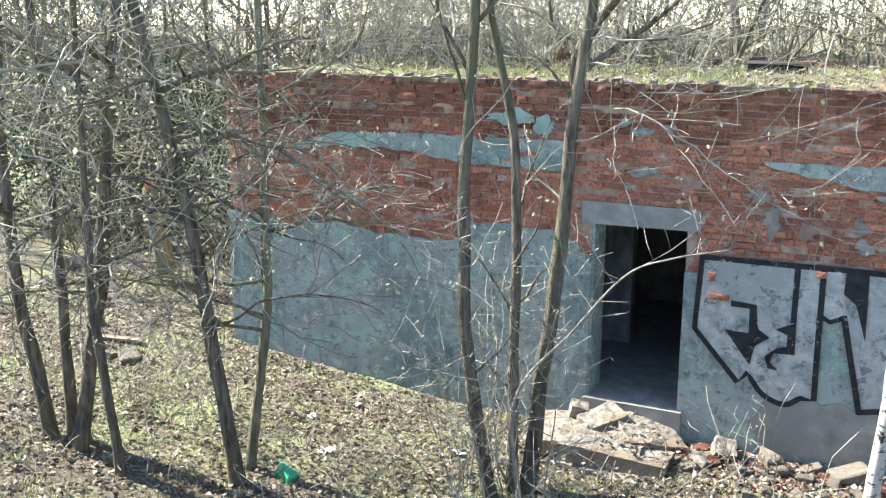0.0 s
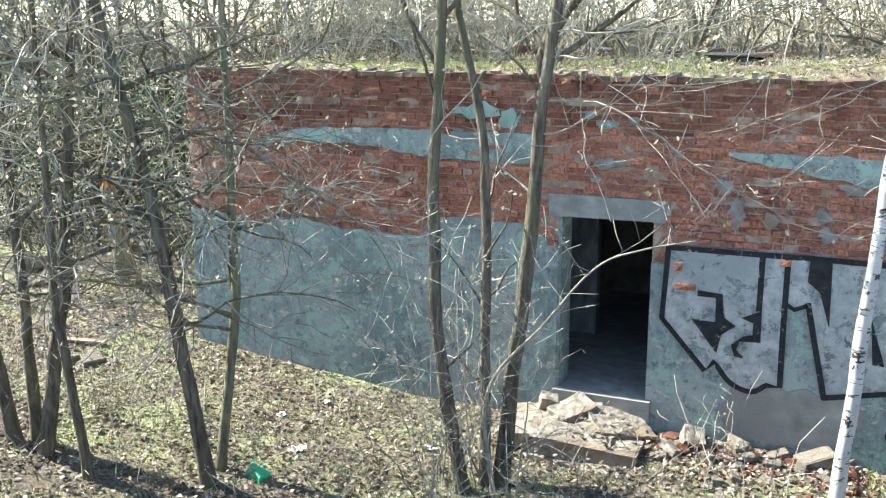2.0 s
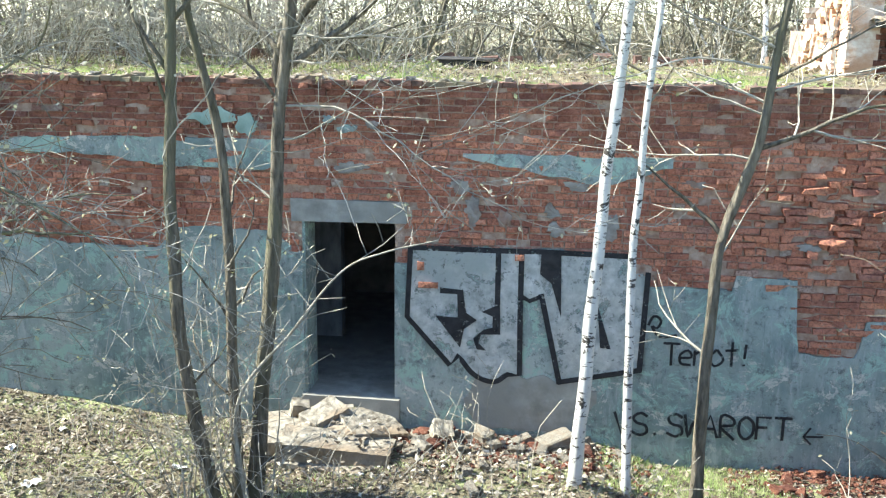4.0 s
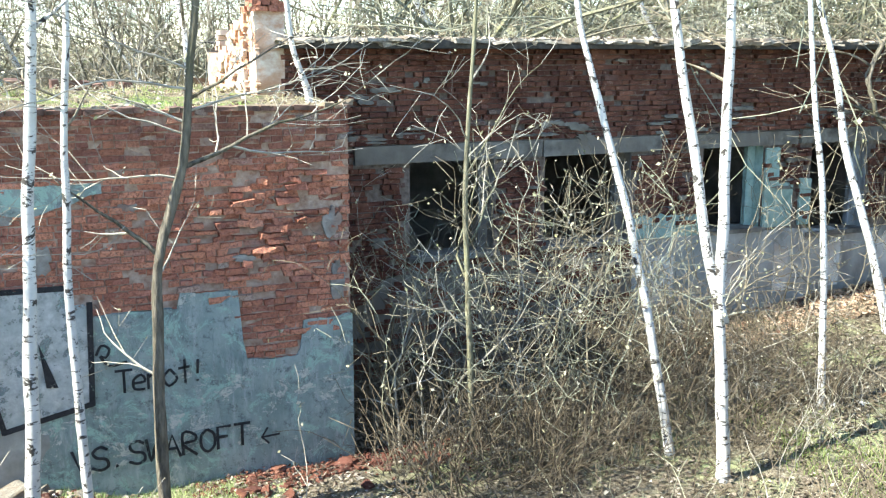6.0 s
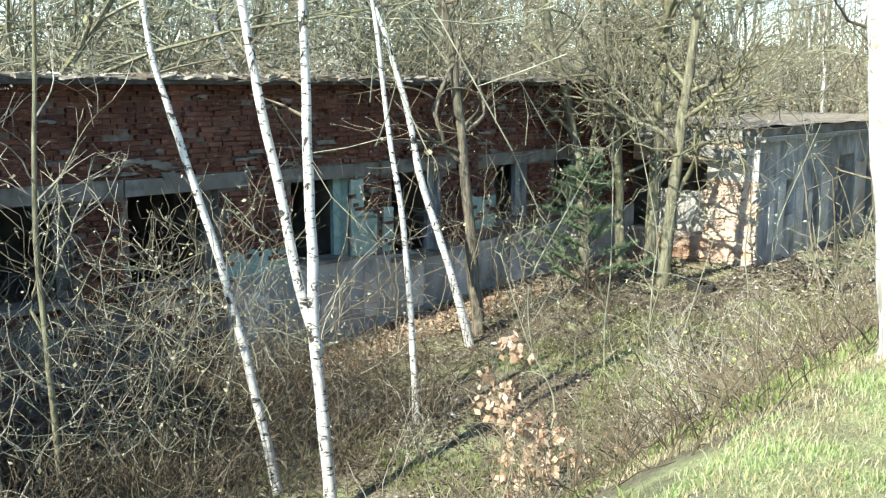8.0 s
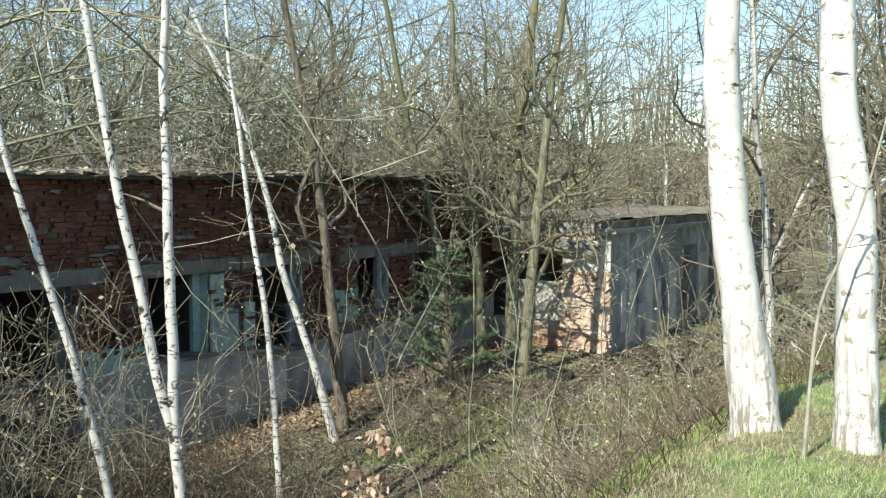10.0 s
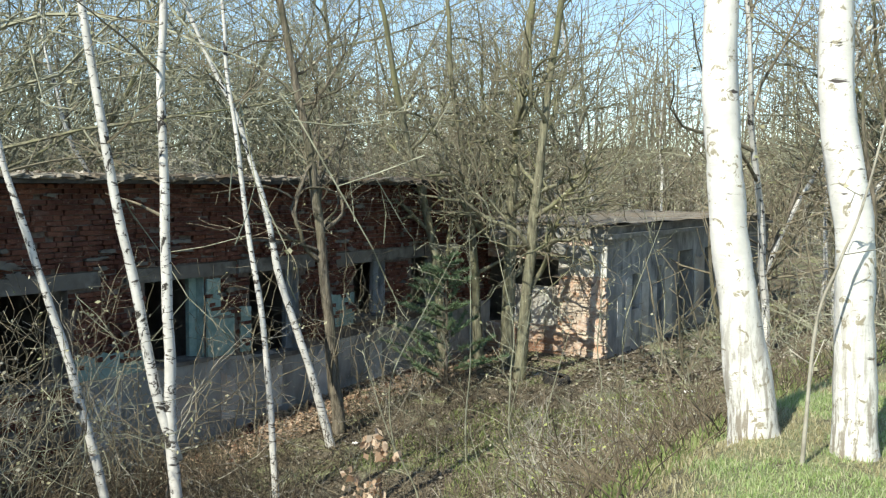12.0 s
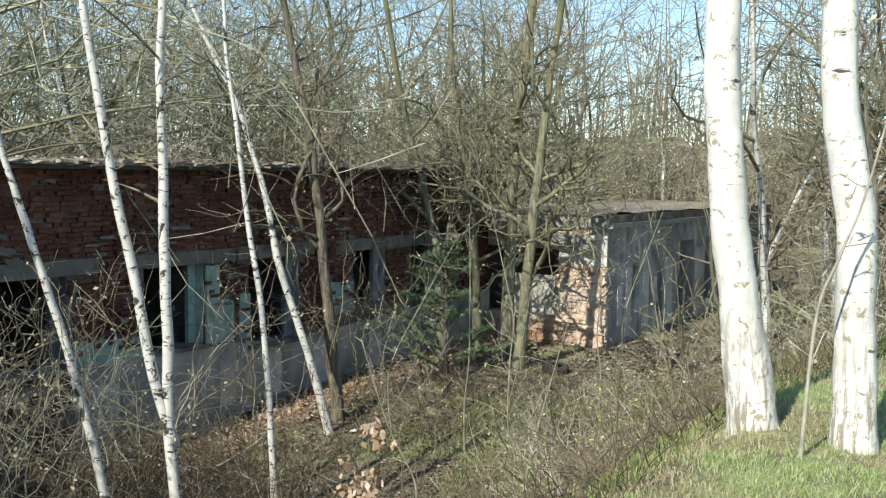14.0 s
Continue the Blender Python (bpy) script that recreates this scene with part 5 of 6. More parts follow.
brambles("brambles", "thin dead stems among the leaves", 320, (-9, 1.5, 6.2, 10.4), 0.6, TWIG, 205)
brambles("brambles", "dead stems hanging over the edge of the bank", 750, (5.0, 13, 2.3, 5.4), 0.6, BRAMBLE, 207, lambda x, y: ground_z(x, y) < 2.9)
brambles("brambles", "pale stalks along the bank and far wing", 420, (15, 30, 1.5, 9.4), 1.5, TWIG_GREY, 206, lambda x, y: x > 19 or y < 6, 0.006)

# far edge of the wood
far = Geo()
rng = random.Random(211)
for i in range(1500):
    az, dist = radians(rng.uniform(-75, 100)), rng.uniform(50, 80)
    x, y, h = dist * math.sin(az), dist * math.cos(az), rng.uniform(6, 15)
    if az < 0.3:
        h *= 0.72
        if rng.random() < 0.5:
            continue
    p = Vector((x, y, 0))
    bend = Vector((rng.gauss(0, 0.8), rng.gauss(0, 0.8), 0))
    far.tube([p, p + bend * 0.3 + Vector((0, 0, h * 0.5)), p + bend + Vector((0, 0, h))], [0.09, 0.06, 0.02], 3, False)
    for k in range(6):
        q = p + Vector((0, 0, h * rng.uniform(0.3, 0.95)))
        far.tube([q, q + Vector((rng.gauss(0, 1.2), rng.gauss(0, 1.2), rng.uniform(0.4, 2.2)))], [0.035, 0.015], 3, False)
tagged(part("far_woods", far, TWIG_DARK), "bare stems of the distant wood", "woods", "", "stuff")
far = Geo()
rows = []
for k in range(6):
    rows.append([(84 * math.sin(radians(a)), 84 * math.cos(radians(a)), -1 + k / 5 * (4.0 + 4.4 * smooth01((a - 12) / 18) + 2.4 * noise.noise((a * 0.13, 3, 0)) + 1.6 * noise.noise((a * 0.9, 1, k)))) for a in np.linspace(-110, 150, 420)])
far.grid(rows)
tagged(part("backdrop", far, simple_mat("distant_twig_haze", (0.11, 0.10, 0.07), (0.27, 0.25, 0.18), 1.6, 0.95, 0.5, 0.3, (1, 1, 0.35))), "hazy brown edge of the distant wood", "backdrop", "", "structure")


from mathutils.geometry import tessellate_polygon

# ---- graffiti on the low wing ----
PAINT_Y = AY - 0.052


coats = [0]


def next_coat():
    """Each sprayed shape lies a hair above the one before."""
    coats[0] += 1
    return PAINT_Y - 0.0012 * coats[0]


def ribbon(g, pts, width, y=PAINT_Y):
    """A flat sprayed line through (x, z) points."""
    n = len(pts)
    left, right = [], []
    for i, (x, z) in enumerate(pts):
        x0, z0 = pts[max(i - 1, 0)]
        x1, z1 = pts[min(i + 1, n - 1)]
        d = Vector((x1 - x0, z1 - z0)).normalized()
        left.append((x - d.y * width / 2, y, z + d.x * width / 2))
        right.append((x + d.y * width / 2, y, z - d.x * width / 2))
    g.grid([left, right])


def outline_mesh(pts, y):
    """A filled flat outline from (x, z) corners."""
    me = bpy.data.meshes.new("paint")
    flat = [Vector((x, z, 0)) for x, z in pts]
    me.from_pydata([(x, y, z) for x, z in pts], [], [tuple(t) for t in tessellate_polygon([flat])])
    return me


FILL = [(-1.61, 2.2), (-1.65, 1.38), (-1.15, 0.82), (-1.05, 0.94), (-0.87, 0.72), (-0.64, 0.64), (-0.48, 0.74), (-0.34, 0.74), (-0.35, 1.65), (-0.25, 1.62), (-0.12, 1.68),
        (0.12, 0.68), (1.01, 0.87), (1.05, 2.0), (0.84, 2.0), (0.84, 2.19), (-0.35, 2.18)]
me = outline_mesh(FILL, PAINT_Y + 0.003)
me.materials.append(SILVER_PAINT)
graffiti = part("graffiti", me, SILVER_PAINT, wall_front, "silver-white spray paint of large graffiti letters")
g = Geo()
W = 0.062
ribbon(g, FILL[:3] + [(p.x, p.y) for p in spline([Vector((a, b, 0)) for a, b in FILL[3:7]], 4)] + [FILL[7], (-0.35, 1.44), (-0.35, 2.17)], W, next_coat())
part("outline", g, BLACK_PAINT, graffiti, "thick black sprayed outline")
for pts, w in (([(-1.27, 1.71), (-1.03, 1.70), (-1.0, 1.45)], 0.07), ([(-1.64, 2.20), (-0.57, 2.20), (-0.11, 2.205), (0.84, 2.19)], W), ([(-0.61, 2.17), (-0.61, 1.57)], W), ([(-0.35, 1.69), (-0.25, 1.63), (-0.12, 1.69)], 0.05),
               ([(-0.12, 1.72), (0.12, 0.66)], W), ([(0.10, 0.68), (1.03, 0.88)], W), ([(1.05, 2.02), (1.01, 0.86)], W)):
    g = Geo()
    ribbon(g, pts, w, next_coat())
    part("stroke", g, BLACK_PAINT, graffiti)
for pts in ([(-1.25, 1.73), (-1.0, 1.72), (-0.98, 1.47), (-0.84, 1.38), (-0.99, 1.26), (-1.03, 1.04), (-1.32, 1.41), (-1.06, 1.4), (-1.07, 1.67)],
            [(-0.79, 1.48), (-0.58, 1.58), (-0.57, 1.22), (-0.79, 1.21), (-0.82, 1.11), (-0.73, 1.02), (-0.84, 1.03), (-0.88, 1.16), (-0.76, 1.27), (-0.66, 1.3), (-0.66, 1.43)],
            [(-0.13, 2.2), (0.09, 2.2), (0.11, 1.46), (-0.01, 1.85), (-0.14, 1.95)], [(0.51, 1.63), (0.68, 1.11), (0.56, 1.12)]):
    me = outline_mesh(pts, next_coat())
    me.materials.append(BLACK_PAINT)
    part("patch", me, BLACK_PAINT, graffiti)
for x0, x1, z0, z1 in ((-1.53, -1.45, 1.94, 2.04), (-1.52, -1.29, 1.735, 1.805), (-0.42, -0.32, 2.10, 2.16)):
    g = Geo()
    g.box(x0, x1, PAINT_Y - 0.026, PAINT_Y + 0.02, z0, z1, 0.008, rngw)
    part("brick_spot", g, DARK_BRICKS, wall_front, "bare brick where the plaster fell off")
# bricks whose shape still shows through the paint
for k in range(3):
    x = -1.50 + 0.09 * (k % 2)
    while x < -0.72:
        w = rngw.choice((0.11, 0.22, 0.22))
        if rngw.random() < 0.75:
            g = Geo()
            g.box(x, x + w - 0.012, PAINT_Y - 0.0006, PAINT_Y + 0.02, 1.965 + 0.073 * k, 1.965 + 0.073 * k + 0.058, 0.0, rngw)
            part("painted_brick", g, SILVER_PAINT, wall_front, "brick under silver paint")
        x += w
# bare grey patch of newer plaster under the letters
part("plaster_repair", sheet(-0.98, 0.55, lambda x: 0.06 + 0.25 * smooth01((-0.75 - x) / 0.25) + 0.4 * smooth01((x - 0.3) / 0.25) + 0.07 * noise.noise((x * 5, 1, 1)),
     lambda x: 0.72 - 0.3 * smooth01((-0.8 - x) / 0.2) - 0.15 * smooth01((x - 0.35) / 0.2) + 0.09 * noise.noise((x * 6, 4, 1)), AY - 0.043, 0.03), CONCRETE, wall_front, "bare grey plaster repair")

# hand-sprayed words: strokes of each letter in a unit box
LETTERS = {"V": [[(0, 1), (0.45, 0), (0.8, 1)]], "S": [[(0.9, 0.85), (0.5, 1), (0.1, 0.8), (0.3, 0.55), (0.8, 0.45), (0.9, 0.15), (0.5, 0), (0, 0.15)]], ".": [[(0.3, 0.12), (0.4, 0.02)]],
           "W": [[(0, 1), (0.25, 0), (0.5, 0.7), (0.75, 0), (1, 1)]], "A": [[(0, 0), (0.45, 1), (0.9, 0)], [(0.15, 0.4), (0.75, 0.4)]],
           "R": [[(0.05, 0), (0.05, 1), (0.7, 0.9), (0.75, 0.6), (0.05, 0.5), (0.85, -0.05)]], "O": [[(0.45, 1), (0.1, 0.75), (0.1, 0.25), (0.45, 0), (0.85, 0.25), (0.85, 0.75), (0.45, 1)]],
           "F": [[(0.85, 1), (0.05, 1), (0.05, 0)], [(0.05, 0.55), (0.65, 0.55)]], "T": [[(0, 1), (1, 1)], [(0.5, 1), (0.5, 0)]], "e": [[(0.1, 0.35), (0.8, 0.4), (0.6, 0.7), (0.15, 0.5), (0.2, 0.1), (0.8, 0.05)]],
           "n": [[(0.1, 0.7), (0.1, 0)], [(0.1, 0.5), (0.5, 0.7), (0.8, 0.5), (0.85, 0)]], "o": [[(0.5, 0.75), (0.1, 0.4), (0.4, 0), (0.9, 0.3), (0.5, 0.75)]], "t": [[(0.5, 1.1), (0.5, 0)], [(0.1, 0.7), (0.9, 0.75)]],
           "!": [[(0.4, 1.0), (0.35, 0.35)], [(0.33, 0.1), (0.36, 0.02)]], "<": [[(0.5, 1), (0, 0.45), (0.6, 0)], [(0, 0.45), (1.5, 0.5)]]}


def spray_word(text, x, z, step, size, slope, width):
    for ch in text:
        if ch == " ":
            x += step * 0.5
            continue
        for stroke in LETTERS[ch]:
            pts = [(x + u * size * 0.72, z + v * size) for u, v in stroke]
            if len(pts) > 3:
                pts = [(p.x, p.y) for p in spline([Vector((a, b, 0)) for a, b in pts], 3)]
            g = Geo()
            ribbon(g, pts, width)
            part("sprayed_letter", g, BLACK_PAINT, wall_front)
        x, z = x + step, z + slope


spray_word("VS.SWAROFT", 0.76, 0.09, 0.197, 0.27, 0.004, 0.034)
spray_word("<", 2.86, 0.10, 0.2, 0.20, 0, 0.026)
spray_word("Tenot!", 1.26, 0.95, 0.165, 0.26, 0.006, 0.030)
g = Geo()
ribbon(g, [(p.x, p.y) for p in spline([Vector((a, b, 0)) for a, b in ((1.08, 1.41), (1.14, 1.52), (1.22, 1.47), (1.18, 1.38), (1.12, 1.40), (1.22, 1.28), (1.40, 1.31))], 3)], 0.03)
part("sprayed_letter", g, BLACK_PAINT, wall_front)


# ---- rubble, slabs and litter ----
def stone_mesh(seed, mat, name="stone"):
    r = random.Random(seed)
    bm = bmesh.new()
    bmesh.ops.create_cube(bm, size=1.5)
    for v in bm.verts:
        v.co += Vector((r.uniform(-0.42, 0.42), r.uniform(-0.42, 0.42), r.uniform(-0.42, 0.42)))
    bmesh.ops.bevel(bm, geom=bm.edges[:], offset=0.16, segments=1, affect="EDGES")
    bmesh.ops.triangulate(bm, faces=bm.faces[:])
    bmesh.ops.subdivide_edges(bm, edges=bm.edges[:], cuts=1)
    o = Vector((r.random() * 50, r.random() * 50, 0))
    for v in bm.verts:
        v.co += v.co.normalized() * 0.10 * noise.noise(v.co * 2.2 + o)
    me = bpy.data.meshes.new(name)
    bm.to_mesh(me)
    bm.free()
    me.materials.append(mat)
    return me


STONES = [stone_mesh(s, RUBBLE) for s in range(5)] + [stone_mesh(s + 9, CONCRETE) for s in range(1)]
CHUNKS = [stone_mesh(s + 20, DARK_RED_BRICK, "broken_brick") for s in range(4)]


def lay(me, name, label, cat, group, x, y, size, r, up=0.3):
    ob = tagged(new(name, me), label, cat, group)
    ob.scale = (size * r.uniform(0.8, 1.4), size * r.uniform(0.6, 1.0), size * r.uniform(0.4, 0.8))
    ob.rotation_euler = (r.uniform(-0.4, 0.4), r.uniform(-0.4, 0.4), r.uniform(0, 6.28))
    ob.location = (x, y, ground_z(x, y) + size * up)
    return ob


rng = random.Random(13)
for i in range(60):
    x, y = rng.uniform(-3.4, 1.0), 10.95 - abs(rng.gauss(0, 0.45))
    lay(rng.choice(STONES), "rubble_stone", "pale chunk of broken concrete among rubble", "stone", "rubble by the door", x, y - 0.1, rng.uniform(0.03, 0.095), rng)
for i in range(52):
    x = rng.uniform(-2.0, 1.0) if i < 20 else rng.uniform(2.2, 5.2)
    y = 10.9 - abs(rng.gauss(0, 0.3))
    lay(rng.choice(CHUNKS), "broken_brick", "broken red brick lying below the wall", "brick", "fallen bricks", x, y, rng.uniform(0.05, 0.11), rng)
for x, y, s in ((-11.2, 11.6, 0.28), (-10.6, 11.3, 0.22), (-9.9, 10.2, 0.20), (-8.9, 9.4, 0.13), (-8.6, 9.5, 0.15), (-12.0, 12.2, 0.3), (-8.35, 9.6, 0.1)):
    lay(STONES[rng.randrange(4)], "rubble_stone", "pale slab of concrete lying in dead leaves", "stone", "rubble in the hollow", x, y, s, rng, 0.15)
for x, y, z, dims, rot in ((-2.72, 10.4, 0.15, (0.55, 0.36, 0.08), (0.10, -0.06, 0.25)), (-2.3, 10.1, 0.06, (0.62, 0.30, 0.12), (-0.08, 0.10, 0.05)), (-2.3, 9.86, -0.06, (0.5, 0.2, 0.09), (0.05, 0.04, -0.15)),
                          (-2.05, 10.62, 0.10, (0.35, 0.3, 0.12), (0.2, 0.2, 0.7)), (-2.55, 10.55, 0.27, (0.24, 0.17, 0.07), (0.15, -0.2, 0.9)), (-2.42, 10.0, 0.19, (0.44, 0.22, 0.05), (0.1, 0.14, 0.2)), (-2.86, 10.62, 0.3, (0.1, 0.08, 0.1), (0.3, 0.2, 0.4)),
                          (-1.35, 10.45, 0.04, (0.2, 0.1, 0.06), (0.3, 0.3, 1.2)), (-1.2, 10.66, 0.1, (0.12, 0.12, 0.1), (0.5, 0.2, 0.3))):
    g = Geo()
    bm = bmesh.new()
    bmesh.ops.create_cube(bm, size=2)
    bmesh.ops.subdivide_edges(bm, edges=bm.edges[:], cuts=9, use_grid_fill=True)
    for v in bm.verts:
        p = Vector((v.co.x * dims[0], v.co.y * dims[1], v.co.z * dims[2]))
        v.co = p + Vector((noise.noise(p * 3 + Vector((x, 0, 0))), noise.noise(p * 3 + Vector((0, x, 3))), noise.noise(p * 6 + Vector((7, x, 0))))) * 0.014 + Vector((noise.noise(p * 14), noise.noise(p * 14 + Vector((5, 0, 0))), noise.noise(p * 14 + Vector((0, 5, 0))))) * 0.012
    me = bpy.data.meshes.new("concrete_slab")
    bm.to_mesh(me)
    bm.free()
    me.materials.append(RUBBLE)
    ob = tagged(part("concrete_slab", me, RUBBLE), "broken concrete step slab lying before the doorway", "slab", "broken steps")
    ob.location, ob.rotation_euler = (x, y, z), rot
for x, y, s, up in ((-0.72, 10.7, 0.17, 0.5), (-0.6, 10.55, 0.09, 0.4), (0.12, 10.75, 0.15, 0.5), (-0.3, 10.8, 0.1, 0.3)):
    lay(STONES[rng.randrange(4)], "rubble_stone", "large chunk of broken concrete by the wall", "stone", "rubble by the door", x, y, s, rng, up)
bag = stone_mesh(71, GREEN_PLASTIC, "plastic_bag")
lay(bag, "plastic_bag", "crumpled green plastic bag on dead leaves", "plastic bag", "", -5.19, 8.08, 0.13, rng, 0.3)
for x, y, a, ln in ((-9.2, 9.9, 0.3, 0.4), (16.6, 11.4, 0.2, 0.5), (20.0, 10.6, 1.1, 0.45), (20.3, 11.2, 0.4, 0.5)):
    g = Geo()
    g.box(-ln, ln, -0.06, 0.06, 0, 0.03, 0.008, rng)
    ob = tagged(part("board", g, WOOD), "weathered grey board lying on the ground", "board", "loose boards")
    ob.location, ob.rotation_euler = (x, y, ground_z(x, y) + 0.02), (0, 0.05, a)


def scatter_leaves(name, label, n, area, size, mat, seed, lift=0.02, keep=None, z_at=ground_z):
    """Dead leaves: small bent quads lying about."""
    r = random.Random(seed)
    g = Geo()
    for _ in range(n):
        x, y = r.uniform(area[0], area[1]), r.uniform(area[2], area[3])
        if keep and not keep(x, y):
            continue
        z = z_at(x, y) + lift * r.random() + 0.006
        s, a = size * r.uniform(0.5, 1.3), r.uniform(0, 6.28)
        c, sn = math.cos(a) * s, math.sin(a) * s
        t1, t2, t3 = r.uniform(-0.4, 0.7) * s, r.uniform(-0.2, 0.9) * s, r.uniform(-0.4, 0.7) * s
        k = len(g.v)
        g.v += [(x - c, y - sn, z), (x + sn * 0.55, y - c * 0.55, z + t1), (x + c, y + sn, z + t2), (x - sn * 0.55, y + c * 0.55, z + t3)]
        g.f.append((k, k + 1, k + 2, k + 3))
    return tagged(part(name, g, mat), label, "leaves", "", "stuff")


def litter_ok(x, y):
    return not (x < 4.0 and y > 10.9 and x > -8) and not (x > 3.7 and y > 12.9) and noise.noise((x * 0.8, y * 0.8, 21)) + noise.noise((x * 3, y * 3, 5)) * 0.5 > (-0.7 if x < 0 else -0.35)


scatter_leaves("dead_leaves", "pale dead leaves covering the hollow", 58000, (-12, 4.5, 2.6, 12.5), 0.034, DRY_LEAF, 3, 0.03, litter_ok)
scatter_leaves("dead_leaves", "brown dead leaves under the brush", 46000, (4.0, 20.8, 3.6, 13), 0.035, DARK_LITTER, 4, 0.03, litter_ok)
def on_slabs(x, y):
    return ground_z(x, y) + 0.24 * smooth01(1.3 - math.hypot((x + 2.4) / 0.9, (y - 10.35) / 0.7))


scatter_leaves("dead_leaves", "leaves and dirt over the broken steps", 160, (-3.4, -1.4, 9.6, 10.9), 0.04, DRY_LEAF, 9, 0.05, None, on_slabs)
scatter_leaves("dead_leaves", "thin dead leaves beside the far wing", 9000, (19, 34, -1, 9.8), 0.06, DRY_LEAF, 10, 0.04)
scatter_leaves("dead_leaves", "dead leaves blown along the brick wall", 5000, (9.5, 20.8, 11.6, 12.95), 0.05, OAK_LEAF, 5, 0.05)
scatter_leaves("brick_crumbs", "orange brick crumbs and leaves below the corner", 2600, (1.9, 6.0, 9.9, 11.0), 0.03, DARK_RED_BRICKS, 6, 0.06, lambda x, y: math.hypot((x - 3.6) / 1.6, (y - 10.9) / 0.55) + 0.4 * noise.noise((x * 3, y * 3, 1)) < 0.8)
scatter_leaves("roof_leaves", "dead leaves and straw on the overgrown roof", 3000, (-7.9, 3.9, 11.05, 15.8), 0.04, DRY_LEAF, 7, 0.05, None, roof_a_z)
scatter_leaves("roof_leaves", "dead leaves and straw on the long roof", 5000, (4.0, 21, 12.9, 16), 0.05, DRY_LEAF, 8, 0.05, None, roof_b_z)


def scatter_grass(name, label, n, area, height, mat, seed, keep=None, z_at=ground_z, clump=0.35, wide=1.0):
    """Blades of grass, in tufts."""
    r = random.Random(seed)
    g = Geo()
    for _ in range(n // 6):
        cx, cy = r.uniform(area[0], area[1]), r.uniform(area[2], area[3])
        if keep and not keep(cx, cy):
            continue
        cz = z_at(cx, cy) - 0.01
        hh = height * r.uniform(0.5, 1.3)
        for _ in range(6):
            x, y = cx + r.gauss(0, clump * 0.12), cy + r.gauss(0, clump * 0.12)
            h, a = hh * r.uniform(0.5, 1.2), r.uniform(0, 6.28)
            w, lean = wide * (0.0022 + 0.0022 * r.random()), h * r.uniform(0.1, 0.9)
            dx, dy, b = math.cos(a), math.sin(a), r.uniform(0, 6.28)
            bx, by = math.cos(b) * lean, math.sin(b) * lean
            k = len(g.v)
            g.v += [(x - dx * w, y - dy * w, cz), (x + dx * w, y + dy * w, cz), (x + bx * 0.4 + dx * w * 0.7, y + by * 0.4 + dy * w * 0.7, cz + h * 0.6), (x + bx * 0.4 - dx * w * 0.7, y + by * 0.4 - dy * w * 0.7, cz + h * 0.6), (x + bx, y + by, cz + h * r.uniform(0.75, 1.0))]
            g.f += [(k, k + 1, k + 2, k + 3), (k + 3, k + 2, k + 4)]
    return tagged(part(name, g, mat), label, "grass", "", "stuff")


bank_ok = lambda x, y: ground_z(x, y) > 2.98 + 0.12 * noise.noise((x * 0.9, y * 0.9, 12)) and noise.noise((x * 1.3, y * 1.3, 44)) + 0.5 * noise.noise((x * 4, y * 4, 4)) > -0.02
scatter_grass("grass", "fresh green grass on the sunny bank", 105000, (3.0, 10, 0.2, 3.2), 0.05, GRASS, 11, bank_ok)
scatter_grass("grass", "fresh green grass further along the bank", 24000, (10, 24, -1, 4), 0.09, GRASS, 12, bank_ok)
scatter_grass("straw", "straw-coloured dead grass on the edge of the bank", 48000, (3.0, 10, 0.3, 3.4), 0.05, DRY_GRASS, 13, lambda x, y: noise.noise((x * 1.3, y * 1.3, 44)) + 0.5 * noise.noise((x * 4, y * 4, 4)) < 0.05)
scatter_grass("grass", "thin green grass in the shady hollow", 78000, (4.0, 20, 2.2, 10), 0.11, MEADOW, 14, lambda x, y: noise.noise((x * 0.5, y * 0.5, 14)) > (0.25 if x < 11 and y > 5.5 else -0.05) and ground_z(x, y) < 2.95, ground_z, 0.6, 2.0)
scatter_grass("grass", "thin green grass among dead leaves", 80000, (-11, 2.5, 5.6, 13), 0.055, GRASS, 15, lambda x, y: litter_ok(x, y) and noise.noise((x * 0.9, y * 0.9, 24)) > -0.12)
scatter_grass("grass", "mossy grass at the foot of the wall", 9000, (0.6, 2.6, 9.9, 10.95), 0.07, GRASS, 16)
scatter_grass("grass", "moss and grass on the roof", 17000, (-7.9, 3.6, 11.1, 15.6), 0.09, MEADOW, 17, lambda x, y: noise.noise((x * 0.8, y * 0.8, 34)) > 0.05 + 0.12 * max(0.0, x + 0.5), roof_a_z, 0.5, 1.6)
scatter_grass("straw", "straw on the roof edge", 4500, (-7.9, 3.9, 11.0, 15.6), 0.12, DRY_GRASS, 18, None, roof_a_z)

# ---- small trees, shoots and the pine ----
def shoots(label, x, y, seed, n, height, lean, r=0.012, z=None, mat=None):
    b = bush(label, seed, n, height, lean, mat or TWIG, dict(BRUSH, buds=0.17, rate=(2.1, 2.6, 0)), r)
    b.location = (x, y, ground_z(x, y) if z is None else z)
    return b


L_SHOOT = "long pale shoots with opening buds"
shoots(L_SHOOT, -3.0, 8.75, 101, 5, 2.9, 0.4, 0.014)
shoots(L_SHOOT, -3.15, 8.95, 112, 4, 2.8, 0.35, 0.013)
shoots(L_SHOOT, -3.3, 8.8, 115, 5, 3.0, 0.35, 0.012)
shoots(L_SHOOT, -3.55, 8.35, 116, 5, 2.2, 0.7, 0.011)
shoots(L_SHOOT, -2.95, 8.5, 113, 3, 2.0, 0.8, 0.012)
shoots("thin shoots with fresh green leaves by the wall", -0.85, 10.3, 114, 3, 1.3, 0.4, 0.008)
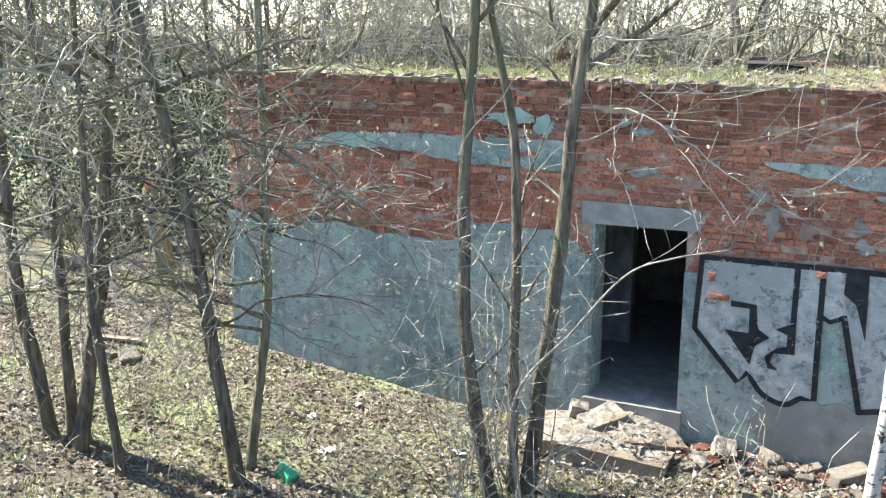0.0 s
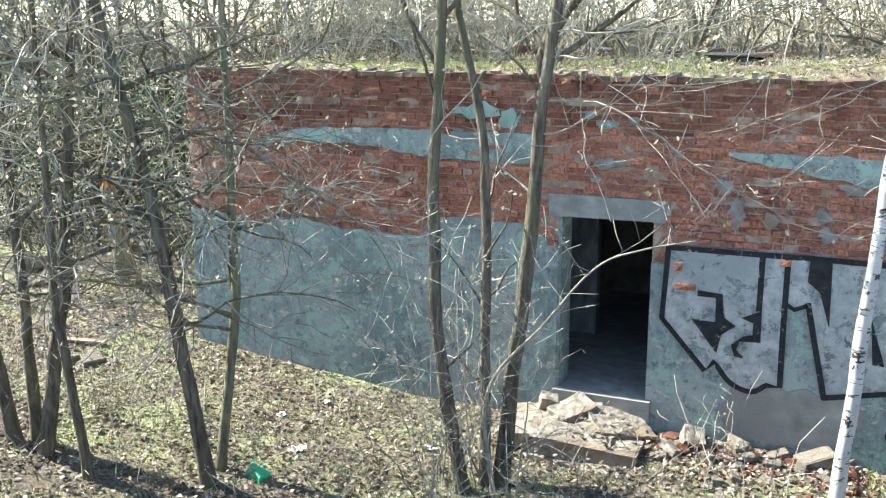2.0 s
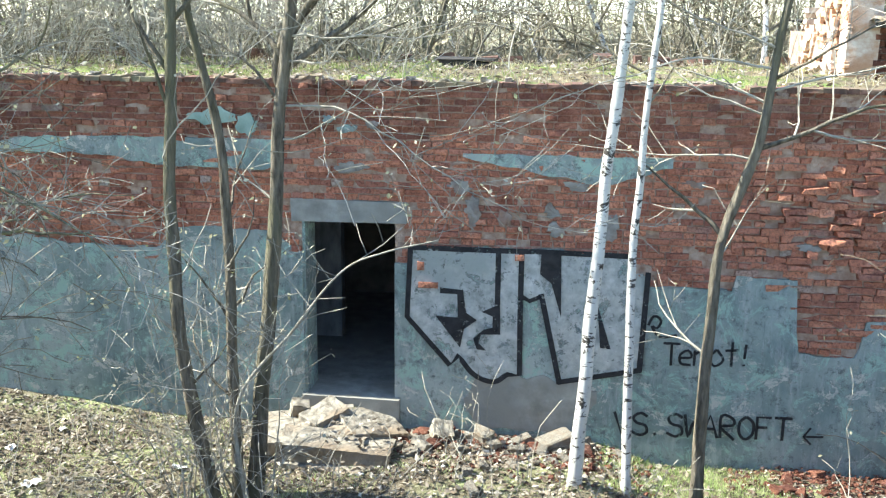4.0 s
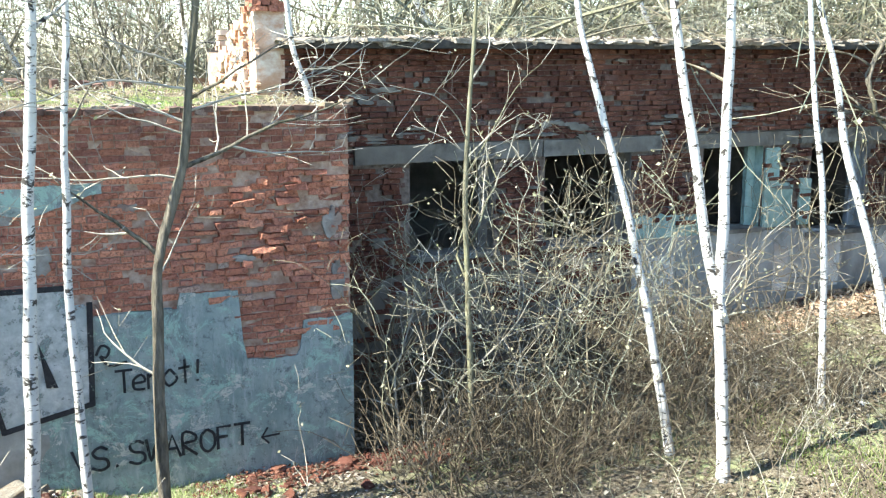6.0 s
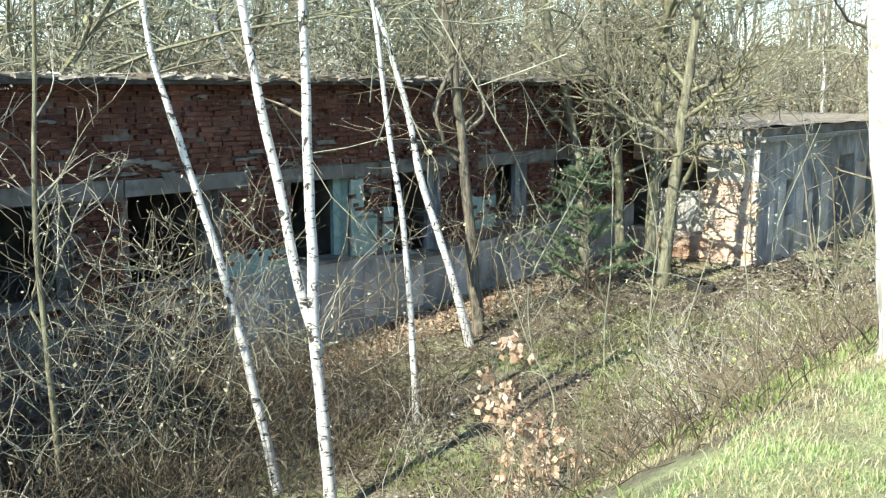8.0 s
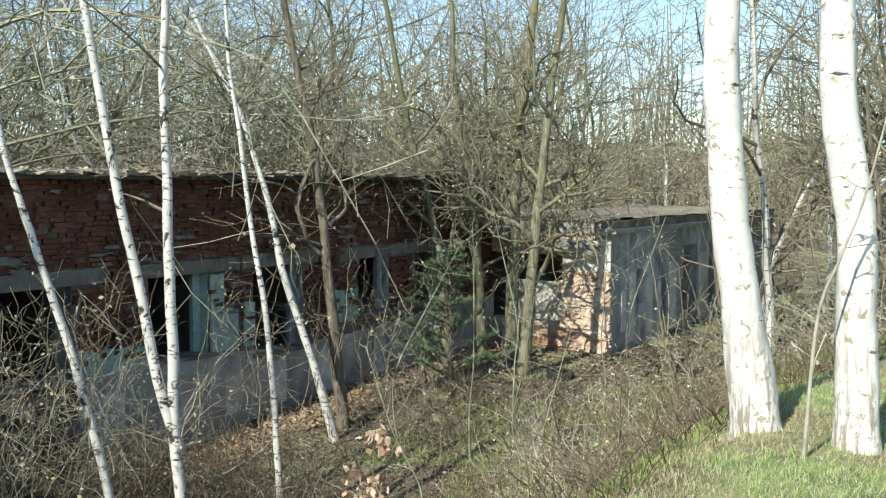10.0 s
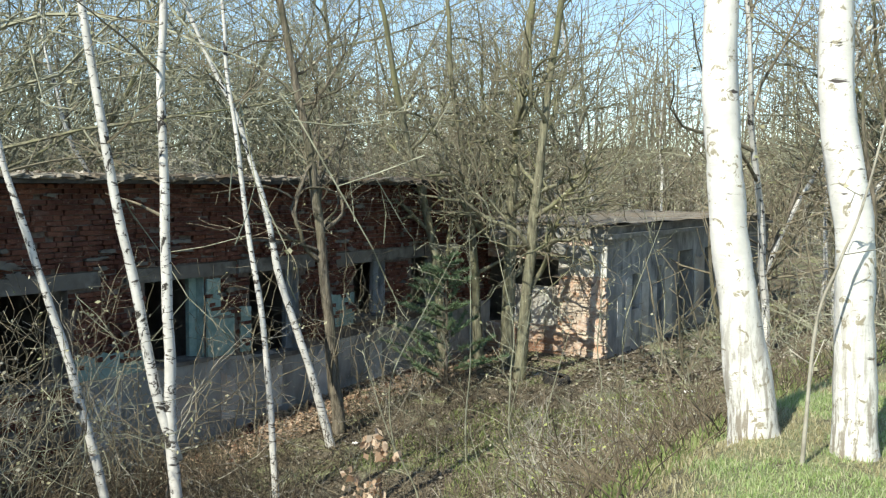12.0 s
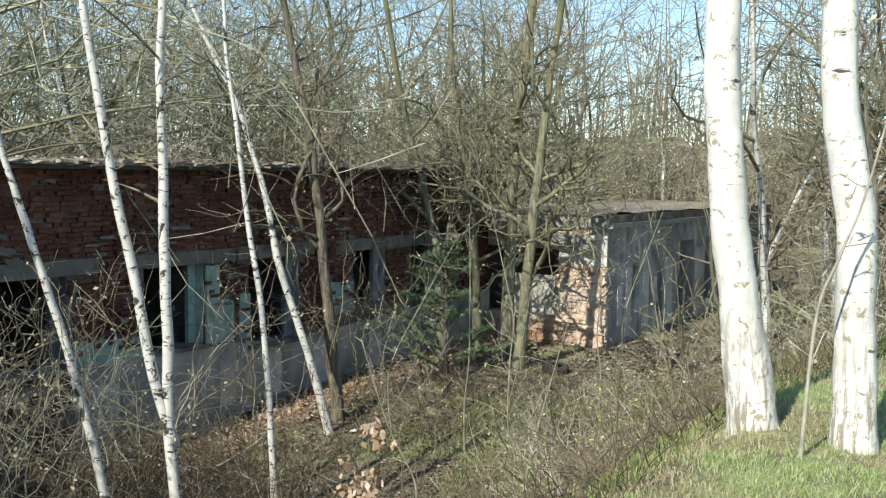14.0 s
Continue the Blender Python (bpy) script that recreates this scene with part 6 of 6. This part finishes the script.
shoots(L_SHOOT, -3.3, 8.5, 102, 2, 2.2, 0.6, 0.012)
shoots(L_SHOOT, -1.1, 10.4, 103, 2, 1.5, 0.3, 0.010)
shoots(L_SHOOT, 6.2, 10.9, 105, 3, 4.2, 0.35, 0.022)
shoots(L_SHOOT, 4.6, 10.9, 106, 3, 4.4, 0.35, 0.022)
for k, (x, y) in enumerate(((4.5, 10.6), (5.2, 10.8), (5.9, 10.2), (6.6, 10.6), (7.4, 10.3), (8.3, 10.5))):
    shoots("tall grey-green shoots with opening buds in the sun", x, y, 540 + k, 2, 4.4 - 0.4 * (k % 3), 0.4, 0.014, None, TWIG_GREY)
shoots(L_SHOOT, 8.9, 10.6, 107, 3, 4.0, 0.4, 0.02)
shoots(L_SHOOT, 3.2, 9.9, 108, 1, 2.2, 0.5, 0.014)
for k, (x, y) in enumerate(((5.0, 11.6), (5.8, 11.9), (6.6, 11.5), (7.3, 12.0), (8.2, 11.7), (6.9, 10.2), (4.7, 12.3), (9.6, 11.9), (5.3, 10.7), (6.0, 10.4), (4.4, 11.3), (8.8, 11.4), (7.7, 10.9), (10.4, 11.6))):
    shoots("long brown shoots with opening buds", x, y, 140 + k, 3, 4.6 if k % 2 else 3.5, 0.4, 0.018, None, TWIG_DARK)
for k, (x, y) in enumerate(((11.2, 12.2), (12.1, 11.8), (13.0, 12.4), (14.2, 12.2), (14.9, 11.7), (15.6, 12.4), (17.0, 12.2), (16.4, 11.9), (10.2, 12.4), (13.7, 11.4))):
    shoots("long brown shoots against the brick wall", x, y, 170 + k, 2, 4.4 if k % 2 else 3.2, 0.45, 0.018, None, TWIG_DARK)
shoots(L_SHOOT, 8.7, 5.7, 109, 3, 1.3, 0.6, 0.014)
shoots(L_SHOOT, 7.4, 7.2, 110, 4, 1.6, 0.5, 0.013)
shoots(L_SHOOT, 9.8, 5.4, 111, 3, 1.2, 0.4, 0.010)
stem_tree("sapling", "pale sapling whose bare branch reaches past the doorway", (-2.8, 8.65), [(-2.98, 8.85, 1.01), (-2.39, 8.85, 1.85), (-1.91, 8.85, 2.43), (-1.5, 8.85, 2.63), (-1.01, 8.85, 2.76)],
          0.055, 2.2, 27, TWIG, dict(BRUSH, wander=0.05), rate=7.0, branch_from=0.4, blen=(0.3, 0.9), twig_mat=TWIG, rises=(15, 65), bmax=0.007)
stem_tree("birch_tree", "thin white birch growing on the low roof", (3.75, 11.7), [(3.72, 11.68, 4.2), (3.55, 11.65, 4.7), (3.45, 11.6, 5.4)], 0.085, 7.5, 61, BIRCH, BIRCHY, branch_from=1.4, rate=0.8, base=AZ - 0.02)
for x, y, s in ((-0.9, 13.2, 1), (-2.2, 12.6, 2), (1.5, 13.0, 3), (2.4, 12.2, 4)):
    shoots("thin sapling growing on the overgrown roof", x, y, 120 + s, 2, 1.9, 0.2, 0.014, roof_a_z(x, y))
rng = random.Random(55)
for i in range(34):
    x, y = rng.uniform(-8, -2.6), rng.uniform(12.3, 16)
    k = rng.choice((0, 2, 3))
    s = rng.uniform(0.5, 0.95)
    bushes[k].scale = (s, s, s)
    copy_thing(bushes[k], Matrix.Translation((x, y, roof_a_z(x, y) - 0.03)) @ Matrix.Rotation(rng.uniform(0, 6.28), 4, "Z"))
    bushes[k].scale = (1, 1, 1)
for i in range(34):     # dead branches lying on the long roof
    x, y = rng.uniform(9, 21), rng.uniform(12.95, 14.2)
    k = rng.choice((1, 2, 4))
    s = rng.uniform(0.5, 0.85)
    bushes[k].scale = (s, s, s)
    copy_thing(bushes[k], Matrix.Translation((x, y, BZ + 0.1)) @ Matrix.Rotation(rng.uniform(0, 6.28), 4, "Z") @ Matrix.Rotation(radians(rng.uniform(60, 84)), 4, "X"))
    bushes[k].scale = (1, 1, 1)

for k, (x, y, h, d) in enumerate(((9.6, 6.9, 2.0, 0.03), (11.3, 6.2, 1.8, 0.026), (12.2, 7.0, 2.2, 0.03), (13.1, 8.4, 3.0, 0.034), (15.2, 8.9, 3.2, 0.034), (16.1, 7.6, 2.6, 0.03),
                                  (18.6, 8.2, 3.0, 0.034), (20.8, 8.4, 3.4, 0.036), (22.2, 7.2, 3.0, 0.034), (12.9, 9.6, 2.8, 0.03))):
    z, u, v = ground_z(x, y), math.sin(k * 2.3), math.cos(k * 1.7)
    stem_tree("sapling", "slim crooked sapling with pale bark in the hollow", (x, y), [(x + 0.10 * v, y + 0.08 * u, z + 0.25 * h), (x + 0.05 * u + 0.22 * v, y + 0.05 * v, z + 0.5 * h), (x + 0.42 * u, y + 0.3 * v, z + 0.85 * h)], d, z + h, 500 + k, TWIG_GREY,
              dict(BRUSH, rate=(2.8, 3.2, 0), buds=0.22), rate=3.4, branch_from=0.25 * h, blen=(0.4, 1.1), twig_mat=TWIG_GREY, rises=(20, 60), bmax=0.009)
FRESH = leaf_material("fresh_spring_leaf", [(0.0, (0.34, 0.40, 0.10)), (0.5, (0.50, 0.54, 0.20)), (1.0, (0.64, 0.64, 0.34))], 0.45)
for k, (x, y) in enumerate(((8.6, 4.3), (9.4, 4.7), (10.6, 4.4), (11.8, 5.2))):
    leafy = thing("leafy_shrub", "low shrub breaking into fresh yellow-green leaf", "shrub", "leafy shrubs on the bank", "", (x, y, ground_z(x, y) - 0.04))
    r = random.Random(530 + k)
    stems, leaf = Geo(), Geo()
    for _ in range(6):
        az = r.uniform(0, 6.28)
        grow(stems, stems, leaf, Vector((0, 0, 0)), Vector((math.sin(az) * 0.7, math.cos(az) * 0.7, 1)), r.uniform(0.7, 1.25), 0.008, 0, r, dict(BRUSH, buds=0.6, bud_size=0.8, rate=(3.0, 3.0, 0)))
    tagged(part("branchwork", stems, TWIG, leafy), "", "", "", "stuff")
    tagged(part("leaves", leaf, FRESH, leafy, "fresh yellow-green leaves"), "", "", "", "stuff")

pine = thing("pine_tree", "small green pine before the brick wall", "tree", "", "", (16.3, 11.0, ground_z(16.3, 11.0) - 0.05))
rng = random.Random(66)
wood, needles = Geo(), Geo()
wood.tube([Vector((0, 0, 0)), Vector((0.05, 0, 1.2)), Vector((0.02, 0.05, 2.9))], [0.05, 0.035, 0.008], 6)
for i in range(62):
    z = rng.uniform(0.25, 2.8)
    az, ln = rng.uniform(0, 6.28), (3.1 - z) * 0.62 * rng.uniform(0.6, 1.1)
    d = Vector((math.sin(az), math.cos(az), 0.35))
    p0 = Vector((0.03, 0, z))
    p1 = p0 + d * ln
    wood.tube([p0, p0 + d * ln * 0.5 + Vector((0, 0, -0.03)), p1], [0.012, 0.008, 0.004], 3)
    for k in range(int(260 * ln) + 40):
        q = p0.lerp(p1, 0.25 + 0.75 * rng.random())
        v = (d + Vector((rng.gauss(0, 0.9), rng.gauss(0, 0.9), rng.gauss(0.2, 0.6)))).normalized() * rng.uniform(0.07, 0.13)
        w = v.cross(Vector((rng.gauss(0, 1), rng.gauss(0, 1), rng.gauss(0, 1)))).normalized() * 0.008
        needles.face([q - w, q + w, q + v])
part("trunk", wood, BARK, pine)
tagged(part("needles", needles, NEEDLE, pine, "dark green needles"), "", "", "", "stuff")

oak = thing("oak_sapling", "young oak still holding its dead tan leaves", "tree", "", "", (8.35, 6.5, ground_z(8.35, 6.5) - 0.05))
rng = random.Random(67)
wood, leaves = Geo(), Geo()
for s in range(5):
    az = rng.uniform(0, 6.28)
    grow(wood, wood, None, Vector((0, 0, 0)), Vector((math.sin(az) * 0.4, math.cos(az) * 0.4, 1)), 2.3 * rng.uniform(0.6, 1), 0.014, 0, rng, dict(BRUSH, rate=(3.0, 2.5, 0), wander=0.1))
tips = [rng.randrange(len(wood.v)) for _ in range(60)]
for i in range(420):
    k = rng.choice(tips)
    q = Vector(wood.v[k]) + Vector((rng.gauss(0, 0.06), rng.gauss(0, 0.06), rng.gauss(0, 0.06)))
    if q.z < 0.25:
        continue
    for _ in range(2):
        v = Vector((rng.gauss(0, 0.6), rng.gauss(0, 0.6), rng.gauss(-0.7, 0.4))).normalized() * rng.uniform(0.07, 0.12)
        w = v.cross(Vector((rng.gauss(0, 1), rng.gauss(0, 1), rng.gauss(0, 1)))).normalized() * rng.uniform(0.025, 0.042)
        leaves.face([q, q + v * 0.4 + w, q + v, q + v * 0.5 - w])
part("stem", wood, TWIG_DARK, oak)
tagged(part("leaves", leaves, OAK_LEAF, oak, "dead tan oak leaves"), "", "", "", "stuff")

# ivy and evergreen tangle in the shaded corner of the hollow
ivy = thing("ivy_thicket", "dark green ivy over shaded undergrowth", "ivy", "", "stuff")
IVY = leaf_material("ivy_leaf", [(0.0, (0.02, 0.045, 0.018)), (0.7, (0.05, 0.10, 0.035)), (1.0, (0.10, 0.17, 0.06))], 0.1)
rng = random.Random(68)
g = Geo()
for i in range(22000):
    x, y = rng.uniform(-19, -9.4), rng.uniform(13.4, 18)
    top = 2.7 + 1.3 * noise.noise((x * 0.6, y * 0.6, 2))
    q = Vector((x, y, ground_z(x, y) + top * rng.random() ** 0.7))
    v = Vector((rng.gauss(0, 1), rng.gauss(0, 1), rng.gauss(0, 0.6))).normalized() * rng.uniform(0.04, 0.08)
    w = v.cross(Vector((rng.gauss(0, 1), rng.gauss(0, 1), rng.gauss(0, 1)))).normalized() * rng.uniform(0.03, 0.05)
    g.face([q, q + v * 0.5 + w, q + v, q + v * 0.5 - w])
part("foliage", g, IVY, ivy)


# ---- small clutter ----
def tyre(x, y, outer, seed):
    """An old car tyre lying flat: tread with blocks, and two sidewalls with their bead."""
    t = thing("tyre", "old black car tyre dumped on the ground", "tyre", "", "", (x, y, ground_z(x, y) + 0.0))
    n, w = 40, 0.085
    def ring(profile):
        g = Geo()
        rows = []
        for r, z in profile:
            rows.append([(r * math.cos(2 * math.pi * k / n), r * math.sin(2 * math.pi * k / n), z) for k in range(n + 1)])
        g.grid(rows)
        return g
    tread = part("tread", ring([(outer - 0.012, w * 0.1), (outer, w * 0.35), (outer + 0.004, w), (outer, w * 1.65), (outer - 0.012, w * 1.9)]), RUBBER, t, smooth=True)
    blocks = Geo()
    for k in range(n):
        for z0, z1, off in ((0.25, 0.85, 0.0), (1.1, 1.7, 0.5)):
            m = Matrix.Rotation(2 * math.pi * (k + off) / n, 4, "Z")
            blocks.box(outer - 0.006, outer + 0.010, -0.012, 0.012, w * z0, w * z1, 0, None, m)
    tagged(part("tread_blocks", blocks, RUBBER, tread), "", "", "", "stuff")
    for s in (0, 1):
        z = (lambda v: v) if s == 0 else (lambda v: 2 * w - v)
        wall = part("sidewall", ring([(outer - 0.012, z(w * 0.1)), (outer - 0.05, z(0.0)), (outer - 0.09, z(0.004)), (outer - 0.115, z(0.02)), (outer - 0.105, z(0.035)), (outer - 0.05, z(0.02))]), RUBBER, t, smooth=True)
    t.rotation_euler = (0.10, -0.06, 0.4)
    return t


tyre(18.25, 9.6, 0.27, 1)
rng = random.Random(301)
SCRAP = simple_mat("white_plastic_scrap", (0.62, 0.62, 0.60), (0.82, 0.82, 0.80), 12, 0.5, 0.3)
for i in range(16):
    x, y = ((rng.uniform(9, 19), rng.uniform(5.5, 11.8)) if i < 11 else (rng.uniform(-7, -3.4), rng.uniform(7.5, 10.6)))
    g = Geo()
    s = rng.uniform(0.03, 0.09)
    ph = rng.random() * 9
    g.grid([[((u - 2) * s * 0.5 + 0.01 * noise.noise((u, v, ph)), (v - 2) * s * 0.35, 0.03 + 0.6 * s * noise.noise((u * 0.7, v * 0.7, ph))) for u in range(5)] for v in range(5)])
    ob = tagged(part("litter_scrap", g, SCRAP), "crumpled white scrap of plastic among dead leaves", "litter", "scraps of litter")
    ob.location, ob.rotation_euler = (x, y, ground_z(x, y)), (rng.uniform(-0.4, 0.4), rng.uniform(-0.4, 0.4), rng.uniform(0, 6.28))

# chips of concrete and brick too many to count, thickest below the door and the corner
def chips(name, label, n, area, mat, seed, spread, size):
    r = random.Random(seed)
    g = Geo()
    for _ in range(n):
        x = r.uniform(area[0], area[1])
        y = area[3] - abs(r.gauss(0, spread))
        if y < area[2]:
            continue
        s = size * r.uniform(0.4, 1.3)
        m = Matrix.Translation((x, y, ground_z(x, y) + s * 0.3)) @ Euler((r.uniform(-0.6, 0.6), r.uniform(-0.6, 0.6), r.uniform(0, 6.28))).to_matrix().to_4x4()
        g.box(-s, s, -s * 0.7, s * 0.7, -s * 0.45, s * 0.45, s * 0.28, r, m)
    return tagged(part(name, g, mat), label, "rubble", "", "stuff")


chips("rubble_chips", "pale chips of concrete and plaster below the wall", 700, (-3.6, 1.3, 9.3, 10.92), RUBBLE, 401, 0.55, 0.028)
chips("rubble_chips", "chips of whitewashed plaster below the wall", 160, (-3.2, 0.8, 9.3, 10.92), WHITEWASH, 402, 0.5, 0.022)
chips("brick_chips", "chips of red brick below the wall", 520, (-2.6, 1.2, 9.4, 10.92), DARK_RED_BRICKS, 403, 0.5, 0.03)
chips("brick_chips", "chips of red brick below the corner", 420, (2.0, 5.6, 9.8, 10.92), DARK_RED_BRICKS, 404, 0.3, 0.03)
chips("brick_chips", "chips of red brick below the long wall", 500, (9.5, 20.6, 11.6, 12.9), DARK_RED_BRICKS, 405, 0.4, 0.035)
